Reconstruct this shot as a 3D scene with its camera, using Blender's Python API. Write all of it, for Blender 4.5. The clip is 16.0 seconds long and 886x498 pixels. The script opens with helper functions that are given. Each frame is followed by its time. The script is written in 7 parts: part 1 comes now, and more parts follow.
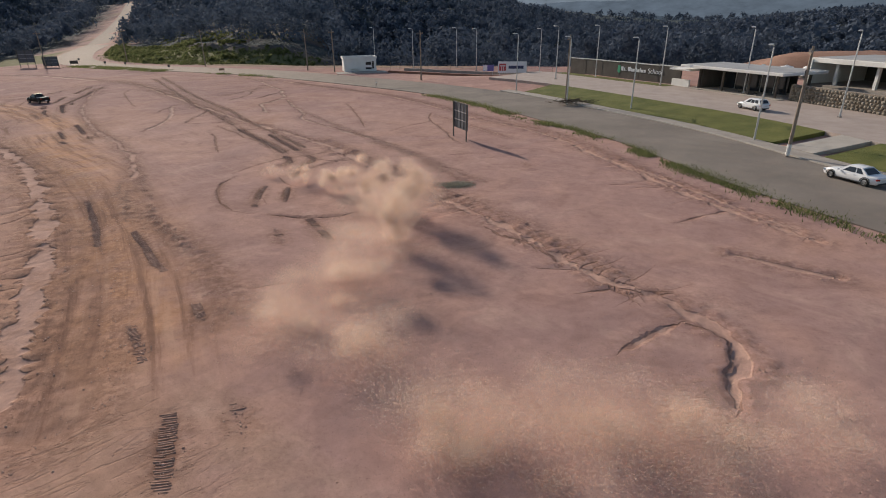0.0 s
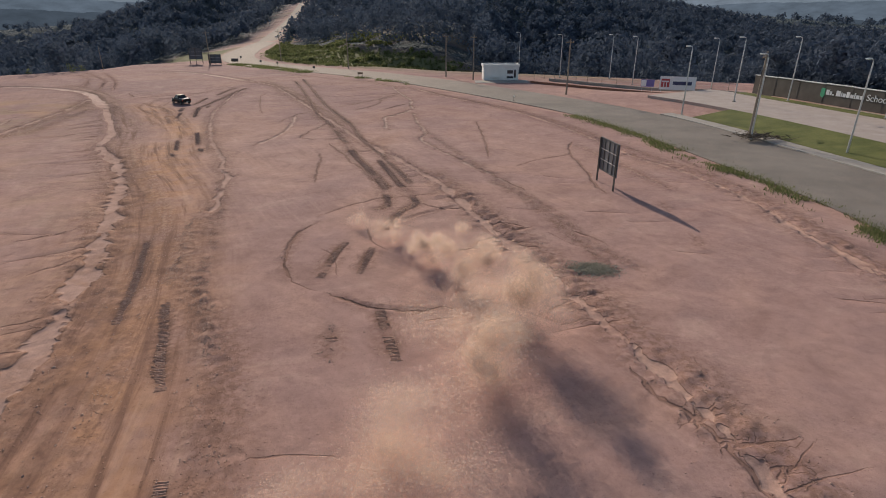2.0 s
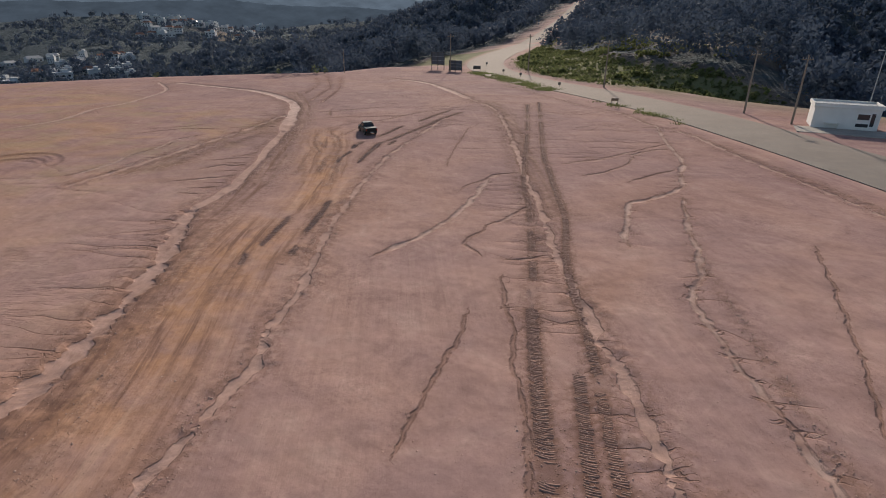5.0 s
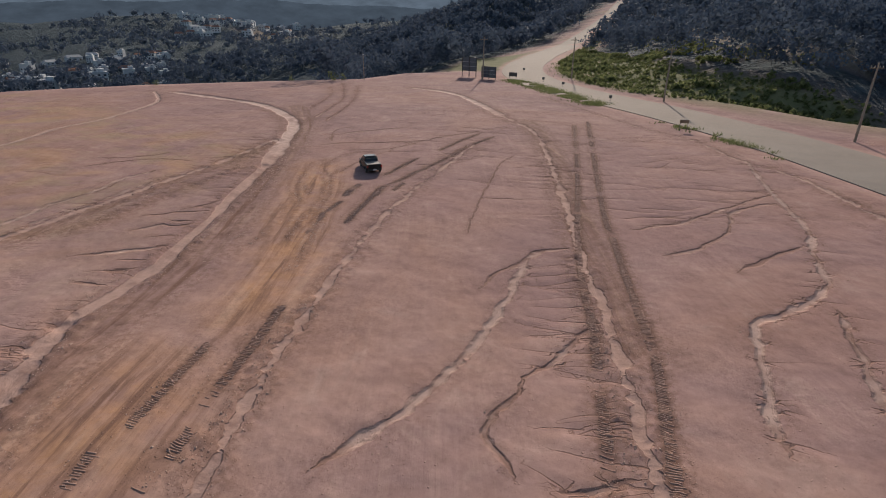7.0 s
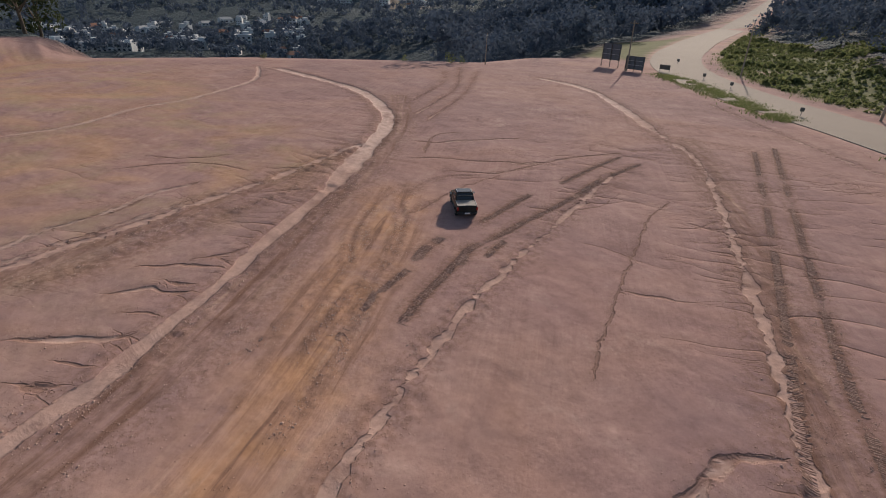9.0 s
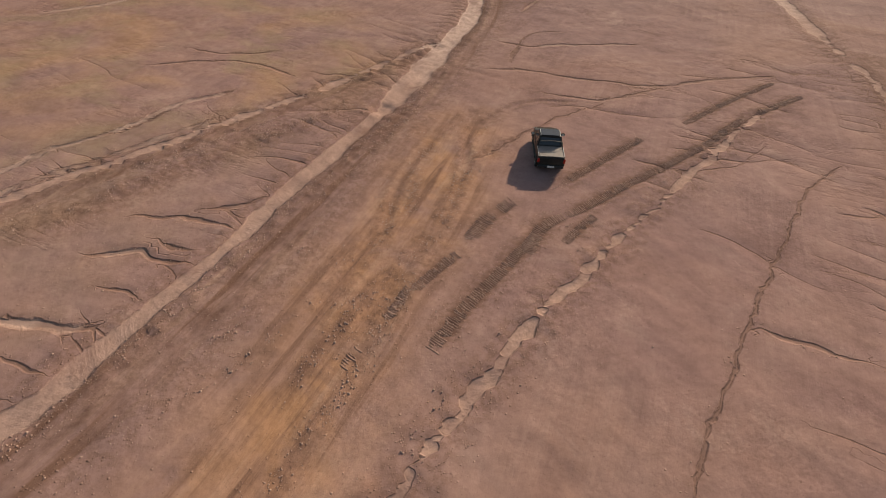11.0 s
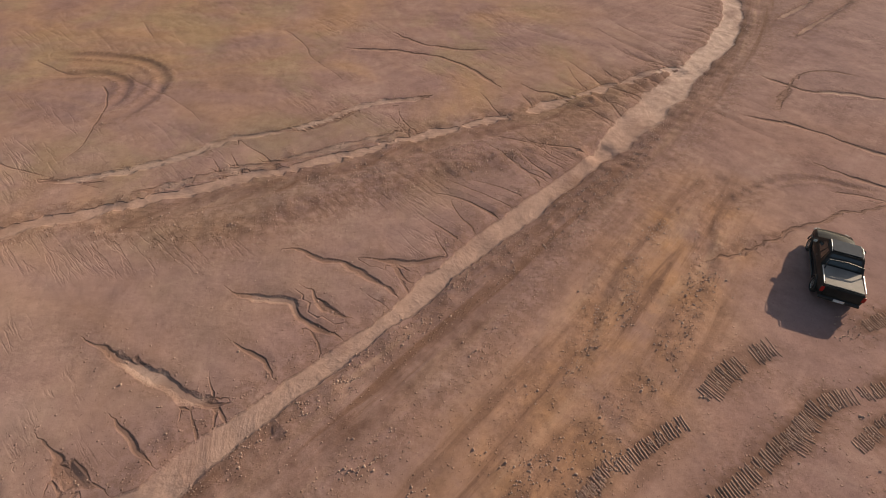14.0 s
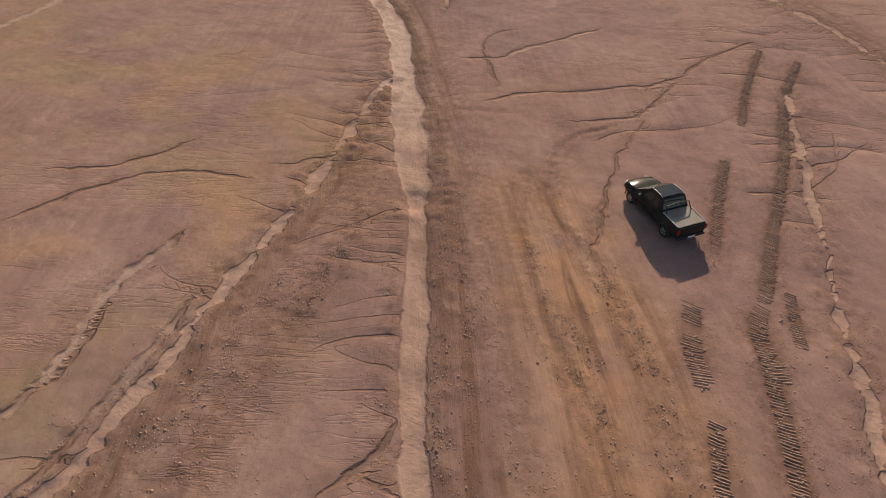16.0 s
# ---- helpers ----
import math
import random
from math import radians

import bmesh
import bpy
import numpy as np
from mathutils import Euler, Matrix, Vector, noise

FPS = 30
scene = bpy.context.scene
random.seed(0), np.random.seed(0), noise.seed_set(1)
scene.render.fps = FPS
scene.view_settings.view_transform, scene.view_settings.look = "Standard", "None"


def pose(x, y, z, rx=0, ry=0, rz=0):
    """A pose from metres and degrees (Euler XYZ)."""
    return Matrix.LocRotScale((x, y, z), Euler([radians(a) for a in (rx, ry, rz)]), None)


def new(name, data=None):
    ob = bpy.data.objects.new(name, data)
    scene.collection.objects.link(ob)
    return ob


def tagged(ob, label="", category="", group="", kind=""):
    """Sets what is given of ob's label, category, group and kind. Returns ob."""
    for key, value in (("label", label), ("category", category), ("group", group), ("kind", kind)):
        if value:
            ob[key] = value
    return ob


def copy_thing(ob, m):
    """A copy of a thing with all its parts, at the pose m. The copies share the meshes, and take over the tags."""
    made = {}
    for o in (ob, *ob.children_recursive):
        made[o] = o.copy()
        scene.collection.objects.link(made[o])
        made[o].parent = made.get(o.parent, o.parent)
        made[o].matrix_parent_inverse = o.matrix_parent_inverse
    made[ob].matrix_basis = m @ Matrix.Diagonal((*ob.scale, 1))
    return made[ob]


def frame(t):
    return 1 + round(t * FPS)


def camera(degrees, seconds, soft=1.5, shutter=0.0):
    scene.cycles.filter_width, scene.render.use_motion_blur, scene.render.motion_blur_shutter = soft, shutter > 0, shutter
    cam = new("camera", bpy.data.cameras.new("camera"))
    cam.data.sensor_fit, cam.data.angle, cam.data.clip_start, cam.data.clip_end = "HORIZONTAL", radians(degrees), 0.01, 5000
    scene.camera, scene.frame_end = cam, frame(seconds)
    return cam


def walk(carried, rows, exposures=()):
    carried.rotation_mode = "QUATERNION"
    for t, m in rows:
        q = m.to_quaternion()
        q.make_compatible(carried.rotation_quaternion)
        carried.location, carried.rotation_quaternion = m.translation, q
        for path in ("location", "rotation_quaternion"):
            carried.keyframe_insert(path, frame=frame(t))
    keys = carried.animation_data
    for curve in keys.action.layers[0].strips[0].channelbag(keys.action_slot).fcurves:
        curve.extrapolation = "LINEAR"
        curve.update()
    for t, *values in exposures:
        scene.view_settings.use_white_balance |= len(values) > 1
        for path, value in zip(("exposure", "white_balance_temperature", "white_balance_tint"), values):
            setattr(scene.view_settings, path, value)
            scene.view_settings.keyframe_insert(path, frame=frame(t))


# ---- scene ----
cam = camera(78.6, 16.0, soft=1.0)
# seconds, x, y, z in metres, then yaw, pitch and roll in degrees
ROWS = [
    (0.0, -1.18, -11.76, 13.56, -7.91, -23.34, 0.66),
    (0.5, -0.71, -8.64, 13.84, -6.19, -23.31, 0.66),
    (1.0, -0.24, -5.32, 14.12, -3.19, -23.24, 0.57),
    (1.5, 0.22, -1.84, 14.34, 1.79, -23.21, 0.35),
    (2.0, 0.56, 1.78, 14.49, 6.99, -23.21, 0.13),
    (2.5, 0.73, 5.51, 14.66, 10.40, -23.18, 0.01),
    (3.0, 0.63, 9.37, 14.79, 13.26, -23.18, -0.07),
    (3.5, 0.26, 13.31, 14.92, 16.38, -23.17, -0.22),
    (4.0, -0.59, 17.42, 14.96, 20.10, -23.20, -0.30),
    (4.1, -1.43, 20.77, 15.08, 22.63, -23.24, -0.35),
    (4.2, -2.30, 24.12, 15.21, 25.16, -23.27, -0.40),
    (4.3, -3.19, 27.47, 15.33, 27.69, -23.31, -0.45),
    (4.4, -4.10, 30.82, 15.46, 30.22, -23.34, -0.50),
    (4.5, -5.01, 34.17, 15.58, 32.75, -23.38, -0.55),
    (4.7, -6.00, 35.80, 15.62, 33.10, -23.39, -0.54),
    (5.2, -8.45, 39.90, 15.72, 34.00, -23.42, -0.53),
    (7.0, -17.34, 54.57, 16.05, 37.10, -23.54, -0.48),
    (7.5, -20.29, 58.48, 16.15, 37.43, -23.54, -0.46),
    (8.0, -23.37, 62.26, 16.22, 41.88, -23.60, -0.80),
    (8.5, -26.46, 65.94, 16.34, 47.45, -23.75, -1.10),
    (11.0, -36.67, 76.42, 16.73, 61.06, -39.42, -1.68),
    (11.5, -37.65, 77.13, 16.59, 66.88, -40.14, -1.95),
    (12.0, -38.73, 77.71, 16.44, 71.73, -40.76, -2.19),
    (12.5, -40.09, 78.05, 16.32, 79.14, -41.57, -2.49),
    (13.0, -41.77, 78.07, 16.22, 83.43, -42.17, -2.50),
    (13.5, -43.66, 77.72, 16.22, 83.85, -42.56, -2.39),
    (14.0, -45.69, 76.98, 16.32, 80.97, -42.80, -2.21),
    (14.5, -47.83, 76.01, 16.45, 75.95, -42.90, -1.89),
    (15.0, -50.12, 74.92, 16.69, 66.14, -42.92, -1.35),
    (15.5, -52.64, 74.08, 16.99, 51.63, -42.96, -0.64),
    (16.0, -55.36, 73.73, 17.30, 37.30, -43.15, -0.03),
]
walk(cam, [(t, pose(x, y, z, 90 + pitch, roll, yaw)) for t, x, y, z, yaw, pitch, roll in ROWS],
     exposures=[(0.0, 0.27, 6700, 11), (8.7, 0.27, 6550, 11), (10.8, 0.36, 7800, 10), (16.0, 0.34, 7800, 10)])

# ---- sky and sun: low sun ahead of the flight, a little haze in the air ----
SUN_AZ, SUN_EL = 27.0, 22.5          # degrees from +y towards -x, degrees over the horizon
world = bpy.data.worlds.new("world")
scene.world = world
world.use_nodes = True
wn = world.node_tree
sky = wn.nodes.new("ShaderNodeTexSky")
sky.sky_type, sky.sun_disc = "NISHITA", False
sky.sun_elevation, sky.sun_rotation = radians(SUN_EL), radians(-SUN_AZ)
sky.air_density, sky.dust_density, sky.altitude = 1.0, 1.5, 700
wn.nodes["Background"].inputs["Strength"].default_value = 0.09
wn.links.new(sky.outputs[0], wn.nodes["Background"].inputs["Color"])
sun = new("sun", bpy.data.lights.new("sun", "SUN"))
sun.data.energy, sun.data.angle, sun.data.color = 3.6, radians(0.6), (1.0, 0.9, 0.78)
az, el = radians(SUN_AZ), radians(SUN_EL)
SUN_DIR = Vector((-math.sin(az) * math.cos(el), math.cos(az) * math.cos(el), math.sin(el)))
sun.matrix_world = Matrix.Translation((0, 0, 90)) @ SUN_DIR.to_track_quat("Z", "Y").to_matrix().to_4x4()


# ---- materials ----
class Mat:
    """A node material in the making."""
    def __init__(self, name, rough=0.8, metal=0.0, spec=0.4):
        self.m = bpy.data.materials.new(name)
        self.m.use_nodes = True
        self.t = self.m.node_tree
        self.b = self.t.nodes["Principled BSDF"]
        self.b.inputs["Roughness"].default_value = rough
        self.b.inputs["Metallic"].default_value = metal
        self.b.inputs["Specular IOR Level"].default_value = spec

    def n(self, kind, **kw):
        node = self.t.nodes.new(kind)
        for k, v in kw.items():
            node.inputs[k.replace("_", " ")].default_value = v
        return node

    def link(self, a, b):
        self.t.links.new(a, b)

    def coords(self, scale=(1, 1, 1), rz=0.0, which="Object"):
        c = self.n("ShaderNodeTexCoord")
        mp = self.n("ShaderNodeMapping")
        mp.inputs["Scale"].default_value = scale
        mp.inputs["Rotation"].default_value = (0, 0, radians(rz))
        self.link(c.outputs[which], mp.inputs["Vector"])
        return mp.outputs[0]

    def along(self, angle, length, width):
        """Object coordinates stretched along a direction, in metres."""
        c = self.n("ShaderNodeTexCoord")
        mp = self.n("ShaderNodeMapping")
        mp.vector_type = "TEXTURE"
        mp.inputs["Rotation"].default_value = (0, 0, radians(angle))
        mp.inputs["Scale"].default_value = (length, width, 1)
        self.link(c.outputs["Object"], mp.inputs["Vector"])
        return mp.outputs[0]

    def noise(self, scale, detail=4.0, rough=0.55, vec=None, distort=0.0):
        x = self.n("ShaderNodeTexNoise", Scale=scale, Detail=detail, Roughness=rough, Distortion=distort)
        if vec is not None:
            self.link(vec, x.inputs["Vector"])
        return x.outputs["Fac"]

    def ramp(self, fac, stops):
        r = self.n("ShaderNodeValToRGB")
        els = r.color_ramp.elements
        while len(els) < len(stops):
            els.new(0.5)
        for e, (p, c) in zip(els, stops):
            e.position = p
            e.color = (c, c, c, 1) if isinstance(c, (int, float)) else (*c, 1)
        self.link(fac, r.inputs[0])
        return r.outputs[0]

    def mix(self, fac, a, b, mode="MIX"):
        x = self.t.nodes.new("ShaderNodeMix")
        x.data_type, x.blend_type = "RGBA", mode
        for sock, v in ((x.inputs[0], fac), (x.inputs[6], a), (x.inputs[7], b)):
            if isinstance(v, (int, float)):
                sock.default_value = v
            elif isinstance(v, tuple):
                sock.default_value = (*v, 1)
            else:
                self.link(v, sock)
        return x.outputs[2]

    def math(self, op, a, b=0.0):
        x = self.t.nodes.new("ShaderNodeMath")
        x.operation = op
        for sock, v in zip(x.inputs, (a, b)):
            if isinstance(v, (int, float)):
                sock.default_value = v
            else:
                self.link(v, sock)
        return x.outputs[0]

    def attr(self, name):
        a = self.t.nodes.new("ShaderNodeAttribute")
        a.attribute_name = name
        return a.outputs["Fac"]

    def rnd(self):
        return self.t.nodes.new("ShaderNodeObjectInfo").outputs["Random"]

    def island(self):
        return self.t.nodes.new("ShaderNodeNewGeometry").outputs["Random Per Island"]

    def color(self, c):
        if isinstance(c, tuple):
            self.b.inputs["Base Color"].default_value = (*c, 1)
        else:
            self.link(c, self.b.inputs["Base Color"])

    def rough(self, r):
        self.link(r, self.b.inputs["Roughness"])

    def bump(self, h, strength=0.5, dist=0.05):
        x = self.n("ShaderNodeBump", Strength=strength, Distance=dist)
        self.link(h, x.inputs["Height"])
        last = self.b.inputs["Normal"].links
        if last:
            self.link(last[0].from_socket, x.inputs["Normal"])
        self.link(x.outputs[0], self.b.inputs["Normal"])


def mottled(name, c1, c2, scale=3.0, rough=0.8, metal=0.0, spec=0.4, bump=0.2, dist=0.01, grain=40.0):
    """A surface of two near colours at two scales, with grain."""
    m = Mat(name, rough, metal, spec)
    v = m.coords()
    a = m.noise(scale, 5, 0.6, v)
    g = m.noise(grain, 3, 0.6, v)
    f = m.math("ADD", m.math("MULTIPLY", a, 0.7), m.math("MULTIPLY", g, 0.3))
    m.color(m.ramp(f, [(0.3, c1), (0.7, c2)]))
    if bump:
        m.bump(g, bump, dist)
    return m.m


def earth():
    """Bare graded subsoil: mauve crust, pale washed silt, orange sand, churned dirt, cracks and tyre treads."""
    m = Mat("bare_earth", 1.0, 0.0, 0.08)
    m.b.inputs["Diffuse Roughness"].default_value = 0.0
    v = m.coords()
    mul, add, sub = (lambda a, b: m.math("MULTIPLY", a, b)), (lambda a, b: m.math("ADD", a, b)), (lambda a, b: m.math("SUBTRACT", a, b))
    big = m.noise(0.045, 5, 0.62, v, 0.8)
    mid = m.noise(0.30, 7, 0.66, v, 0.7)
    some = m.noise(1.5, 6, 0.62, v, 0.3)
    fine = m.noise(5.5, 6, 0.72, v)
    swell = m.noise(0.42, 2, 0.45, v, 0.3)
    ripple = m.noise(1.7, 2, 0.5, v, 0.2)
    grit = m.noise(30.0, 3, 0.65, v)
    west, sandy, rubble = m.attr("ochre"), m.attr("sand"), m.attr("rubble")
    crust = m.ramp(big, [(0.30, (0.35, 0.22, 0.196)), (0.46, (0.41, 0.253, 0.216)), (0.56, (0.45, 0.275, 0.222)), (0.70, (0.42, 0.246, 0.186))])
    crust = m.mix(m.ramp(mid, [(0.32, 0.65), (0.49, 0.0)]), crust, (0.30, 0.178, 0.15))
    crust = m.mix(m.ramp(mid, [(0.54, 0.0), (0.68, 0.55)]), crust, (0.54, 0.36, 0.29))
    # wheel-swept streaks in patches, and along the worn lanes
    swept = m.noise(1.0, 5, 0.62, m.along(128, 11.0, 0.55), 0.15)
    there = m.ramp(m.noise(0.06, 3, 0.5, v), [(0.44, 0.0), (0.60, 1.0)])
    crust = m.mix(mul(m.ramp(swept, [(0.52, 0.0), (0.64, 0.25)]), there), crust, (0.55, 0.36, 0.285))
    crust = m.mix(mul(m.ramp(swept, [(0.34, 0.25), (0.46, 0.0)]), there), crust, (0.28, 0.16, 0.13))
    far_soil = mul(m.attr("mauve"), m.ramp(m.noise(0.09, 4, 0.6, v), [(0.35, 0.45), (0.62, 1.0)]))
    crust = m.mix(far_soil, crust, m.mix(1.0, crust, (0.80, 0.765, 0.80), "MULTIPLY"))
    # thin broken rills that rain has cut down the slight fall of the ground
    rain = m.noise(1.0, 5, 0.6, m.along(36, 4.2, 0.62), 0.25)
    rain_on = mul(mul(m.attr("rills"), m.ramp(m.noise(0.13, 3, 0.55, v, 0.4), [(0.48, 0.0), (0.62, 1.0)])), sub(1.0, m.math("MINIMUM", add(m.attr("lane"), m.attr("wash")), 1.0)))
    rill = mul(m.ramp(m.math("ABSOLUTE", sub(rain, 0.5)), [(0.004, 1.0), (0.030, 0.0)]), rain_on)
    crust = m.mix(mul(rill, 0.28), crust, (0.24, 0.14, 0.112))
    lane_v = m.n("ShaderNodeCombineXYZ")
    m.link(mul(m.attr("lane_s"), 0.085), lane_v.inputs[0])
    m.link(mul(m.attr("lane_d"), 1.15), lane_v.inputs[1])
    lane = m.noise(1.0, 6, 0.62, lane_v.outputs[0], 0.35)
    worn = m.attr("lane")
    ochre = m.noise(0.07, 4, 0.6, v, 0.9)
    crust = m.mix(mul(m.ramp(ochre, [(0.44, 0.0), (0.64, 0.6)]), west), crust, (0.49, 0.28, 0.145))
    olive = m.noise(0.16, 4, 0.6, v, 0.5)
    crust = m.mix(mul(m.ramp(olive, [(0.48, 0.0), (0.64, 0.5)]), west), crust, (0.37, 0.265, 0.16))
    sand = mul(sandy, m.ramp(m.noise(0.35, 5, 0.65, v, 0.6), [(0.32, 0.35), (0.55, 1.0)]))
    c = m.mix(sand, crust, m.mix(some, (0.42, 0.216, 0.118), (0.535, 0.295, 0.172)))
    c = m.mix(mul(worn, m.ramp(lane, [(0.54, 0.0), (0.68, 0.55)])), c, (0.60, 0.385, 0.27))
    c = m.mix(mul(worn, m.ramp(lane, [(0.37, 0.9), (0.49, 0.0)])), c, (0.235, 0.125, 0.085))
    c = m.mix(mul(m.attr("damp"), m.ramp(some, [(0.30, 1.0), (0.66, 0.45)])), c, (0.205, 0.112, 0.082))
    edge = add(m.attr("washq"), add(mul(sub(some, 0.5), 0.42), mul(sub(fine, 0.5), 0.16)))
    bed = m.ramp(edge, [(0.86, 1.0), (0.98, 0.0)])
    # loose crumbs of soil along the broken edges, in the treads and in the churned streaks
    tread_on = m.attr("tread")
    c = m.mix(mul(tread_on, 0.9), c, (0.20, 0.108, 0.076))
    patchy = m.ramp(m.noise(2.6, 4, 0.65, v), [(0.42, 0.05), (0.56, 1.0)])
    churn = m.math("MAXIMUM", mul(rubble, patchy), mul(worn, m.ramp(lane, [(0.36, 0.8), (0.44, 0.0)])))
    strewn = m.ramp(m.noise(0.22, 4, 0.6, v), [(0.50, 0.0), (0.70, 0.035)])
    thick = mul(add(mul(churn, 0.55), strewn), sub(1.0, bed))
    c = m.mix(mul(churn, 0.62), c, (0.225, 0.124, 0.088))

    def crumbs(scale):
        cell = m.n("ShaderNodeTexVoronoi", Scale=scale)
        m.link(v, cell.inputs["Vector"])
        part_c = m.n("ShaderNodeSeparateColor")
        m.link(cell.outputs["Color"], part_c.inputs[0])
        there_is = m.math("LESS_THAN", part_c.outputs[0], thick)
        size = add(0.20, mul(part_c.outputs[1], 0.25))
        dome = m.ramp(m.math("DIVIDE", cell.outputs["Distance"], size), [(0.0, 1.0), (0.55, 0.8), (1.0, 0.0)])
        return mul(dome, there_is), part_c.outputs[2]
    crumb_a, tone_a = crumbs(9.0)
    crumb_b, tone_b = crumbs(19.0)
    c = m.mix(mul(crumb_a, 0.7), c, m.ramp(tone_a, [(0.0, (0.27, 0.155, 0.115)), (1.0, (0.52, 0.335, 0.26))]))
    c = m.mix(mul(crumb_b, 0.7), c, m.ramp(tone_b, [(0.0, (0.25, 0.143, 0.106)), (1.0, (0.50, 0.32, 0.25))]))
    # washes: flat silt floors with a cut edge
    lip = mul(m.ramp(edge, [(0.90, 0.0), (1.0, 1.0), (1.12, 1.0), (1.45, 0.0)]), m.ramp(mid, [(0.42, 1.0), (0.60, 0.25)]))
    silt = m.mix(m.attr("pale"), m.mix(some, (0.425, 0.265, 0.21), (0.52, 0.335, 0.265)), m.mix(some, (0.50, 0.33, 0.27), (0.66, 0.47, 0.385)))
    c = m.mix(mul(lip, 0.5), c, (0.255, 0.145, 0.112))
    c = m.mix(mul(bed, m.ramp(mid, [(0.36, 0.35), (0.52, 1.0)])), c, silt)
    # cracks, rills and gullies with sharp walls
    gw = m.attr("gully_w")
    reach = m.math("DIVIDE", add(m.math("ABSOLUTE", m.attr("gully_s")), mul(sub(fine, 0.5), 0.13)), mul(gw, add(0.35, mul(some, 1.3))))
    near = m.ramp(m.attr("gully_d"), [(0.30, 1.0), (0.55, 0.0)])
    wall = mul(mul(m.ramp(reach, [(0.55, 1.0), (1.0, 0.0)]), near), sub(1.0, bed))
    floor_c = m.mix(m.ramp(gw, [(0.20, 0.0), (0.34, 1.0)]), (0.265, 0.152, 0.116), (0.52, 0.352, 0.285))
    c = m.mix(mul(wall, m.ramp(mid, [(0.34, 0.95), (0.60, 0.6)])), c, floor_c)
    c = m.mix(mul(m.attr("grass"), m.ramp(fine, [(0.35, 0.75), (0.6, 1.0)])), c, m.mix(mid, (0.085, 0.105, 0.04), (0.19, 0.19, 0.08)))
    # wooded land: canopy colours shifted to blue-grey, distant haze painted in
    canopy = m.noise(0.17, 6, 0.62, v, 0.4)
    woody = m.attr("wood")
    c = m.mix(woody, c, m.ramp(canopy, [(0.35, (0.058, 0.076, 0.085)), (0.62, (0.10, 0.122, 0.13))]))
    c = m.mix(1.0, c, m.ramp(some, [(0.28, 0.88), (0.5, 1.0), (0.72, 1.09)]), "MULTIPLY")
    speck = m.ramp(m.noise(13.0, 3, 0.6, v), [(0.30, 1.0), (0.37, 0.0)])
    c = m.mix(mul(mul(speck, 0.5), sub(1.0, bed)), c, (0.17, 0.098, 0.078))
    harsh = m.ramp(m.noise(0.14, 4, 0.6, v), [(0.44, 0.15), (0.66, 1.0)])
    c = m.mix(harsh, c, m.mix(1.0, c, m.ramp(fine, [(0.28, 0.78), (0.5, 1.0), (0.72, 1.13)]), "MULTIPLY"))
    c = m.mix(1.0, c, m.ramp(grit, [(0.28, 0.88), (0.6, 1.04)]), "MULTIPLY")
    m.color(c)
    # relief in metres
    h = mul(mul(lane, worn), 0.09)
    h = sub(h, mul(rill, 0.022))
    h = add(h, mul(crumb_a, 0.04))
    h = add(h, mul(crumb_b, 0.022))
    h = sub(h, mul(m.ramp(edge, [(0.25, 1.0), (0.8, 0.8), (1.0, 0.0)]), mul(mid, 0.16)))
    deep = mul(mul(m.ramp(reach, [(0.35, 1.0), (1.0, 0.0)]), near), sub(1.0, bed))
    h = sub(h, mul(deep, m.math("MINIMUM", mul(gw, 0.55), 0.11)))
    h = add(h, mul(ripple, 0.022))
    h = add(h, mul(swell, 0.075))
    h = add(h, mul(mul(swept, mul(there, sub(1.0, bed))), 0.025))
    h = add(h, mul(mul(fine, harsh), 0.026))
    h = add(h, mul(grit, 0.004))
    h = add(h, mul(mul(canopy, woody), 9.0))
    m.bump(h, 1.0, 1.0)
    return m.m


def leaf_mat(name, dark, light, through_light=0.35):
    m = Mat(name, 0.85, 0.0, 0.04)
    col = m.ramp(m.island(), [(0.0, dark), (1.0, light)])
    m.color(col)
    tr = m.n("ShaderNodeBsdfTranslucent")
    m.link(col, tr.inputs["Color"])
    mx = m.n("ShaderNodeMixShader")
    mx.inputs[0].default_value = through_light
    out = m.t.nodes["Material Output"]
    m.link(m.b.outputs[0], mx.inputs[1])
    m.link(tr.outputs[0], mx.inputs[2])
    m.link(mx.outputs[0], out.inputs["Surface"])
    return m.m


def asphalt():
    m = Mat("asphalt", 0.92, 0.0, 0.12)
    v = m.coords()
    patch = m.noise(0.12, 4, 0.6, v)
    grain = m.noise(60, 2, 0.7, v)
    c = m.ramp(patch, [(0.35, (0.20, 0.172, 0.148)), (0.65, (0.265, 0.23, 0.196))])
    dust = m.noise(0.5, 5, 0.65, v, 0.5)
    # soil dust in patches; the far ramp paints low-sun glare into the colour
    c = m.mix(m.math("ADD", m.ramp(dust, [(0.45, 0.0), (0.75, 0.25)]), m.math("MULTIPLY", m.attr("dusty"), 0.75)), c, (0.36, 0.28, 0.22))
    m.color(m.mix(1.0, c, m.ramp(grain, [(0.3, 0.75), (0.7, 1.2)]), "MULTIPLY"))
    m.bump(grain, 0.4, 0.01)
    return m.m


def rubble_stone():
    """Round field stones in mortar."""
    m = Mat("field_stone", 0.85, 0.0, 0.3)
    v = m.coords()
    g = m.noise(14, 5, 0.65, v)
    base = m.ramp(m.rnd(), [(0.0, (0.17, 0.14, 0.105)), (0.5, (0.25, 0.215, 0.165)), (1.0, (0.32, 0.285, 0.235))])
    m.color(m.mix(1.0, base, m.ramp(g, [(0.3, 0.7), (0.7, 1.15)]), "MULTIPLY"))
    m.bump(g, 0.6, 0.03)
    return m.m


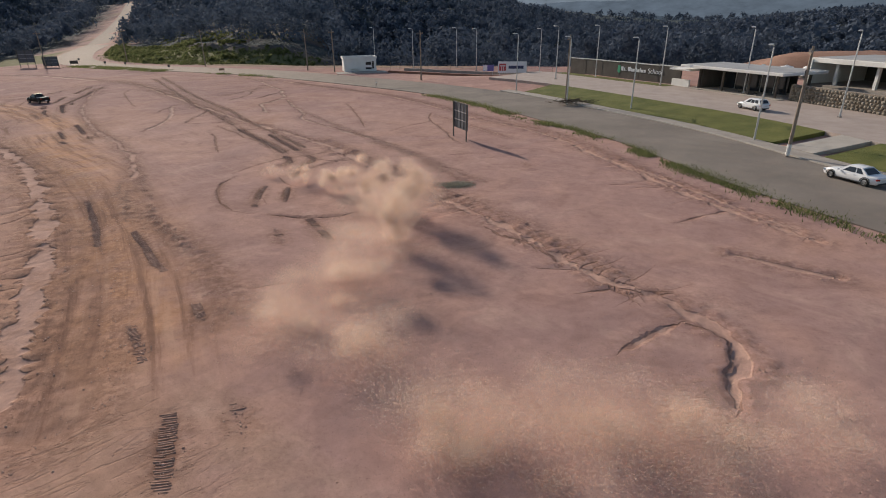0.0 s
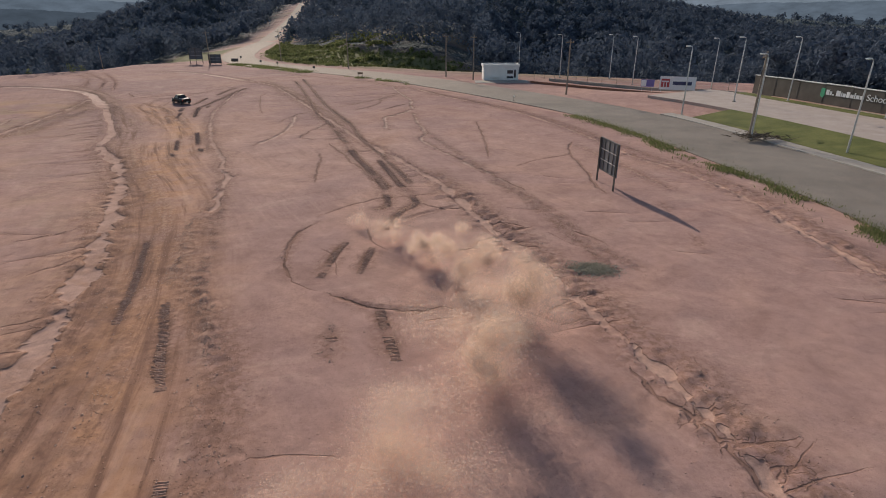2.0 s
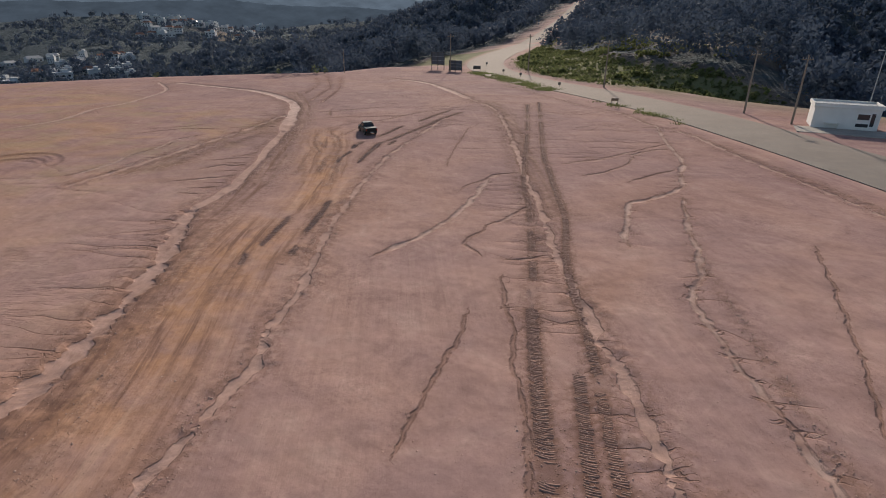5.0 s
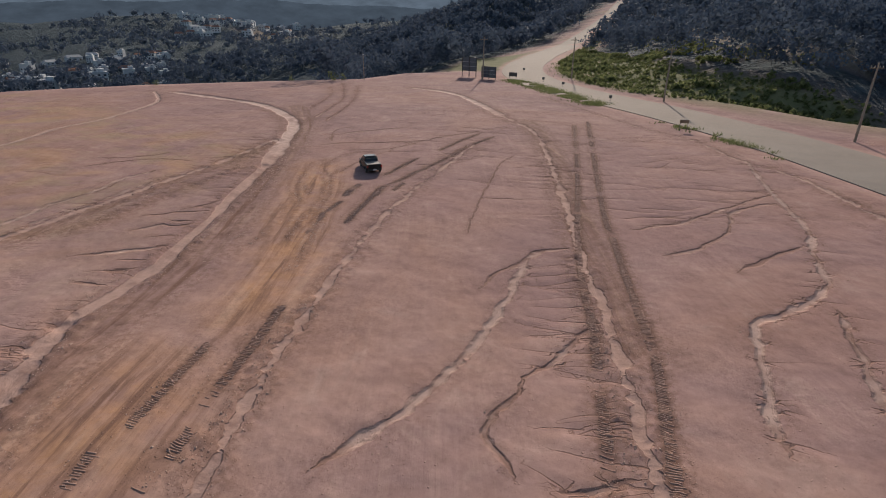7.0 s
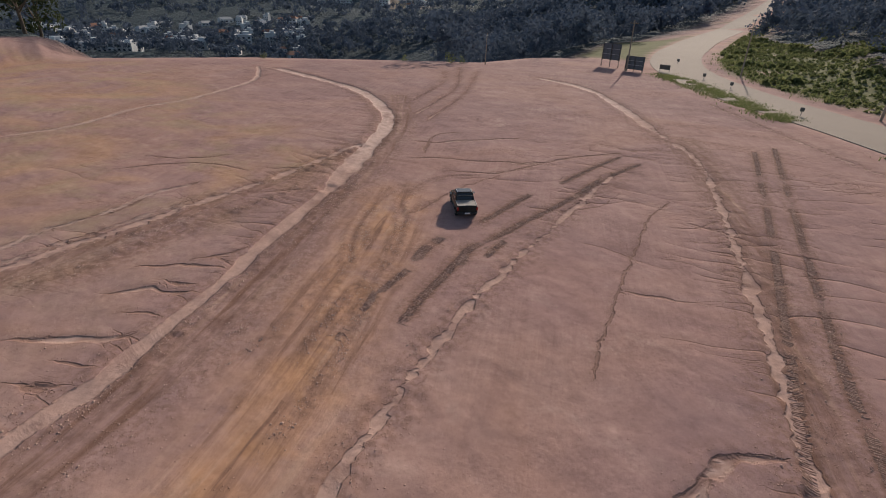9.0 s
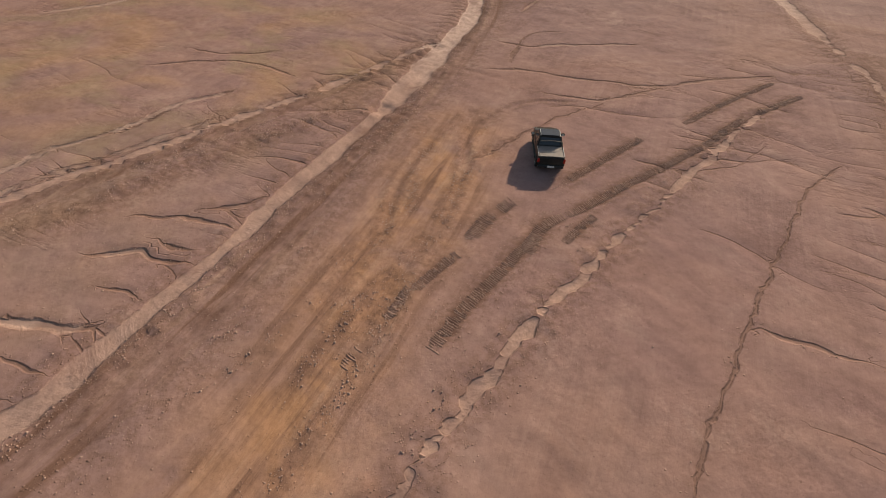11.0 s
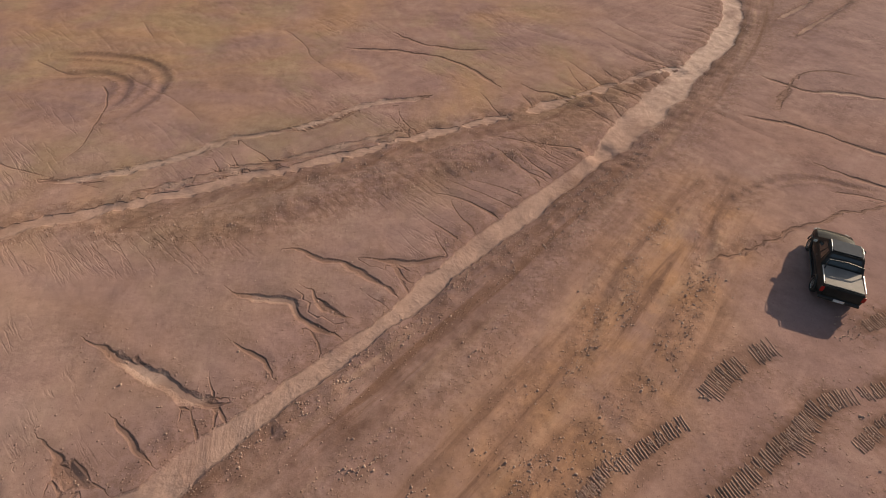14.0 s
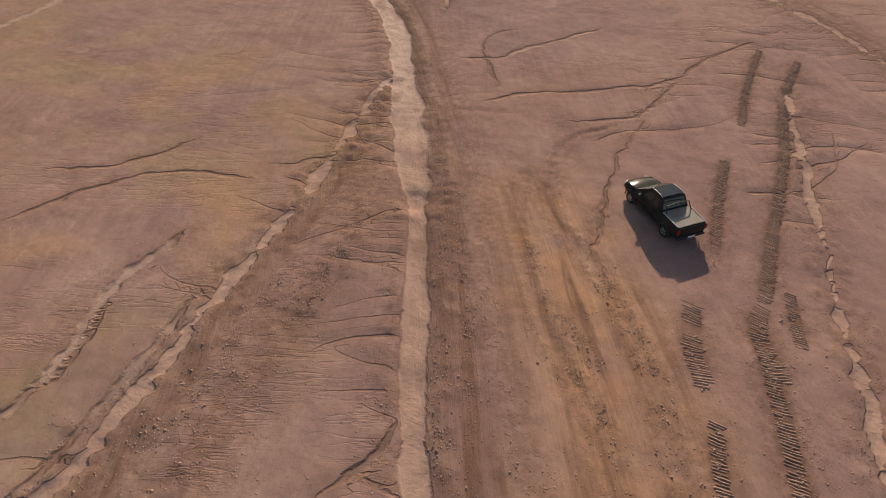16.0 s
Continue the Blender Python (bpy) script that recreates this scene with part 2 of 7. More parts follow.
def glass_dark(name="car_glass", tint=(0.02, 0.024, 0.028)):
    m = Mat(name, 0.06, 0.0, 0.7)
    m.color(tint)
    return m.m


EARTH = earth()
ASPHALT = asphalt()
CONCRETE = mottled("concrete", (0.27, 0.235, 0.2), (0.40, 0.355, 0.305), 0.8, 0.85)
PALE_CONCRETE = mottled("pale_concrete", (0.33, 0.295, 0.255), (0.47, 0.43, 0.375), 0.7, 0.85)
POLE_CONCRETE = mottled("pole_concrete", (0.22, 0.17, 0.13), (0.34, 0.28, 0.22), 1.5, 0.85)
PAVERS = mottled("block_paving", (0.34, 0.27, 0.23), (0.46, 0.38, 0.33), 0.5, 0.85, grain=9)
LAWN = mottled("mown_grass", (0.07, 0.088, 0.02), (0.19, 0.185, 0.055), 0.35, 0.9, 0, 0.2, 0.8, 0.06, 22)
WEED = leaf_mat("weed_blades", (0.10, 0.122, 0.048), (0.22, 0.225, 0.10), 0.5)
SCRUB = leaf_mat("dry_scrub", (0.26, 0.25, 0.2), (0.42, 0.40, 0.34), 0.4)
# far foliage: blue-grey of the hazy air mixed into the leaf colour
HAZED_LEAVES = leaf_mat("haze_tinted_leaves", (0.085, 0.108, 0.148), (0.108, 0.13, 0.165), 0.25)
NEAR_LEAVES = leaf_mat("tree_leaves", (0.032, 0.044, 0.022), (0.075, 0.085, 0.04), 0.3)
BARK = mottled("bark", (0.07, 0.05, 0.035), (0.16, 0.12, 0.085), 2.0, 0.9, bump=0.6, dist=0.03)
WHITE_WALL = mottled("white_render", (0.66, 0.64, 0.6), (0.8, 0.78, 0.74), 0.5, 0.8)
HOUSE_WALL = mottled("house_render", (0.42, 0.42, 0.42), (0.68, 0.67, 0.66), 0.08, 0.85, grain=1.0)
GREY_WALL = mottled("grey_cladding", (0.07, 0.06, 0.05), (0.12, 0.104, 0.088), 0.6, 0.75)
ROOF_GREY = mottled("roof_sheet", (0.3, 0.29, 0.28), (0.46, 0.45, 0.43), 0.4, 0.6)
TILE_RED = mottled("clay_tile", (0.2, 0.09, 0.06), (0.34, 0.17, 0.11), 0.6, 0.85)
WHITE_METAL = mottled("white_metal", (0.68, 0.68, 0.66), (0.8, 0.8, 0.78), 1.0, 0.45)
GALV = mottled("galvanised_steel", (0.42, 0.43, 0.44), (0.6, 0.61, 0.62), 2.0, 0.4, 0.7)
DARK_STEEL = mottled("dark_steel", (0.05, 0.05, 0.05), (0.12, 0.115, 0.11), 2.0, 0.6, 0.3)
PANEL_GREY = mottled("painted_sheet", (0.085, 0.095, 0.11), (0.14, 0.15, 0.17), 1.2, 0.55, 0.2)
WOOD = mottled("weathered_wood", (0.16, 0.11, 0.075), (0.3, 0.22, 0.15), 2.0, 0.85)
TYRE = mottled("tyre_rubber", (0.012, 0.012, 0.012), (0.03, 0.028, 0.026), 5.0, 0.85)
RIM = mottled("alloy_rim", (0.3, 0.3, 0.3), (0.5, 0.5, 0.5), 4.0, 0.35, 0.8)
DUSTY_PAINT = mottled("dusty_dark_paint", (0.014, 0.014, 0.015), (0.05, 0.045, 0.04), 1.3, 0.15, 0.0, 0.06, 0.0, 0.002)
COVER = mottled("bed_cover_vinyl", (0.22, 0.185, 0.16), (0.33, 0.28, 0.245), 2.0, 0.7)
WHITE_PAINT = mottled("white_car_paint", (0.74, 0.74, 0.74), (0.82, 0.82, 0.82), 0.7, 0.2, 0.0, 0.6, 0)
BLACK_TRIM = mottled("black_trim", (0.015, 0.015, 0.015), (0.035, 0.035, 0.035), 4.0, 0.5)
CAR_GLASS = glass_dark()
# roof glass with the reflected sky's blue put into its base colour
ROOF_GLASS = mottled("sky_tinted_roof_glass", (0.03, 0.037, 0.047), (0.045, 0.054, 0.068), 3.0, 0.04, 0.0, 0.3, 0)
RED_LENS = mottled("red_lens", (0.3, 0.012, 0.012), (0.42, 0.03, 0.02), 8.0, 0.2)
CLEAR_LENS = mottled("clear_lens", (0.6, 0.6, 0.58), (0.75, 0.75, 0.72), 8.0, 0.15)
PLATE = mottled("plate_grey", (0.55, 0.55, 0.55), (0.66, 0.66, 0.66), 8.0, 0.4)
SIGN_WHITE = mottled("sign_white", (0.7, 0.7, 0.7), (0.8, 0.8, 0.8), 1.0, 0.5)
SIGN_NAVY = mottled("sign_navy", (0.03, 0.035, 0.09), (0.06, 0.07, 0.15), 1.0, 0.5)
SIGN_RED = mottled("sign_red", (0.42, 0.05, 0.06), (0.5, 0.08, 0.08), 1.0, 0.5)
SIGN_PURPLE = mottled("sign_violet", (0.12, 0.10, 0.3), (0.2, 0.17, 0.42), 1.0, 0.5)
SIGN_GREEN = mottled("sign_green", (0.04, 0.3, 0.16), (0.07, 0.4, 0.22), 1.0, 0.5)
RED_EARTH = mottled("red_earth", (0.25, 0.14, 0.098), (0.36, 0.22, 0.16), 0.25, 0.9, 0, 0.2, 0.8, 0.1, 3.0)
STONE = rubble_stone()
MORTAR = mottled("mortar", (0.22, 0.18, 0.14), (0.3, 0.25, 0.2), 3.0, 0.9)
PEBBLE = mottled("clod", (0.36, 0.22, 0.17), (0.58, 0.39, 0.30), 1.2, 0.9, 0, 0.2, 0.4, 0.03, 6.0)
RIB = mottled("pressed_soil", (0.31, 0.185, 0.135), (0.45, 0.28, 0.212), 1.6, 0.95, 0, 0.1, 0.4, 0.02, 14.0)
WINDOW_DARK = glass_dark("window_glass", (0.03, 0.035, 0.04))
INSULATOR = mottled("porcelain", (0.25, 0.2, 0.17), (0.4, 0.35, 0.3), 8.0, 0.3)


def ridge_glow_mat(name, tint):
    """Distant forest, self-lit: the haze of kilometres of air is painted as glow."""
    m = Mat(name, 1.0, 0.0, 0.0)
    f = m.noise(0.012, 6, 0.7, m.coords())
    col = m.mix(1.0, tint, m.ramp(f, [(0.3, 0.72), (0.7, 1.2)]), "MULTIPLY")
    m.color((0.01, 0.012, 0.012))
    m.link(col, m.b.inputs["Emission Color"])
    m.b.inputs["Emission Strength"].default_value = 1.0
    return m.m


def airborne_dust():
    m = Mat("airborne_dust", 1.0, 0.0, 0.0)
    col = m.ramp(m.island(), [(0.0, (0.88, 0.67, 0.535)), (1.0, (0.96, 0.77, 0.63))])
    m.color(col)
    tr = m.n("ShaderNodeBsdfTranslucent")
    m.link(col, tr.inputs["Color"])
    mx = m.n("ShaderNodeMixShader")
    mx.inputs[0].default_value = 0.6
    m.link(m.b.outputs[0], mx.inputs[1])
    m.link(tr.outputs[0], mx.inputs[2])
    clear = m.n("ShaderNodeBsdfTransparent")
    thin = m.n("ShaderNodeMixShader")
    thin.inputs[0].default_value = 0.22
    m.link(clear.outputs[0], thin.inputs[1])
    m.link(mx.outputs[0], thin.inputs[2])
    m.link(thin.outputs[0], m.t.nodes["Material Output"].inputs["Surface"])
    return m.m


DUST = airborne_dust()


# ---- mesh helpers ----
class Mesh:
    """Vertices and faces of one part, gathered and then linked as one object."""
    def __init__(self):
        self.v, self.f = [], []

    def add(self, verts, faces):
        k = len(self.v)
        self.v += [tuple(p) for p in verts]
        self.f += [tuple(i + k for i in f) for f in faces]
        return self

    def box(self, cx, cy, cz, sx, sy, sz, rz=0.0, bevel=0.0):
        """A box about its centre, turned about z, with chamfered upright and top edges."""
        c, s = math.cos(radians(rz)), math.sin(radians(rz))
        rings = []
        if bevel:
            b = min(bevel, sx / 3, sy / 3, sz / 3)
            for z, g in ((-sz / 2, b), (-sz / 2 + b, 0), (sz / 2 - b, 0), (sz / 2, b)):
                hx, hy = sx / 2 - g, sy / 2 - g
                rings.append([(-hx, -hy, z), (hx, -hy, z), (hx, hy, z), (-hx, hy, z)])
        else:
            for z in (-sz / 2, sz / 2):
                rings.append([(-sx / 2, -sy / 2, z), (sx / 2, -sy / 2, z), (sx / 2, sy / 2, z), (-sx / 2, sy / 2, z)])
        pts = [(cx + x * c - y * s, cy + x * s + y * c, cz + z) for r in rings for x, y, z in r]
        fs = [(3, 2, 1, 0)]
        for k in range(len(rings) - 1):
            for i in range(4):
                j = (i + 1) % 4
                fs.append((4 * k + i, 4 * k + j, 4 * k + 4 + j, 4 * k + 4 + i))
        q = 4 * (len(rings) - 1)
        fs.append((q, q + 1, q + 2, q + 3))
        return self.add(pts, fs)

    def tube(self, path, radii, sides=8):
        """A round bar along a path, with a radius for each point."""
        ps = [Vector(p) for p in path]
        rings = []
        for i, p in enumerate(ps):
            d = (ps[min(i + 1, len(ps) - 1)] - ps[max(i - 1, 0)]).normalized()
            u = d.cross(Vector((0, 0, 1)) if abs(d.z) < 0.95 else Vector((1, 0, 0))).normalized()
            w = d.cross(u)
            r = radii[i] if isinstance(radii, (list, tuple)) else radii
            rings.append([p + (u * math.cos(a) + w * math.sin(a)) * r for a in [2 * math.pi * k / sides for k in range(sides)]])
        fs = [tuple(range(sides))[::-1], tuple(range(sides * (len(ps) - 1), sides * len(ps)))]
        for k in range(len(ps) - 1):
            for i in range(sides):
                j = (i + 1) % sides
                fs.append((k * sides + i, k * sides + j, (k + 1) * sides + j, (k + 1) * sides + i))
        return self.add([q for r in rings for q in r], fs)

    def loft(self, rings, caps=True):
        n = len(rings[0])
        fs = []
        for k in range(len(rings) - 1):
            for i in range(n):
                j = (i + 1) % n
                fs.append((k * n + i, k * n + j, (k + 1) * n + j, (k + 1) * n + i))
        if caps:
            fs += [tuple(range(n))[::-1], tuple(range(n * (len(rings) - 1), n * len(rings)))]
        return self.add([p for r in rings for p in r], fs)

    def data(self, name, mat, smooth=False):
        me = bpy.data.meshes.new(name)
        me.from_pydata(self.v, [], self.f)
        me.materials.append(mat)
        if smooth:
            me.shade_smooth()
            me.set_sharp_from_angle(angle=radians(40))
        me.update()
        return me


def part(name, mesh, mat, parent=None, label="", smooth=False):
    """One mesh object under a thing or a part."""
    ob = new(name, mesh.data(name, mat, smooth))
    if parent is not None:
        ob.parent = parent
    return tagged(ob, label)


def thing(name, label, category, at=(0, 0, 0), rz=0.0, group="", kind=""):
    """The Empty at a thing's base."""
    ob = new(name)
    ob.empty_display_size = 0.2
    ob.matrix_world = pose(*at, 0, 0, rz)
    return tagged(ob, label, category, group, kind)


def soup(name, verts, faces, mat):
    """A big triangle mesh out of arrays."""
    me = bpy.data.meshes.new(name)
    n, k = len(verts), faces.shape[1]
    me.vertices.add(n)
    me.vertices.foreach_set("co", np.ascontiguousarray(verts, dtype=np.float32).ravel())
    me.loops.add(faces.size)
    me.loops.foreach_set("vertex_index", np.ascontiguousarray(faces, dtype=np.int32).ravel())
    me.polygons.add(len(faces))
    me.polygons.foreach_set("loop_start", np.arange(0, faces.size, k, dtype=np.int32))
    me.polygons.foreach_set("loop_total", np.full(len(faces), k, dtype=np.int32))
    me.materials.append(mat)
    me.update(calc_edges=True)
    return me


# ---- terrain ----
rng = np.random.default_rng(7)
PERM = rng.permutation(512).astype(np.int64)
GRAD = np.stack([np.cos(np.arange(64) * 2 * np.pi / 64), np.sin(np.arange(64) * 2 * np.pi / 64)], 1)


def perlin(x, y):
    xi, yi = np.floor(x).astype(np.int64), np.floor(y).astype(np.int64)
    xf, yf = x - xi, y - yi
    u, w = xf * xf * (3 - 2 * xf), yf * yf * (3 - 2 * yf)

    def corner(i, j):
        g = GRAD[PERM[(PERM[(xi + i) & 511] + yi + j) & 511] & 63]
        return g[..., 0] * (xf - i) + g[..., 1] * (yf - j)
    a, b = corner(0, 0), corner(1, 0)
    c, d = corner(0, 1), corner(1, 1)
    return (a + u * (b - a)) * (1 - w) + (c + u * (d - c)) * w


def fractal(x, y, scale, octaves=4, gain=0.5):
    out, amp = 0.0, 1.0
    for k in range(octaves):
        out = out + amp * perlin(x * scale + 17.3 * k, y * scale - 9.1 * k)
        amp, scale = amp * gain, scale * 2.03
    return out


def smooth(a, b, x):
    t = np.clip((x - a) / (b - a), 0, 1)
    return t * t * (3 - 2 * t)


def curve(points, step=0.6):
    """A smooth line through a few points."""
    p = np.array(points, float)
    p = np.vstack([2 * p[0] - p[1], p, 2 * p[-1] - p[-2]])
    out = []
    for i in range(1, len(p) - 2):
        n = max(2, int(np.linalg.norm(p[i + 1] - p[i]) / step))
        t = np.linspace(0, 1, n, endpoint=False)[:, None]
        a, b, c, d = p[i - 1], p[i], p[i + 1], p[i + 2]
        out.append(0.5 * (2 * b + (c - a) * t + (2 * a - 5 * b + 4 * c - d) * t ** 2 + (3 * b - a - 3 * c + d) * t ** 3))
    out.append(p[-2][None])
    return np.vstack(out)


ROAD = [(59, -60), (54.3, -39), (49, -18.5), (43.7, 0), (39, 16.3), (36.4, 26.5), (35.1, 34.6), (34, 45), (32.2, 53.7), (28.7, 64.5), (25.2, 75.3), (21.2, 85.7), (15.5, 96.5), (5.5, 109.5),
        (-9.7, 127), (-27, 144.5), (-47, 159.5), (-70, 173.5), (-92, 193), (-108, 218), (-124, 256), (-141, 300), (-166, 378), (-184, 440), (-200, 500), (-222, 580), (-262, 720)]
ROAD_HALF = 6.3
road_line = curve(ROAD, 1.5)


def road_height(y):
    return np.interp(y, [0, 235, 300, 380, 460, 580, 720], [0.02, 0.02, -1.0, -1.0, 4.0, 15.0, 31.0])


PLATEAU = np.array([(-172, -90), (-170, 60), (-164, 86), (-152, 116), (-133, 145), (-122, 160), (-123, 185), (-118, 205), (-98, 222), (-72, 196),
                    (-45, 179), (-22, 165), (-2, 160), (20, 152), (60, 138), (110, 112), (150, 40), (160, -90)], float)


def plateau_distance(x, y):
    """Metres outside the levelled ground, negative within."""
    best = np.full(x.shape, 1e9)
    inside = np.zeros(x.shape, bool)
    n = len(PLATEAU)
    for i in range(n):
        (ax, ay), (bx, by) = PLATEAU[i], PLATEAU[(i + 1) % n]
        dx, dy = bx - ax, by - ay
        t = np.clip(((x - ax) * dx + (y - ay) * dy) / (dx * dx + dy * dy), 0, 1)
        best = np.minimum(best, np.hypot(x - ax - t * dx, y - ay - t * dy))
        cross = ((ay > y) != (by > y)) & (x < (bx - ax) * (y - ay) / (by - ay + 1e-12) + ax)
        inside ^= cross
    return np.where(inside, -best, best)


def line_distance(x, y, line):
    """Distance to a line, the way along it at the foot, and the side."""
    best = np.full(x.shape, 1e9)
    along = np.zeros(x.shape)
    side = np.zeros(x.shape)
    run = 0.0
    for (ax, ay), (bx, by) in zip(line[:-1], line[1:]):
        dx, dy = bx - ax, by - ay
        L = math.hypot(dx, dy)
        if L < 1e-6:
            continue
        t = np.clip(((x - ax) * dx + (y - ay) * dy) / (L * L), 0, 1)
        d = np.hypot(x - ax - t * dx, y - ay - t * dy)
        near = d < best
        best = np.where(near, d, best)
        along = np.where(near, run + t * L, along)
        side = np.where(near, np.sign(dx * (y - ay) - dy * (x - ax)), side)
        run += L
    return best, along, side


def hills(x, y):
    """The land round the levelled ground: valley floors and wooded hills, by bearing from the middle."""
    dx, dy = x + 25, y - 45
    r = np.hypot(dx, dy) + 1e-6
    bearing = np.degrees(np.arctan2(-dx, dy))
    floor_z = np.interp(bearing, [-180, -67, -42, -17, 15, 45, 60, 90, 130, 180], [-10, -8, -12, -26, -22, -30, -54, -54, -10, -10])
    near_r = np.interp(bearing, [-180, -60, -30, 0, 20, 45, 55, 90, 180], [260, 250, 190, 210, 190, 230, 420, 480, 260])
    crest_r = np.interp(bearing, [-180, -67, -43, -29, -17, 5, 25, 44, 52, 60, 90, 130, 180], [700, 420, 420, 620, 620, 640, 640, 620, 900, 2100, 2300, 900, 700])
    crest_z = np.interp(bearing, [-180, -67, -43, -34, -27, -19, -5, 13, 22, 30, 38, 45, 53, 60, 75, 90, 130, 180], [20, 0, -8, -14, -10, 14, 38, 52, 44, 26, -2, -26, -30, 14, -8, -14, 30, 20])
    t = smooth(near_r, crest_r, r)
    z = floor_z + (crest_z - floor_z) * t
    z = z + fractal(x, y, 0.0035, 4) * (14 + 20 * smooth(400, 1500, r)) * smooth(150, 320, r)
    z = z * smooth(2900, 1900, r) - 40 * smooth(1700, 2600, r)
    return z


def base_height(x, y):
    """The land without its small relief."""
    d = plateau_distance(x, y)
    # the cut bank at the west end
    up = smooth(0, 9, -(x + 158) + (y - 72) * -0.55 + fractal(x, y, 0.15, 3) * 1.5) * smooth(96, 80, y) * smooth(-230, -190, x)
    z = np.where(d < 0, 0.0, -smooth(0, 8, d) * 0.14 * np.minimum(d, 8))
    t = smooth(4, 70, d)
    z = z * (1 - t) + hills(x, y) * t
    z = z * (1 - up) + up * (3.6 + 0.5 * fractal(x, y, 0.08, 2))
    rd, _, side = line_distance(x, y, road_line[::4])
    rz = road_height(y)
    right = side < 0
    fall = np.where(rd < 36, 0.07 * np.maximum(rd - 9.0, 0), 1.9 + 0.5 * (rd - 36))
    bank = 0.05 * np.clip(rd - 11.0, 0, 25) + 0.20 * np.clip(rd - 30.0, 0, 60)
    bank = bank * smooth(172, 225, y + 0.35 * x + 25) * smooth(20, -40, x)
    step = 3.2
    bench = bank + 0.9 * step * 0.5 * np.sin(2 * np.pi * bank / step) / np.pi * smooth(28, 40, rd)
    spur = rz + np.where(right, bench * smooth(175, 195, y) - 0.3 * np.maximum(rd - 14, 0) * np.maximum(smooth(195, 175, y), smooth(-30, 20, x)), -fall) + 1.0 * fractal(x, y, 0.05, 3) * smooth(11, 28, rd)
    lane = smooth(105, 45, rd) * smooth(178, 205, y)
    z = np.where(y > 150, np.maximum(z, spur), z) * (1 - lane) + spur * lane
    cut = smooth(9.0, ROAD_HALF + 0.2, rd)
    z = z * (1 - cut) + (rz - 0.10) * cut
    # the school stands a metre higher, beyond the lawn
    east = (side < 0) & (y < 130)
    z = z + np.where(east, smooth(ROAD_HALF + 3.0, ROAD_HALF + 15, rd) * smooth(126, 108, y), 0) * (d < 0)
    return z, d, rd, side


def spaced(lo, hi, fine, lo_mid, hi_mid, far_lo, far_hi):
    """Grid lines: close together in the middle, wider towards the horizon."""
    xs = list(np.arange(lo, hi, fine))
    step, x = fine, xs[-1]
    while x < far_hi:
        step = min(step * 1.02, 0.6) if x < hi_mid else step * 1.075
        x += step
        xs.append(x)
    step, x, low = fine, xs[0], []
    while x > far_lo:
        step = min(step * 1.02, 0.6) if x > lo_mid else step * 1.075
        x -= step
        low.append(x)
    return np.array(low[::-1] + xs)


GX = spaced(-88, 31, 0.225, -140, 36, -4200, 4200)
GY = spaced(2, 112, 0.225, -4, 163, -4200, 4200)
X, Y = np.meshgrid(GX, GY)
Z, OUT, RD, SIDE = base_height(X, Y)
LAYERS = {k: np.zeros(X.shape, np.float32) for k in ("wash", "sand", "damp", "tread", "along", "rubble", "grass", "wood", "ochre", "washq", "gully_s", "gully_d", "gully_w", "lane", "lane_s", "lane_d", "pale", "mauve", "rills")}
LAYERS["washq"] += 3.0
LAYERS["gully_d"] += 3.0
LAYERS["gully_s"] += 3.0
LAYERS["gully_w"] += 0.1
NEAR = (OUT < 2) & (RD > ROAD_HALF + 0.6)
lot = smooth(0, -4, OUT) * smooth(ROAD_HALF + 0.4, ROAD_HALF + 3, RD) * np.where(SIDE > 0, 1.0, 0.0)
WX = X + 0.30 * fractal(X, Y, 0.55, 3) + 0.14 * fractal(X + 50, Y, 2.1, 2)
WY = Y + 0.30 * fractal(X, Y + 80, 0.55, 3) + 0.14 * fractal(X, Y - 50, 2.1, 2)
relief = 0.16 * fractal(X, Y, 0.05, 3) + 0.05 * fractal(X, Y, 0.4, 3)

def window(line, pad):
    x0, y0 = line.min(0) - pad
    x1, y1 = line.max(0) + pad
    return slice(np.searchsorted(GY, y0), np.searchsorted(GY, y1)), slice(np.searchsorted(GX, x0), np.searchsorted(GX, x1))


def cut_line(win, d, side, w):
    """Note the nearest crack or gully: its distance with a sign, and its width."""
    gd, gs, gw = LAYERS["gully_d"][win], LAYERS["gully_s"][win], LAYERS["gully_w"][win]
    near = d - w < gd - gw
    gd[near], gs[near] = np.minimum(d, 3)[near], (np.minimum(d, 3) * np.where(side == 0, 1, side))[near]
    gw[near] = np.broadcast_to(w, d.shape)[near]


def crack(points, w):
    """A narrow rill that thins out towards its end."""
    line = np.array(points, float)
    win = window(line, 0.9)
    if win[0].start >= win[0].stop or win[1].start >= win[1].stop:
        return
    d, s, side = line_distance(X[win], Y[win], line)
    cut_line(win, d, side, w * (1.0 - 0.6 * s / max(s.max(), 1e-6)))
    relief[win] -= 0.35 * w * np.exp(-(d / 0.28) ** 2)


def worn(L, g):
    """A lane that wheels have smeared lengthwise."""
    L["lane"][:] = np.maximum(L["lane"], g)


TREADS, CHURNS = [], []


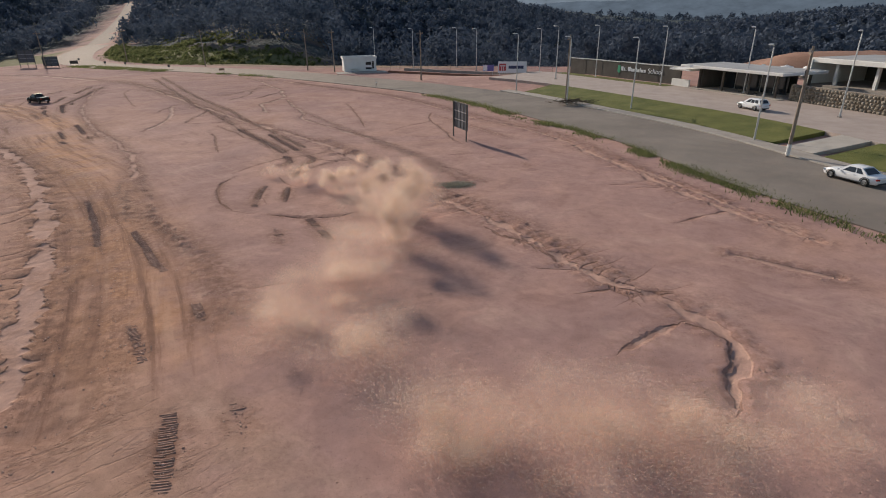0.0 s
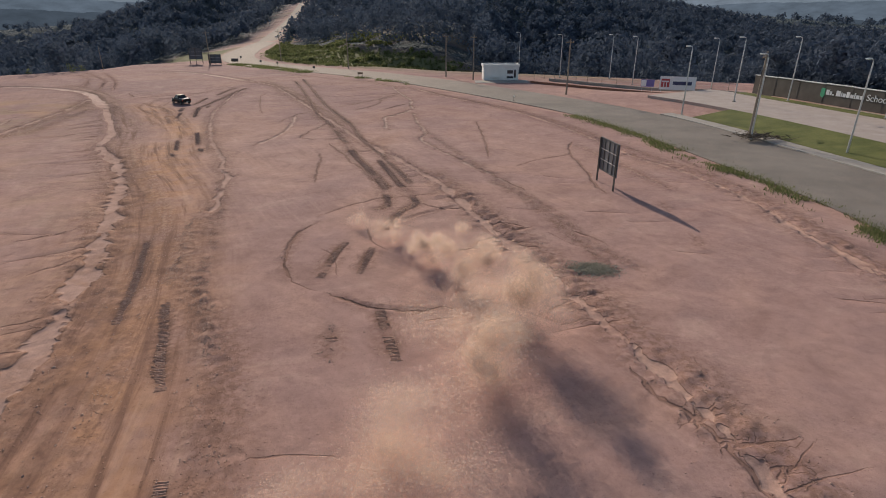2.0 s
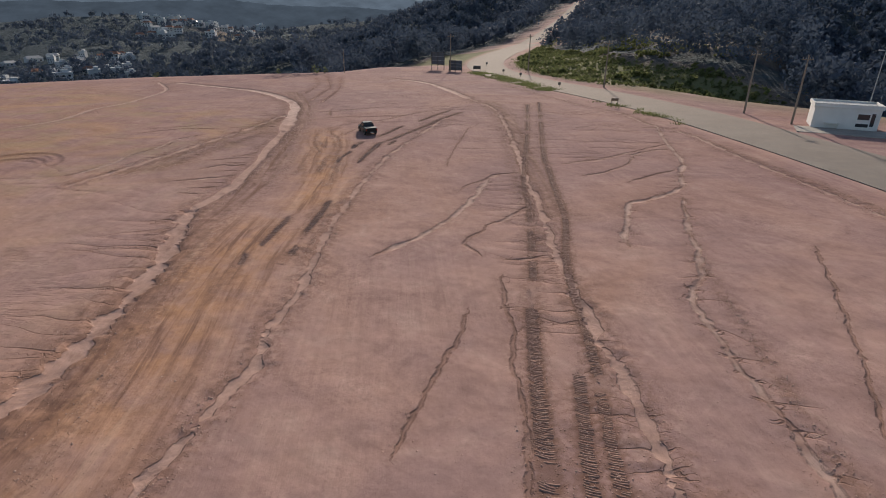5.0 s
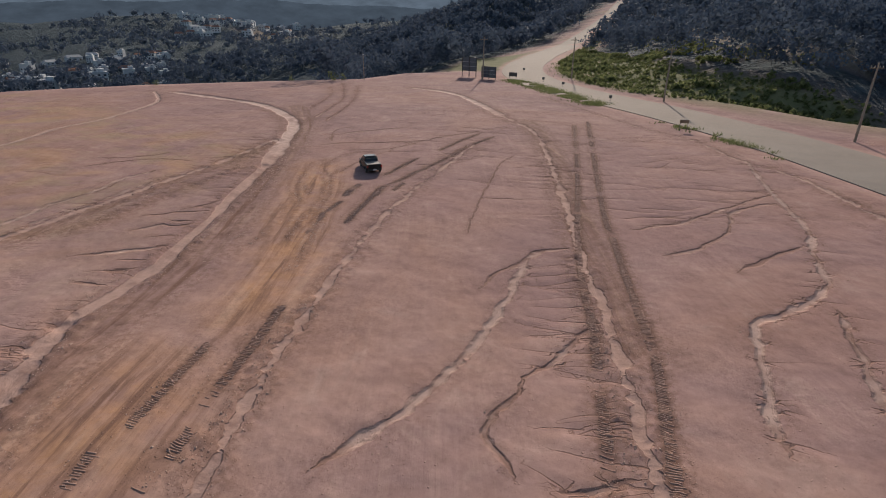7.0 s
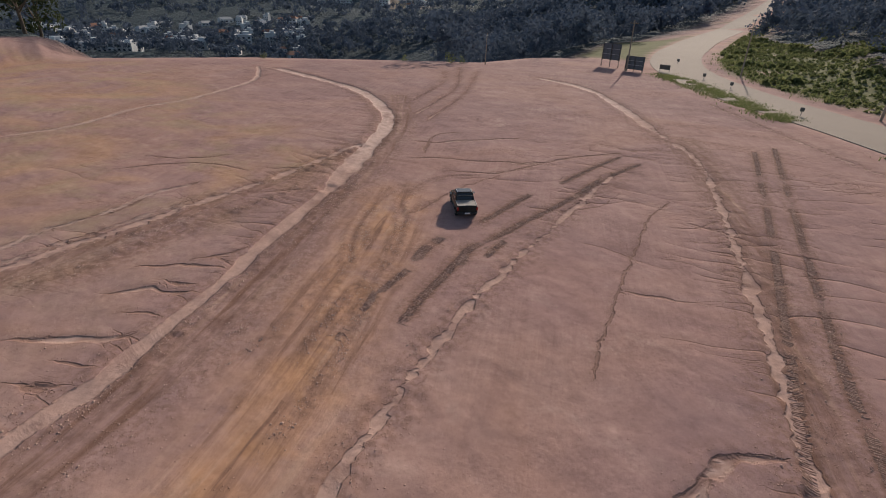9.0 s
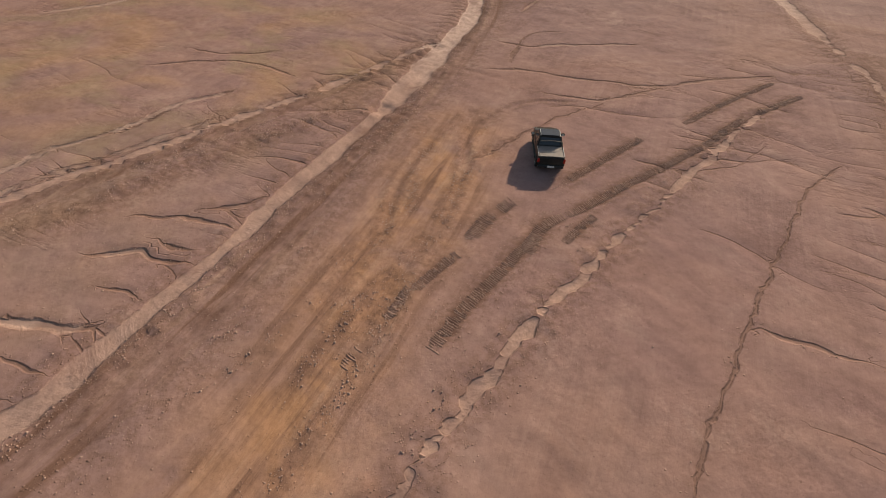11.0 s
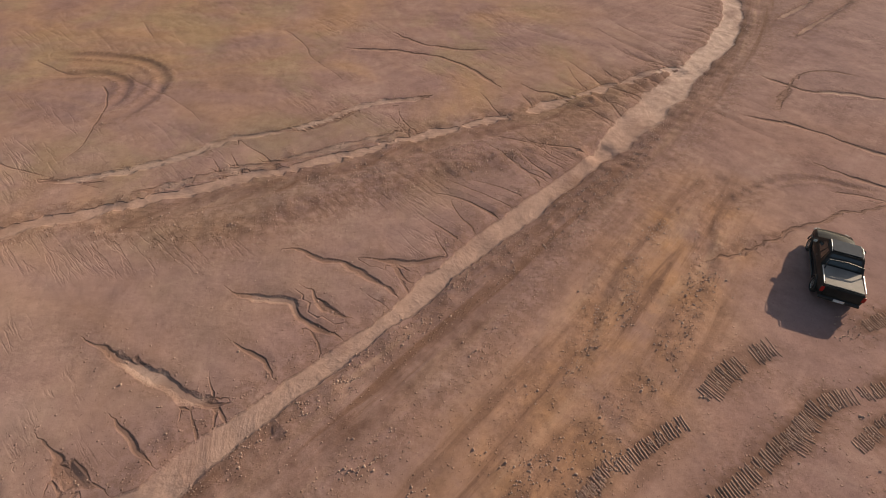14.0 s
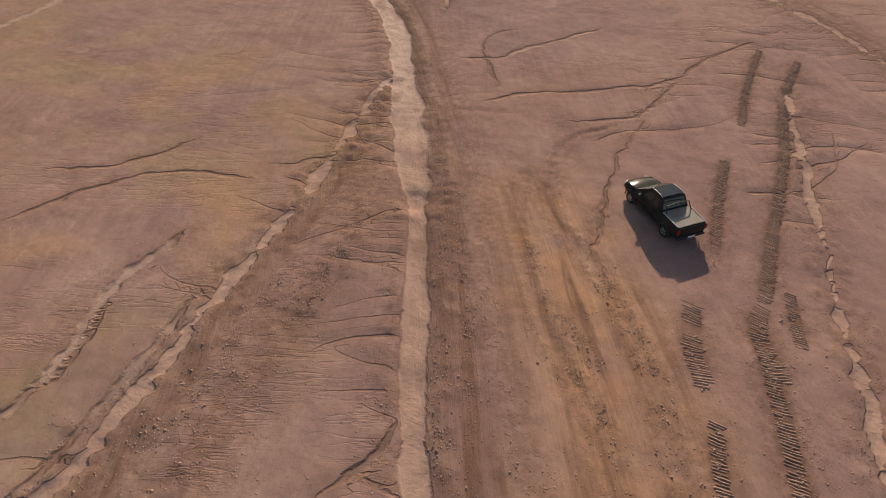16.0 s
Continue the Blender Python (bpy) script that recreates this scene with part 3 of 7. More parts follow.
def feature(kind, w, *points):
    """One gully, wash, rut or tread along a line on the ground."""
    global relief
    line = curve(points, 0.7 if kind != "tread" else 0.9)
    win = window(line, max(3.0, 2.6 * w))
    if win[0].start >= win[0].stop or win[1].start >= win[1].stop:
        return
    pale, torn = kind == "silt", kind == "scour"
    kind = "wash" if pale or torn else kind
    warp = {"gully": 1.0, "ridge": 1.0, "wash": 1.0 if torn else 0.4}.get(kind, 0.35)
    if kind == "tread":
        TREADS.append((w, line))
    if kind == "churn":
        CHURNS.append((w, line))
    x = X[win] * (1 - warp) + WX[win] * warp
    y = Y[win] * (1 - warp) + WY[win] * warp
    d, s, side = line_distance(x, y, line)
    n1 = fractal(X[win], Y[win], 0.5, 2)
    n2 = fractal(X[win], Y[win], 1.9, 2)
    ends = smooth(0, 1.2, s) * smooth(0, 1.2, s.max() - s) * 0.85 + 0.15
    L = {k: v[win] for k, v in LAYERS.items()}
    h = relief[win]
    if kind == "gully":
        w = 0.85 * w * (1 + 0.6 * n1 + 0.3 * n2)
        h -= (0.11 * w + 0.015) * np.exp(-(d / np.maximum(1.1 * w, 0.2)) ** 2) * ends
        h += 0.02 * np.exp(-((d - 2.2 * w) / np.maximum(w, 0.12)) ** 2) * ends * (0.5 + n2)
        cut_line(win, d, side, np.maximum(w * 1.05, 0.1) * (0.35 + 0.65 * ends))
        L["rubble"][:] = np.maximum(L["rubble"], 0.5 * np.exp(-(d / (3.5 * w)) ** 2))
    elif kind == "wash":
        w = w * np.clip(0.8 + 1.0 * n1 + 0.6 * n2 + 0.4 * perlin(s * 0.08, s * 0), 0.12, 1.6) if torn else w * np.clip(0.95 + 0.35 * n1 + 0.12 * n2 + 0.4 * perlin(s * 0.08, s * 0), 0.35, 1.5)
        inn = smooth(1.35 * w, 0.75 * w, d)
        h -= (0.07 + 0.06 * min(1.0, float(np.mean(w)))) * inn
        h += 0.07 * np.exp(-((d - 1.7 * w - 0.15) / 0.35) ** 2) * (0.6 + 1.2 * n2)
        L["wash"][:] = np.maximum(L["wash"], inn)
        if pale:
            L["pale"][:] = np.maximum(L["pale"], smooth(3.0 * w, 1.4 * w, d) * smooth(0, 16, s.max() - s))
        L["washq"][:] = np.minimum(L["washq"], d / w + 0.4 * smooth(1.5, 0.0, np.minimum(s, s.max() - s)))
        L["rubble"][:] = np.maximum(L["rubble"], 0.8 * np.exp(-((d - 1.7 * w) / 0.8) ** 2))
    elif kind in ("tread", "rut"):
        w = w * (1.2 if kind == "tread" else 1.0)
        inn = smooth(0.62 * w, 0.42 * w, d) * ends
        h -= (0.045 if kind == "tread" else 0.07) * inn
        h += 0.03 * np.exp(-((d - 0.75 * w) / 0.16) ** 2) * ends
        keep = smooth(-0.40, -0.05, fractal(X[win], Y[win], 0.22, 2)) if kind == "tread" else 0.0
        sel = inn * keep > L["tread"]
        L["along"][:] = np.where(d < w * 1.5, s + 100 * w, L["along"])
        L["tread"][:] = np.where(sel, inn * keep, L["tread"])
        L["damp"][:] = np.maximum(L["damp"], inn * (0.5 if kind == "tread" else 0.38) * (0.8 + 0.8 * n1))
        L["rubble"][:] = np.maximum(L["rubble"], 0.8 * np.exp(-((d - 0.8 * w) / 0.35) ** 2) * ends)
    elif kind == "sand":
        sd = d * side
        st = perlin(s * 0.10, sd * 1.2)
        g = np.exp(-(d / w) ** 2.5) * smooth(0, 9, s) * smooth(0, 9, s.max() - s)
        L["sand"][:] = np.maximum(L["sand"], g * (0.82 + 0.5 * n1))
        worn(L, 0.95 * g)
        L["damp"][:] = np.maximum(L["damp"], 0.5 * g * smooth(0.25, 0.5, st))
        h += 0.05 * st * g
        L["rubble"][:] = np.maximum(L["rubble"], 0.5 * g * smooth(0.1, 0.5, st))
    elif kind == "bed":
        inn = smooth(1.15 * w, 0.7 * w, d)
        h -= 0.10 * inn
        st = perlin(s * 0.12, d * side * 2.6)
        h += 0.05 * st * inn
        L["damp"][:] = np.maximum(L["damp"], inn * np.clip(0.62 + 0.7 * st + 0.3 * n1, 0, 1))
        worn(L, inn)
        L["rubble"][:] = np.maximum(L["rubble"], 0.8 * np.exp(-((d - 1.3 * w) / 0.9) ** 2))
    elif kind == "churn":
        g = np.exp(-(d / w) ** 2) * ends
        h += (0.02 + 0.05 * n2) * g
        L["rubble"][:] = np.maximum(L["rubble"], np.clip(0.75 + 1.1 * n1, 0.2, 1) * np.exp(-(d / (1.25 * w)) ** 2) * ends)
        L["damp"][:] = np.maximum(L["damp"], 0.42 * g * np.clip(0.7 + n1, 0, 1))
    elif kind == "ridge":
        g = np.exp(-(d / w) ** 2)
        h += (0.07 + 0.08 * n2) * g
        L["rubble"][:] = np.maximum(L["rubble"], 1.0 * np.exp(-(d / (1.5 * w)) ** 2))
        L["damp"][:] = np.maximum(L["damp"], 0.30 * g)
    relief[win] = h


# the main haul track: pale silt on its outer edge, packed bed beside it
feature("bed", 1.5, (-101, 120), (-90, 113), (-83.5, 107), (-77.5, 101), (-71.5, 94.5), (-66.5, 88.5), (-62.5, 83.5), (-58.5, 79.5), (-55, 75), (-52, 71), (-47.5, 63), (-41.5, 55), (-35.5, 48), (-29.5, 40.5), (-24.5, 32.5), (-20.5, 24.5), (-17, 16), (-13.5, 6))
feature("silt", 1.0, (-136, 116), (-119, 117.3), (-106, 117), (-92.6, 112), (-86, 107.5), (-81, 102.5), (-75, 96), (-70, 90.8))
feature("wash", 0.58, (-70, 90.8), (-66, 85.8), (-62.5, 81.3), (-59.5, 78), (-56, 73.2), (-53.2, 69.4), (-49.8, 62.5))
feature("scour", 0.8, (-49.8, 62.5), (-43.5, 56.5), (-38, 50.3), (-32, 40.9), (-27.2, 32.8), (-23.1, 25.1), (-20.3, 18.3), (-17.9, 12.2), (-15.8, 7))
# washes and gullies west of it
feature("bed", 0.75, (-79.6, 100), (-77.2, 95), (-75.4, 91), (-73.9, 87.2), (-72.7, 84), (-71.5, 80.5), (-69.8, 76), (-68, 70.5), (-66.5, 66))
feature("scour", 0.42, (-80.7, 100.7), (-78.4, 95.4), (-76.7, 91.7), (-75.2, 87.9), (-74, 84.8), (-72.9, 81.5), (-71.2, 77), (-69.5, 71.4), (-68.4, 67.9), (-67.5, 64.7), (-66, 60))
feature("gully", 0.3, (-73.2, 80), (-71.9, 76.6), (-70.8, 73), (-69.6, 69.2), (-68.7, 66.4))
feature("gully", 0.36, (-70.1, 61.8), (-71, 66.3), (-73.1, 69.9), (-74.2, 74.2), (-76.3, 77.4), (-77.2, 81.6))
feature("ridge", 1.0, (-76.1, 92.9), (-73.2, 89.5), (-70.3, 86.1), (-69.7, 83.4), (-68.6, 80.3), (-67.8, 77.7), (-66.6, 74.3), (-65, 69))
feature("gully", 0.7, (-103.7, 69.8), (-105.2, 76.6), (-111.3, 85.1), (-115.1, 94), (-126.1, 106.9), (-139.5, 113.3))
feature("rut", 0.7, (-85.2, 57.4), (-84.8, 60.6), (-83.5, 63.5), (-81.4, 64.9), (-79, 64.9), (-76.8, 63.9), (-75.5, 61.8))
feature("rut", 0.6, (-82.2, 58.2), (-82.1, 60.7), (-81.1, 62.6), (-79.3, 63.1), (-77, 62.5))
feature("gully", 0.3, (-59.6, 66.9), (-58.8, 68), (-58.3, 68.7), (-57.4, 69.9), (-56.1, 71.6))
feature("gully", 0.25, (-61.6, 71.5), (-61.1, 72.5), (-60.5, 73.9), (-59.7, 74.2), (-58.8, 75.4))
feature("gully", 0.2, (-61.2, 74.6), (-60.3, 75.3), (-59.7, 75.9))
feature("gully", 0.25, (-63.7, 73.8), (-62.6, 76), (-61.6, 77), (-60.7, 77.8))
feature("gully", 0.2, (-62.8, 76.9), (-62.3, 78.7), (-62.5, 80.5))
feature("gully", 0.22, (-58.9, 72.1), (-58.3, 72.7), (-57.5, 73.4))
feature("gully", 0.18, (-59, 68.5), (-58.2, 68.9))
feature("gully", 0.18, (-62.4, 78.2), (-61.4, 78.5))
feature("gully", 0.2, (-55.6, 66.4), (-54.7, 67.5), (-53.9, 68.7))
feature("gully", 0.2, (-56.1, 68.6), (-54.8, 69.7))
feature("gully", 0.2, (-55.2, 65.1), (-53.5, 66.1))
# orange sand spread by wheels
feature("sand", 3.2, (-69, 98.5), (-65, 94.2), (-62, 91.2), (-58.2, 87.6), (-56, 85.4), (-53.5, 82), (-50, 79), (-46, 74.4), (-42.6, 69.8), (-39.5, 63.5))
feature("sand", 4.8, (-44, 69), (-42, 64.5), (-39, 58.5), (-33, 49), (-25.4, 35), (-19.8, 25.4), (-17.5, 20.1), (-13.9, 13.5), (-10, 4))
feature("rut", 0.5, (-67.1, 96.8), (-64.7, 91.9), (-62.3, 89), (-59.6, 86.5), (-57.3, 85.1), (-55.6, 83.1), (-52.5, 79.6))
feature("rut", 0.5, (-65.7, 97.9), (-64, 94.1), (-60.8, 91.9), (-58.2, 89.7), (-56.2, 87.7), (-54.9, 85.9), (-51, 80.6))
# the middle wash
feature("scour", 0.34, (-57.4, 114.8), (-52.7, 100.5), (-49.5, 91), (-46, 82.8), (-43, 77), (-40, 71.6), (-37.7, 67.5), (-34.8, 63), (-31.1, 57.8), (-28.9, 53.3), (-26.8, 50.8), (-26.2, 48.5), (-24.3, 44), (-23.2, 40.9))
feature("ridge", 1.0, (-22.5, 39), (-21, 33.4), (-17, 27.3), (-14.1, 23.8), (-11.9, 20.8), (-11.1, 18.9), (-8.5, 13))
# the long wash between the twin tracks
feature("silt", 0.85, (-102.5, 155.5), (-89.6, 153.6), (-78, 146), (-66, 136.2))
feature("scour", 0.42, (-66, 136.2), (-56.2, 128.3), (-51.2, 122.2), (-42, 107.8), (-36, 98.2), (-32, 91.4), (-28.9, 86.4), (-26.7, 83.3), (-25.5, 81), (-22.9, 76.7), (-19.5, 71), (-13.9, 63), (-11, 59), (-8.2, 54.6), (-6, 51.4), (-4, 47))
feature("scour", 0.45, (-4, 47), (0, 38.7), (3, 33.8), (5.6, 27.3), (7.2, 23.9), (9.1, 19.4), (11, 14.1), (12.9, 11.8), (14.4, 7.8), (13.7, 5.4), (11.7, 2.9))
feature("ridge", 0.9, (-6.5, 54.5), (1.2, 39.5), (5.2, 31.5), (8, 25), (12, 14.5))
feature("tread", 0.55, (-53, 136.5), (-41.1, 111.4), (-33.6, 94.8), (-29, 85.3), (-26.8, 81.5), (-24.8, 77.5), (-21, 69.8), (-15.7, 58.9), (-12.7, 53.5), (-10.8, 49.7), (-10, 48))
feature("tread", 0.55, (-52.4, 140.5), (-39.5, 112.8), (-32.9, 98.8), (-29.3, 92.1), (-25.2, 84.5), (-22.4, 79.3), (-18.5, 70), (-13.9, 61.6), (-11.4, 56.5), (-9.6, 52.9), (-8.5, 50.2))
feature("bed", 1.3, (-60, 134), (-47, 117), (-36.5, 100), (-29.5, 88.5), (-24, 80))
# winding gullies on the east side
feature("gully", 0.36, (-26.3, 126.7), (-23.1, 117.5), (-20.9, 112.3), (-18.2, 105.3), (-17.4, 100.2), (-16.2, 95.3), (-16.5, 92.7), (-17.4, 90.1), (-19, 86.8), (-18.8, 84.8), (-17.7, 81.3), (-17, 78.3), (-16.3, 76.3))
feature("gully", 0.25, (-22.4, 114.4), (-25, 107), (-27.2, 100.7), (-29.8, 97))
feature("gully", 0.25, (-21.6, 111.8), (-24, 106.8), (-23.4, 101.2), (-24.6, 95.8), (-26, 93.4))
feature("gully", 0.2, (-21, 94.9), (-19.4, 98.6), (-18.3, 101.5))
feature("gully", 0.3, (-15.4, 91), (-13.2, 82.9), (-10.9, 75.1), (-10.6, 70.4), (-8.1, 65.5), (-6.5, 62.9), (-4.8, 60.3), (-2.9, 57.2), (-1.5, 55.5), (2, 50))
feature("gully", 0.36, (-32.4, 89.8), (-33.6, 86.8), (-32, 81), (-31.1, 78.2), (-30.5, 75), (-30.1, 70.6), (-30, 68.2), (-30.4, 65.8), (-30.7, 64.1))
feature("gully", 0.25, (-25.7, 80.9), (-26.5, 79.5), (-26.5, 77.4), (-26.5, 75.6), (-27, 74.1), (-26.5, 72.8), (-26.8, 70.7), (-26.4, 69.7), (-25.3, 69), (-24.6, 68.5))
feature("gully", 0.25, (-22.6, 68.8), (-21.7, 69.7), (-21.2, 70.6), (-20.5, 71.2))
feature("gully", 0.2, (-21.7, 66.5), (-19.7, 63.3), (-17.8, 60.7), (-16.7, 58.2), (-14.7, 55.5), (-13, 52.3), (-11.8, 50.2))
feature("gully", 0.18, (-21.1, 61.3), (-19.8, 57.7), (-19.1, 54.5), (-17.7, 50.2))
feature("gully", 0.2, (-32.5, 89.8), (-33.7, 87.8), (-33.8, 85.4), (-34.1, 82.6), (-33.9, 80.7))
# the drain along the road side
feature("scour", 0.3, (-70, 160), (-55.1, 149.1), (-44.3, 141.1), (-34.6, 135.8), (-27.3, 127.5), (-21.6, 124.1), (-13.3, 113), (0.1, 95.8), (8.3, 81.3), (11.8, 72.1), (14.9, 63.4), (17.9, 58.8), (21.2, 49.6), (21.9, 42.7), (23.2, 33), (24.4, 24.5), (26.8, 16.5))
feature("ridge", 0.7, (-20, 122), (-11, 111.5), (1.5, 95.5), (9.5, 81.5), (13, 72.5), (19.2, 58.8), (22.5, 49.5), (24, 35), (25.8, 24.5))
feature("gully", 0.35, (9.3, 7), (10.9, 7.7), (12.7, 8.6))
# ruts over the far rim
feature("rut", 0.5, (-89, 114.4), (-95.7, 124.3), (-102.9, 133.8), (-120, 149.8))
feature("rut", 0.5, (-85.1, 113.3), (-97.5, 131), (-114.5, 149.8))
feature("rut", 0.5, (-96.5, 119.1), (-106.9, 133.8), (-118.3, 144.2))
feature("wash", 0.26, (-89, 114.4), (-95.7, 124.3), (-102.9, 133.8), (-120, 149.8))
feature("wash", 0.22, (-85.1, 113.3), (-97.5, 131), (-114.5, 149.8))
feature("wash", 0.22, (-96.5, 119.1), (-106.9, 133.8), (-118.3, 144.2))
# tyre treads, churned streaks and small gullies: the open ground by the track's bend
feature("tread", 0.62, (-48.9, 83.2), (-50.2, 85.3), (-51.3, 87.7), (-52.5, 90.2), (-53.2, 91.6))
feature("tread", 0.75, (-52.1, 90.2), (-53.5, 92.1), (-53.7, 93.8))
feature("tread", 0.6, (-53.7, 93.9), (-54.0, 96), (-54.5, 98.7), (-55.0, 102.2), (-55.8, 106.9), (-57.3, 113.3), (-57.9, 120.5))
feature("tread", 0.8, (-54.3, 88.3), (-55.4, 89.9), (-56.1, 92.1))
feature("tread", 0.55, (-52.3, 84.2), (-53.0, 85.5), (-53.6, 87.2))
feature("tread", 0.45, (-49.7, 79.8), (-50.8, 81.4), (-51.7, 82.9), (-52.6, 84.1))
feature("tread", 0.5, (-50.6, 81.7), (-51.5, 82.7), (-52.2, 83.6))
feature("tread", 0.55, (-56.0, 94.6), (-56.9, 97.9), (-58.3, 103.9))
feature("tread", 0.5, (-51.9, 92.3), (-52.5, 93.8), (-53.0, 95.3))
feature("tread", 0.5, (-58.6, 108.3), (-59.7, 113.5), (-60.7, 120.9))
feature("rut", 0.35, (-63.9, 93.4), (-65.1, 95.6), (-66.1, 98.4), (-66.2, 101.2), (-65.3, 102.7), (-64.7, 104.3))
feature("rut", 0.3, (-61.0, 92.4), (-61.7, 94.8), (-62.3, 97.2))
feature("churn", 0.5, (-56.9, 88.2), (-58.1, 89.7), (-60.3, 91.8))
feature("churn", 0.45, (-52.6, 81.3), (-53.1, 82.4), (-53.6, 83.5), (-54.6, 84.9), (-55.4, 86.8), (-57.7, 89.0))
feature("churn", 0.4, (-49.7, 77.9), (-50.9, 79.2), (-51.8, 80.6), (-52.8, 81.7))
feature("churn", 0.35, (-51.3, 74.6), (-51.8, 76.3), (-52.3, 78.2))
feature("churn", 0.3, (-53.3, 75.5), (-53.6, 76.7), (-54.0, 77.8))
feature("churn", 0.6, (-50.9, 67.2), (-52.5, 69.2), (-54.7, 72.3), (-56.6, 75.3), (-59.2, 78.5))
feature("churn", 0.5, (-60.0, 79.7), (-61.9, 82.2), (-64.0, 85.3), (-66.9, 89.2), (-70.3, 93.4), (-72.7, 95.8))
feature("churn", 0.35, (-60.6, 82.1), (-62.6, 84.9), (-65.6, 88.7), (-68.8, 92.9))
feature("churn", 0.4, (-57.8, 86.6), (-59.7, 88.0), (-61.6, 89.0), (-64.1, 91.5))
feature("churn", 0.3, (-55.8, 83.2), (-56.9, 84.8), (-59.5, 86.5))
feature("churn", 0.8, (-68.7, 74.5), (-69.2, 76.6), (-70.2, 79.8), (-71.0, 83.2))
feature("churn", 0.5, (-68.3, 80.9), (-69.4, 83.1), (-70.5, 85.9), (-71.6, 88.3))
feature("gully", 0.22, (-73.0, 101.4), (-71.7, 103.5), (-69.9, 105.4), (-67.1, 108.0), (-64.2, 111.9), (-63.6, 116.1), (-61.6, 122.2))
feature("gully", 0.24, (-78.1, 105.9), (-75.9, 107.6), (-75.3, 109.7), (-73.5, 114.5), (-72.5, 117.5))
feature("gully", 0.15, (-73.5, 104.0), (-76.2, 106.7))
feature("gully", 0.15, (-73.7, 103.8), (-77.4, 107.8), (-78.7, 110.4), (-77.7, 113.0))
feature("gully", 0.2, (-67.5, 102.3), (-65.9, 103.6), (-64.2, 105.8), (-64.0, 108.7), (-64.0, 111.8))
feature("gully", 0.13, (-60.9, 92.0), (-61.7, 95.3), (-62.8, 98.7), (-63.4, 102.2), (-63.6, 105.3))
feature("gully", 0.2, (-72.8, 69.1), (-73.8, 72.2), (-73.7, 74.3), (-75.5, 77.0))
feature("gully", 0.2, (-88.0, 80.2), (-85.4, 82.7), (-84.4, 85.2), (-84.2, 87.1))
feature("gully", 0.2, (-85.2, 76.8), (-84.6, 79.2), (-83.6, 82.7), (-82.1, 84.5), (-78.5, 86.6))
feature("gully", 0.15, (-78.5, 88.1), (-77.2, 89.5), (-76.0, 91.1))
feature("gully", 0.15, (-55.1, 66.6), (-54.5, 67.5), (-53.8, 68.2))
feature("gully", 0.15, (-55.1, 67.6), (-54.1, 68.5))
feature("gully", 0.25, (-55.0, 64.8), (-54.1, 65.8), (-53.2, 66.2))
# the orange lane and the twin tracks
feature("tread", 0.6, (-37.3, 63.5), (-39.5, 67.4), (-41.9, 71.4))
feature("tread", 0.6, (-34.9, 59.5), (-36.4, 62.6))
feature("tread", 0.5, (-38.5, 60.8), (-39.8, 63.1), (-41.8, 66.6))
feature("tread", 0.5, (-37.0, 57.9), (-38.2, 59.4))
feature("churn", 0.5, (-34.2, 61.0), (-36.1, 63.9), (-38.5, 68.1), (-41.4, 73.6))
feature("churn", 0.4, (-45.0, 73.8), (-47.5, 77.8), (-53.1, 84.7))
feature("churn", 0.8, (-30.3, 86.4), (-26.7, 81.6), (-24.0, 78.1), (-21.4, 73.1), (-19.7, 71.2))
feature("gully", 0.2, (-21.4, 93.4), (-19.9, 97.0), (-18.3, 101.5))
# the ground where the flight begins
feature("tread", 0.55, (-10.4, 30.0), (-10.6, 32.8), (-10.5, 35.8))
feature("tread", 0.5, (-8.2, 30.8), (-8.3, 32.7), (-8.4, 34.9))
feature("tread", 0.55, (-6.9, 21.5), (-8.2, 25.1))
feature("tread", 0.55, (-4.1, 22.1), (-6.1, 27.0))
feature("tread", 0.45, (-19.2, 23.7), (-20.2, 25.7), (-21.2, 28.0), (-25.3, 35.8))
feature("tread", 0.5, (-14.3, 19.6), (-15.9, 22.7), (-17.2, 24.8), (-17.9, 26.1))
feature("churn", 0.45, (-19.0, 28.0), (-20.8, 32.3), (-23.9, 39.1))
feature("tread", 0.6, (-10.7, 42.8), (-9.3, 43.7), (-11.3, 50.1), (-15.7, 58.6), (-19.4, 65.9))
feature("tread", 0.6, (-8.3, 38.3), (-7.8, 43.0), (-7.0, 44.8), (-9.7, 50.5), (-13.6, 59.1))
feature("rut", 0.3, (-9.2, 28.0), (-7.2, 27.2), (-5.0, 26.9), (-2.8, 27.1))
feature("rut", 0.25, (-12.5, 30.0), (-13.8, 33.0), (-14.6, 38.5))
feature("gully", 0.13, (-14.1, 41.0), (-12.6, 43.4), (-9.9, 46.0), (-5.8, 47.4))
feature("rut", 0.35, (-7.6, 40.0), (-6.4, 41.8), (-3.3, 44.6))
feature("gully", 0.2, (-0.8, 34.5), (0.9, 36.1), (3.0, 36.3))
feature("gully", 0.18, (-1.9, 36.1), (-0.1, 37.9), (2.5, 40.4))
feature("gully", 0.18, (1.3, 33.3), (2.7, 34.4))
feature("churn", 0.8, (5.7, 27.1), (4.6, 31.6), (2.4, 35.2), (-0.3, 41.0), (-4.2, 48.4))
feature("churn", 0.6, (7.8, 32.8), (5.8, 37.9), (2.9, 45.5), (-1.1, 53.3))
feature("churn", 0.4, (-13.4, 22.2), (-15.5, 25.6), (-18.3, 30.9), (-22.0, 39.6), (-27.3, 50.2))
feature("gully", 0.2, (8.4, 71.3), (7.6, 66.7), (7.9, 62.2), (8.5, 57.1), (8.7, 52.5), (9.2, 49.8))
feature("wash", 0.14, (9.1, 69.0), (11.0, 63.0), (13.7, 56.1), (15.2, 51.8))
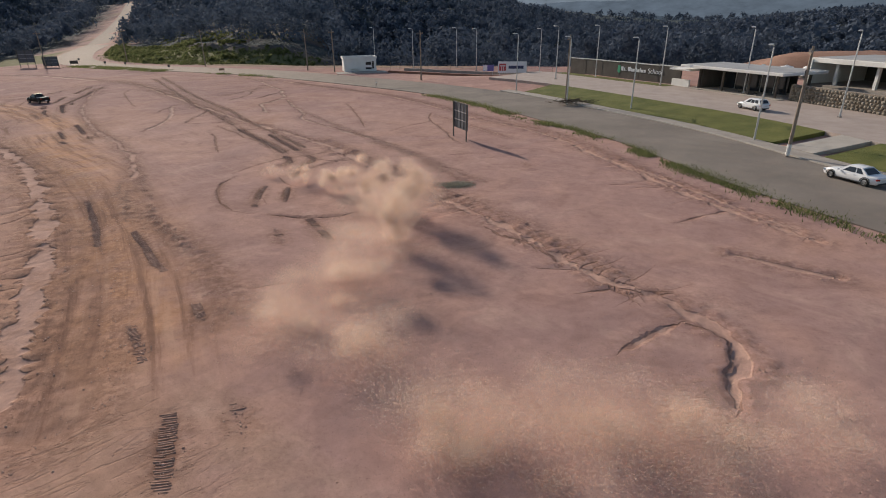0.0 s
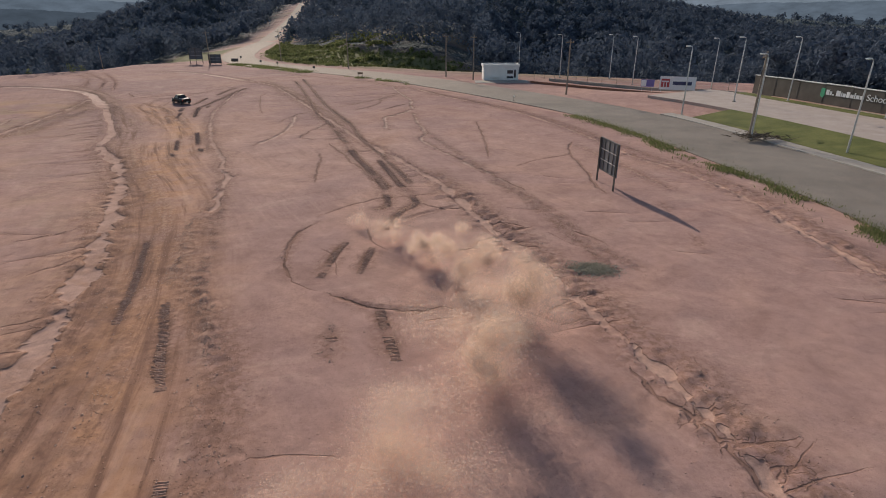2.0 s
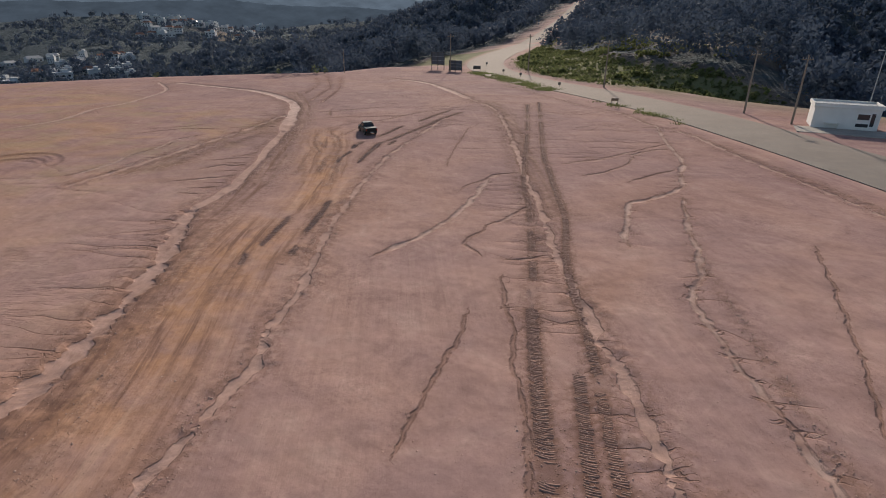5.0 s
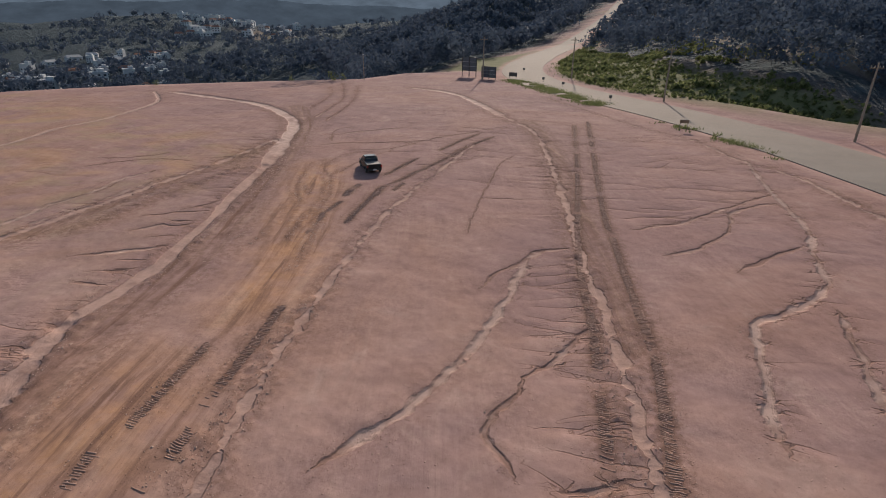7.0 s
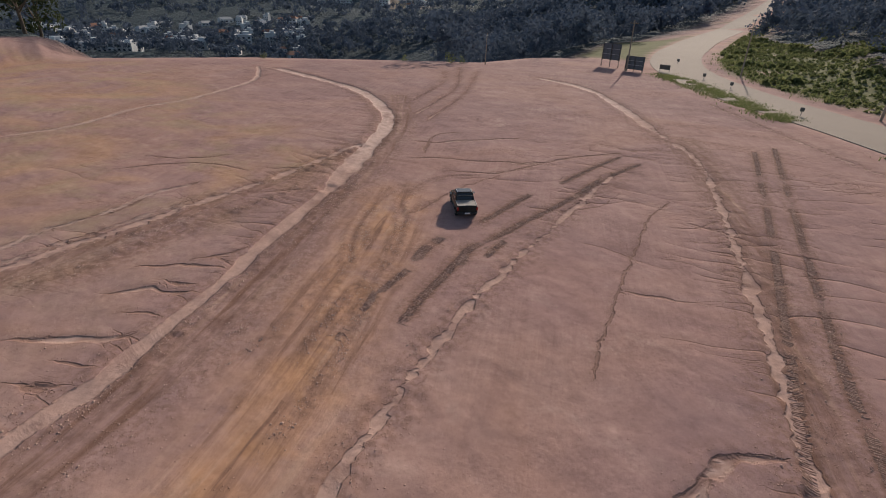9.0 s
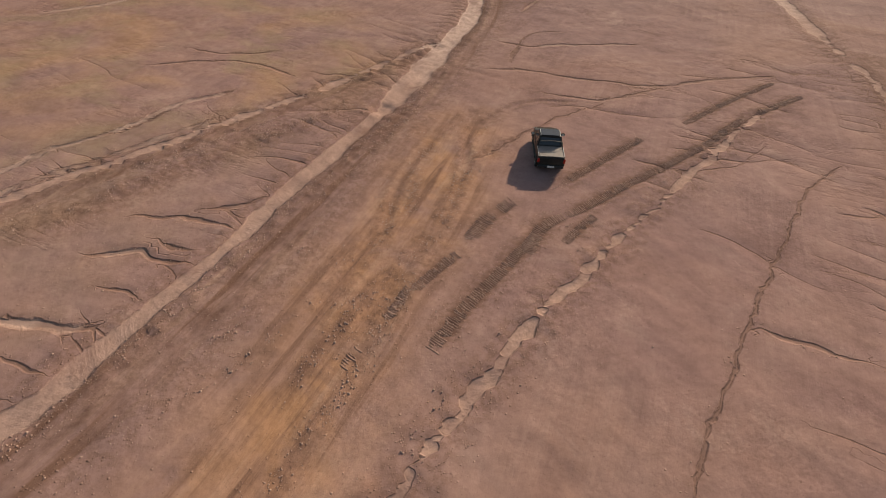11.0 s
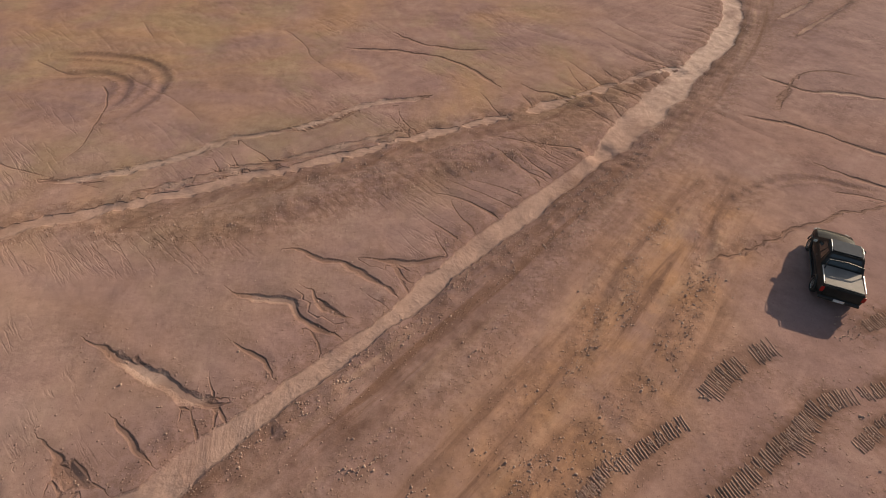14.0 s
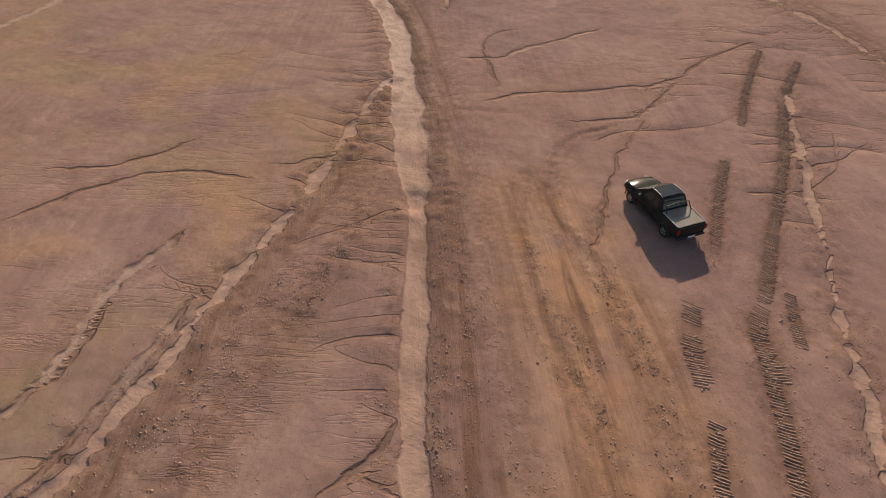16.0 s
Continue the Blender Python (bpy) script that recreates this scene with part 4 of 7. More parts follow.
feature("gully", 0.12, (1.6, 58.9), (3.7, 61.2), (7.6, 64.6))
feature("gully", 0.15, (-4.6, 84.1), (-2.6, 71.3), (-1.7, 61.9))
feature("churn", 0.5, (9.1, 33.2), (6.7, 38.2), (4.0, 44.8), (0.3, 52.2), (-5.2, 63.2), (-12.2, 78.5))
feature("rut", 0.2, (13.6, 48.1), (13.8, 44.8))
feature("rut", 0.2, (14.0, 40.9), (14.0, 36.9))
feature("churn", 0.35, (18.9, 64.9), (20.4, 59.2), (21.6, 53.3), (22.8, 50.3))
feature("churn", 0.3, (10.0, 77.2), (13.8, 70.1), (17.1, 61.7))
feature("gully", 0.15, (-33.7, 33.0), (-32.4, 34.2), (-31.4, 35.9))
feature("gully", 0.15, (-28.3, 28.5), (-27.4, 30.0), (-27.3, 31.4))
feature("gully", 0.13, (-25.2, 26.0), (-25.0, 27.6))
feature("churn", 0.5, (-11.5, 20.5), (-13.8, 23.1), (-16.4, 27.1), (-18.6, 30.9))
feature("tread", 0.6, (-8.3, 1.7), (-9.2, 5.6))
feature("tread", 0.55, (-6.0, 3.4), (-6.9, 5.9))
feature("tread", 0.5, (-10.6, 14.3), (-8.9, 10.5))
feature("tread", 0.45, (-13.2, 12.7), (-11.4, 9.2))
feature("tread", 0.45, (-15.4, 21.6), (-13.5, 18.7))
feature("gully", 0.3, (13.4, 8.5), (14.3, 7.1), (13.0, 4.8), (11.6, 2.6))
feature("gully", 0.2, (6.4, 22.4), (8.6, 19.0), (9.7, 15.8))
feature("gully", 0.2, (10.7, 14.9), (11.6, 12.3), (13.8, 11.6))
feature("gully", 0.15, (9.4, 12.3), (11.0, 12.4), (11.8, 10.7))
feature("wash", 0.22, (22.6, 38.7), (23.9, 33.2), (25.1, 26.2), (26.0, 21.4), (27.1, 18.4))
feature("gully", 0.15, (19.9, 21.2), (23.2, 22.5), (25.2, 22.7))
feature("wash", 0.3, (20.4, 15.7), (22.3, 13.4), (24.0, 12.0))
feature("gully", 0.15, (-9.3, 28.1), (-7.1, 27.1), (-4.5, 26.9), (-2.1, 27.4))
feature("gully", 0.15, (-13.8, 39.3), (-14.5, 36.2), (-13.6, 32.3), (-12.4, 30))
feature("gully", 0.22, (-6.2, 44.5), (-4.5, 43.4), (-2.6, 43.8), (-1.4, 42.2))
feature("gully", 0.2, (-3.2, 35), (-1.2, 35.8), (1.6, 37.2))
feature("gully", 0.2, (-1.8, 39.6), (0.2, 40.6), (2.4, 40))
feature("gully", 0.13, (-50.1, 112.8), (-49.5, 109), (-47.6, 104.1), (-45.1, 98.5), (-42.9, 93.6), (-41.1, 90.1), (-39.8, 87.8))
feature("gully", 0.15, (-43.6, 96), (-41.6, 97.3), (-39.9, 98.9))


# small branching cracks that eat back from the washes, and rills over the open ground
rc = random.Random(19)


def wander(x, y, heading, length, w, turn=0.35, depth=0):
    pts = [(x, y)]
    n = max(3, int(length / 0.45))
    for k in range(n):
        heading += rc.gauss(0, turn)
        x += 0.45 * math.cos(heading)
        y += 0.45 * math.sin(heading)
        pts.append((x, y))
        if depth < 2 and k > 0 and rc.random() < 0.16:
            wander(x, y, heading + rc.choice((-1, 1)) * rc.uniform(0.5, 1.1), length * rc.uniform(0.25, 0.5), w * 0.7, turn, depth + 1)
    crack(pts, w)


def comb(points, offset, spacing, length, w, heading):
    """Fine rills that drain into a line from one side, nearly parallel."""
    line = curve(points, 0.5)
    d = np.gradient(line, axis=0)
    k = rc.uniform(0, spacing)
    while k < 0.5 * len(line):
        i = int(k / 0.5)
        tx, ty = d[i] / np.linalg.norm(d[i])
        x, y = line[i] + np.array((ty, -tx)) * offset
        if fractal(np.array([x]), np.array([y]), 0.09, 2)[0] > -0.22:
            wander(x, y, radians(heading) + rc.gauss(0, 0.10), length * rc.uniform(0.25, 1.5), w * rc.uniform(0.6, 1.4), 0.13, 2)
        k += spacing * rc.uniform(0.3, 1.7)


main_edge = [(-106, 117), (-92.6, 112), (-86, 107.5), (-81, 102.5), (-75, 96), (-70, 90.8), (-66, 85.8), (-62.5, 81.3)]
comb(main_edge, 0.9, 1.0, 4.0, 0.09, 219)
comb([(-62.5, 81.3), (-59.5, 78), (-56, 73.2), (-53.2, 69.4), (-49.8, 62.5)], 0.6, 2.4, 2.0, 0.07, 210)
comb([(-49.8, 62.5), (-43.5, 56.5), (-38, 50.3), (-32, 40.9), (-27.2, 32.8), (-23.1, 25.1), (-20.3, 18.3)], 0.9, 1.1, 5.0, 0.085, 212)
comb([(-80.7, 100.7), (-76.7, 91.7), (-74, 84.8), (-71.2, 77), (-68.4, 67.9)], 0.4, 2.0, 3.0, 0.08, 205)
comb([(-66, 136.2), (-56.2, 128.3), (-51.2, 122.2), (-42, 107.8), (-36, 98.2), (-28.9, 86.4), (-22.9, 76.7), (-13.9, 63)], 0.5, 0.75, 3.6, 0.075, 218)
comb([(-13.9, 63), (-8.2, 54.6), (-4, 47), (0, 38.7), (5.6, 27.3), (9.1, 19.4), (12.9, 11.8)], -0.5, 1.0, 2.4, 0.085, 205)
comb([(-4, 47), (0, 38.7), (5.6, 27.3), (9.1, 19.4), (12.9, 11.8)], 0.5, 1.2, 2.6, 0.085, 20)
comb([(-20.9, 112.3), (-17.4, 100.2), (-17.4, 90.1), (-18.8, 84.8), (-16.3, 76.3)], 0.3, 1.8, 2.0, 0.08, 25)
comb([(-15.4, 91), (-13.2, 82.9), (-10.6, 70.4), (-6.5, 62.9), (-1.5, 55.5)], 0.3, 1.8, 2.0, 0.08, 25)
comb([(8.3, 81.3), (14.9, 63.4), (21.2, 49.6), (23.2, 33), (26.8, 16.5)], -0.5, 1.6, 3.0, 0.09, 200)
for k in range(70):
    x, y = rc.uniform(-92, -26), rc.uniform(30, 112)
    across = x + 34 + (y - 46) * 0.72
    if across > -14 or (x < -52 and y > 68 and rc.random() < 0.7):
        continue
    wander(x, y, radians(35) + rc.gauss(0, 0.15), rc.uniform(3, 10), rc.uniform(0.05, 0.11), 0.13, 2)
for k in range(24):
    wander(rc.uniform(-14, 20), rc.uniform(14, 62), radians(-12) + rc.gauss(0, 0.4), rc.uniform(1.5, 5), rc.uniform(0.05, 0.11), 0.14, 2)
for k in range(8):
    wander(rc.uniform(-104, -68), rc.uniform(58, 108), radians(38) + rc.gauss(0, 0.16), rc.uniform(5, 13), rc.uniform(0.04, 0.07), 0.07, 2)
for k in range(120):
    wander(rc.uniform(-66, -24), rc.uniform(98, 136), radians(36) + rc.gauss(0, 0.15), rc.uniform(2, 8), rc.uniform(0.07, 0.15), 0.13, 2)

# one run of coordinates along the haul track, in which all the lanes are smeared
flow = curve([(-150, 160), (-104, 121), (-83.5, 105), (-66.5, 88.5), (-52, 71), (-41.5, 55), (-29.5, 40.5), (-20.5, 24.5), (-13.5, 6), (-6, -20)], 6.0)
near_lane = window(np.array([(-110.0, 0.0), (32.0, 160.0)]), 0.0)
fd, fs_, fside = line_distance(X[near_lane], Y[near_lane], flow)
LAYERS["lane_s"][near_lane], LAYERS["lane_d"][near_lane] = fs_, fd * fside

fade = smooth(1, -3, OUT) * smooth(ROAD_HALF + 0.3, ROAD_HALF + 2.2, RD) * np.where((SIDE < 0) & (Y < 128), 0.0, 1.0)
Z = Z + relief * fade
LAYERS["ochre"] += ((0.35 * smooth(-54, -58, X + 0.8 * (Y - 70)) + 0.65 * smooth(-62, -72, X + 0.25 * (Y - 70))) * smooth(104, 88, Y) * fade).astype(np.float32)
LAYERS["mauve"] += (np.maximum(smooth(60, 98, Y - 0.12 * (X + 30) + 10 * fractal(X, Y, 0.03, 3)), smooth(-64, -84, X + 8 * fractal(X, Y + 40, 0.03, 3))) * fade).astype(np.float32)
LAYERS["rills"] += (np.maximum(np.maximum(0.75 * smooth(-2, -7, X + 34 + (Y - 46) * 0.72) * smooth(-40, -52, X - 0.3 * (Y - 40)), smooth(-2, -7, X + 34 + (Y - 46) * 0.72) * smooth(58, 48, Y)), smooth(98, 108, Y)) * fade).astype(np.float32)
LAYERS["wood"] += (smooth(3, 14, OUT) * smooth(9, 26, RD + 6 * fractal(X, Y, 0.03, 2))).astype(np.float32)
left_flank = smooth(7.0, 8.0, RD) * smooth(1.0, 0.8, RD / np.interp(Y, [200, 240, 275, 330], [30, 30, 14, 9])) * smooth(196, 206, Y) * (SIDE > 0)
right_flank = smooth(9.0, 13.0, RD + 2 * fractal(X, Y, 0.1, 2)) * smooth(1.0, 0.8, (RD + 5 * fractal(X, Y, 0.04, 2)) / np.interp(Y, [200, 260, 320, 450], [48, 44, 24, 14])) * smooth(168, 200, Y + 0.35 * X + 25) * (SIDE < 0)
terrace = 0.55 * smooth(36, 44, RD) * smooth(80, 70, RD) * smooth(185, 220, Y) * (SIDE < 0) * smooth(0.1, 0.35, fractal(X, Y, 0.05, 3) + 0.2)
LAYERS["grass"] += np.clip(np.maximum(np.maximum(left_flank, right_flank * smooth(-0.9, -0.3, fractal(X, Y, 0.08, 3))), terrace), 0, 1).astype(np.float32)
field_b, field_r = np.degrees(np.arctan2(-(X + 25), Y - 45)), np.hypot(X + 25, Y - 45)
LAYERS["grass"] += np.clip(1.6 * np.exp(-((field_b - 52.5) / 2.0) ** 2 - ((field_r - 1200) / 130) ** 2) - 0.3, 0, 1).astype(np.float32)
LAYERS["wood"] *= np.clip(1 - LAYERS["grass"], 0, 1)
for k in LAYERS:
    if k not in ("along", "washq", "gully_s", "gully_d", "gully_w", "lane_s", "lane_d"):
        LAYERS[k] = np.clip(LAYERS[k], 0, 1)


def ground_at(x, y):
    """Height of the finished ground."""
    i = np.clip(np.searchsorted(GX, x) - 1, 0, len(GX) - 2)
    j = np.clip(np.searchsorted(GY, y) - 1, 0, len(GY) - 2)
    u = (x - GX[i]) / (GX[i + 1] - GX[i])
    w = (y - GY[j]) / (GY[j + 1] - GY[j])
    return (Z[j, i] * (1 - u) + Z[j, i + 1] * u) * (1 - w) + (Z[j + 1, i] * (1 - u) + Z[j + 1, i + 1] * u) * w


ny, nx = X.shape
idx = np.arange(nx * ny).reshape(ny, nx)
quads = np.stack([idx[:-1, :-1], idx[:-1, 1:], idx[1:, 1:], idx[1:, :-1]], -1).reshape(-1, 4)
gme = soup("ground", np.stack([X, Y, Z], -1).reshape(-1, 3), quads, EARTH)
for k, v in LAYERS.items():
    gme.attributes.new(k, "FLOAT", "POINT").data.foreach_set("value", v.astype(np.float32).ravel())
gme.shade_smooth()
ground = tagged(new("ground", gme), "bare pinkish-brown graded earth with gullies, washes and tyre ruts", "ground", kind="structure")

# ---- the road: one strip of asphalt with kerbs ----
def strip(line, inner, outer, lift, thick, heights):
    """A slab along a line between two offsets to its right."""
    d = np.gradient(line, axis=0)
    nrm = np.stack([d[:, 1], -d[:, 0]], 1) / np.linalg.norm(d, axis=1)[:, None]
    a, b = line + nrm * inner, line + nrm * outer
    m = Mesh()
    rings = []
    for p, q, h in zip(a, b, heights):
        rings.append([(p[0], p[1], h + lift), (q[0], q[1], h + lift), (q[0], q[1], h + lift - thick), (p[0], p[1], h + lift - thick)])
    m.loft(rings)
    return m


rh = road_height(road_line[:, 1])
road = part("road", strip(road_line, -ROAD_HALF, ROAD_HALF, 0.0, 0.25, rh), ASPHALT)
tagged(road, "worn grey asphalt road dusted with soil along its edges", "road", kind="structure")
# ramp that pales the far road, glare painted into the asphalt colour
far_glare = np.array([min(1.0, max(0.0, (v.co.y - 100) / 60)) for v in road.data.vertices], np.float32)
road.data.attributes.new("dusty", "FLOAT", "POINT").data.foreach_set("value", far_glare)


# ---- pavement, lawn and forecourt on the school side ----
def slope_strip(line, inner, outer, zin, zout, thick):
    d = np.gradient(line, axis=0)
    nrm = np.stack([d[:, 1], -d[:, 0]], 1) / np.linalg.norm(d, axis=1)[:, None]
    a, b = line + nrm * inner, line + nrm * outer
    return Mesh().loft([[(p[0], p[1], zin), (q[0], q[1], zout), (q[0], q[1], zout - thick), (p[0], p[1], zin - thick)] for p, q in zip(a, b)])


def stretch(y0, y1):
    keep = (road_line[:, 1] > y0) & (road_line[:, 1] < y1)
    return road_line[keep]


kerb = part("kerb", slope_strip(stretch(-45, 92), ROAD_HALF, ROAD_HALF + 0.25, 0.16, 0.16, 0.5), PALE_CONCRETE)
tagged(kerb, "pale concrete kerb along the asphalt road", "kerb", kind="structure")
pavement = part("pavement", slope_strip(stretch(-45, 92), ROAD_HALF + 0.25, ROAD_HALF + 2.3, 0.15, 0.17, 0.5), CONCRETE)
tagged(pavement, "weathered concrete pavement beside the road", "pavement", kind="structure")
for lo, hi in ((-42, 35.6), (40.6, 88)):
    lawn = part("lawn", slope_strip(stretch(lo, hi), ROAD_HALF + 2.3, ROAD_HALF + 9.4, 0.21, 1.03, 0.6), LAWN)
    tagged(lawn, "mown green grass verge between road and forecourt", "lawn", kind="structure")
path = part("footpath", slope_strip(stretch(35, 41.4), ROAD_HALF + 2.3, ROAD_HALF + 9.4, 0.22, 1.04, 0.6), PALE_CONCRETE)
tagged(path, "pale concrete path across the grass verge", "path", kind="structure")
forecourt = part("forecourt", slope_strip(stretch(-45, 101), ROAD_HALF + 9.4, ROAD_HALF + 27, 1.05, 1.05, 0.7), PAVERS)
tagged(forecourt, "greyish-pink block-paved forecourt in front of the school", "forecourt", kind="structure")


# ---- lamp posts and utility poles ----
def lamp_post(height=10.3):
    t = thing("street_lamp", "tall slim galvanised street lamp with a short bent arm", "street lamp", group="street lamps along the forecourt")
    part("base", Mesh().box(0, 0, 0.06, 0.42, 0.42, 0.14, 0, 0.03), CONCRETE, t)
    part("post", Mesh().tube([(0, 0, 0), (0, 0, 3.5), (0, 0, height - 0.4), (0.12, 0, height - 0.1), (0.5, 0, height)], [0.12, 0.10, 0.075, 0.06, 0.055]), GALV, t, smooth=True)
    head = part("lamp_head", Mesh().box(0.85, 0, height + 0.02, 0.8, 0.3, 0.14, 0, 0.05), WHITE_METAL, t, "pale flat lamp head")
    part("lens", Mesh().box(0.9, 0, height - 0.06, 0.5, 0.22, 0.03), CLEAR_LENS, head)
    return t


def utility_pole(height=10.5):
    t = thing("utility_pole", "tapered grey concrete utility pole with a crossarm", "utility pole", group="utility poles along the road")
    part("post", Mesh().tube([(0, 0, -0.3), (0, 0, height * 0.5), (0, 0, height)], [0.19, 0.15, 0.11], 10), POLE_CONCRETE, t, smooth=True)
    arm = part("crossarm", Mesh().box(0, 0.12, height - 0.7, 1.9, 0.1, 0.12), WOOD, t)
    for x in (-0.8, -0.3, 0.4, 0.85):
        part("insulator", Mesh().tube([(x, 0.12, height - 0.65), (x, 0.12, height - 0.5), (x, 0.12, height - 0.38)], [0.05, 0.06, 0.03]), INSULATOR, arm)
    part("bracket", Mesh().box(0, 0.12, height - 2.6, 0.12, 0.14, 0.9), DARK_STEEL, t)
    return t


def ground_z(x, y):
    return float(ground_at(np.array([x]), np.array([y]))[0])


lamp0 = lamp_post()
lamp_spots = [(24.8, 148.2, 192), (27.9, 135, 192), (27.5, 93.2, 207), (42.6, 127.1, 192), (38.3, 102.1, 197), (47.7, 103.8, 197), (38.3, 67.1, 207), (53.4, 86.8, 202), (60.6, 73, 207),
              (42.2, 44.3, 212), (58.4, 50.7, 212), (2.3, 172.9, 182), (12.6, 149.8, 182), (30.9, 74.6, 202)]
for i, (x, y, rz) in enumerate(lamp_spots):
    m = pose(x, y, max(ground_z(x, y), 0.0) + 0.05, 0, 0, rz)
    if i == 0:
        lamp0.matrix_world = m
    else:
        copy_thing(lamp0, m)
pole0 = utility_pole()
pole_spots = [(40.6, 37, 57), (31.2, 75.9, 52), (11.5, 116.8, 37), (-9.1, 142, 40), (-16.8, 149.6, 40), (-49.4, 171.2, 40), (-81.6, 197.3, 40), (-99.5, 181, 30)]
for i, (x, y, rz) in enumerate(pole_spots):
    m = pose(x, y, max(ground_z(x, y), 0.1) - 0.05, 0, 0, rz)
    if i == 0:
        pole0.matrix_world = m
    else:
        copy_thing(pole0, m)
# the pole on the verge has whitewash round its foot
wash_band = part("pole_collar", Mesh().tube([(0, 0, 0.12), (0, 0, 1.25)], [0.2, 0.195], 10), WHITE_WALL, pole0, "whitewashed foot")

rim_post = thing("rim_post", "slim weathered post with a small lamp on the rim", "post", (-121.3, 158.5, ground_z(-121.3, 158.5)))
part("post", Mesh().tube([(0, 0, -0.1), (0, 0, 3.5), (0, 0, 6.7)], [0.11, 0.1, 0.08]), POLE_CONCRETE, rim_post, smooth=True)
part("lamp_head", Mesh().box(0.1, 0, 6.2, 0.5, 0.18, 0.12, 0, 0.03), GALV, rim_post)


# ---- the hoarding seen from behind ----
def hoarding(name, label, width, height, low, posts, at, rz, face):
    t = thing(name, label, "hoarding", at, rz)
    for i in range(posts):
        x = -width / 2 + 0.12 + i * (width - 0.24) / (posts - 1)
        post = Mesh().box(x - 0.09, -0.09, height / 2 - 0.1, 0.06, 0.07, height + 0.2, 0, 0.01).box(x + 0.09, -0.09, height / 2 - 0.1, 0.06, 0.07, height + 0.2, 0, 0.01)
        for k in range(int(height / 0.45)):
            post.tube([(x - 0.09, -0.09, 0.1 + 0.45 * k), (x + 0.09, -0.09, 0.45 + 0.45 * k)], 0.014, 4)
        part("post", post, DARK_STEEL, t)
    panel = part("panel", Mesh().box(0, 0.02, (low + height) / 2, width, 0.06, height - low), face, t)
    for k in range(4):
        z = low + 0.05 + k * (height - low - 0.1) / 3
        part("rail", Mesh().box(0, -0.035, z, width - 0.02, 0.05, 0.06), GALV if k in (1, 2) else DARK_STEEL, panel)
    for k in range(5):
        x = -width / 2 + 0.05 + k * (width - 0.1) / 4
        part("stile", Mesh().box(x, -0.035, (low + height) / 2, 0.05, 0.045, height - low - 0.1), DARK_STEEL, panel)
    return t


board_dir = math.degrees(math.atan2(50.1 - 53.6, 10.1 - 9.1))
hoarding("hoarding", "large dark sheet-metal hoarding on steel posts seen from behind", 3.75, 4.25, 1.25, 2, (9.6, 51.85, ground_z(9.6, 51.85) - 0.05), board_dir, PANEL_GREY)
hoarding("far_hoarding", "tall brown hoarding at the bend of the road", 4.6, 5.2, 1.6, 3, (-106.3, 184.5, ground_z(-106.3, 184.5) - 0.05), 5, PANEL_GREY)
hoarding("slatted_hoarding", "small grey slatted hoarding beside the bend", 4.2, 3.3, 0.5, 3, (-98.3, 182, ground_z(-98.3, 182) - 0.05), 10, PANEL_GREY)


def road_sign(at, rz, w, h, top, mat, label):
    t = thing("road_sign", label, "road sign", at, rz)
    for x in (-w / 2 + 0.1, w / 2 - 0.1) if w > 0.9 else (0.0,):
        part("post", Mesh().tube([(x, 0, -0.1), (x, 0, top)], 0.04, 6), DARK_STEEL, t)
    part("plate", Mesh().box(0, -0.05, top - h / 2, w, 0.04, h, 0, 0.01), mat, t)
    return t


road_sign((-94.5, 188.3, ground_z(-94.5, 188.3)), 12, 2.3, 1.0, 1.6, DARK_STEEL, "wide dark road sign at the bend")
for x, y in ((-84.2, 186), (-75.6, 179.6), (-58, 164.5), (-100.5, 205)):
    road_sign((x, y, ground_z(x, y)), 30, 0.6, 0.6, 1.3, DARK_STEEL, "small dark marker plate on a post by the road")
road_sign((-38, 142.6, ground_z(-38, 142.6)), 25, 1.3, 0.5, 1.6, WOOD, "low wooden notice board on the verge")
marker = road_sign((1.0, 106.3, ground_z(1.0, 106.3)), 25, 0.3, 0.25, 1.1, WHITE_METAL, "short pale stake on the verge")


# ---- the white guardhouse ----
def window_unit(parent, x, y, z, w, h, rz):
    c, s = math.cos(radians(rz)), math.sin(radians(rz))
    win = part("window", Mesh().box(x, y, z, w + 0.16, 0.08, h + 0.16, rz), WHITE_METAL, parent)
    part("pane", Mesh().box(x + s * 0.03, y - c * 0.03, z, w, 0.06, h, rz), WINDOW_DARK, win)
    return win


gh = thing("guardhouse", "small white rendered guardhouse with a flat roof and parapet", "guardhouse", (-2.6, 144.6, ground_z(-2.6, 142) - 0.02), 8)
part("wall", Mesh().box(0, 0, 1.5, 8.6, 5.0, 3.3, 0, 0.04), WHITE_WALL, gh)
part("roof", Mesh().box(0, 0, 3.25, 9.0, 5.4, 0.24, 0, 0.03), WHITE_WALL, gh)
par = part("parapet", Mesh().box(0, -2.6, 3.55, 9.0, 0.16, 0.4).box(0, 2.6, 3.55, 9.0, 0.16, 0.4).box(-4.42, 0, 3.55, 0.16, 5.0, 0.4).box(4.42, 0, 3.55, 0.16, 5.0, 0.4), WHITE_WALL, gh)
part("roof_sheet", Mesh().box(0, 0, 3.42, 8.6, 5.0, 0.1), ROOF_GREY, gh)
window_unit(gh, 2.2, -2.52, 2.0, 1.5, 0.8, 0)
window_unit(gh, 2.2, -2.52, 0.75, 1.6, 0.5, 0)
window_unit(gh, 3.4, -2.52, 1.6, 0.5, 1.9, 0)
window_unit(gh, 4.32, 0.3, 1.7, 2.6, 1.1, 90)
part("door", Mesh().box(4.33, -1.7, 1.05, 0.07, 0.9, 2.1), DARK_STEEL, gh)
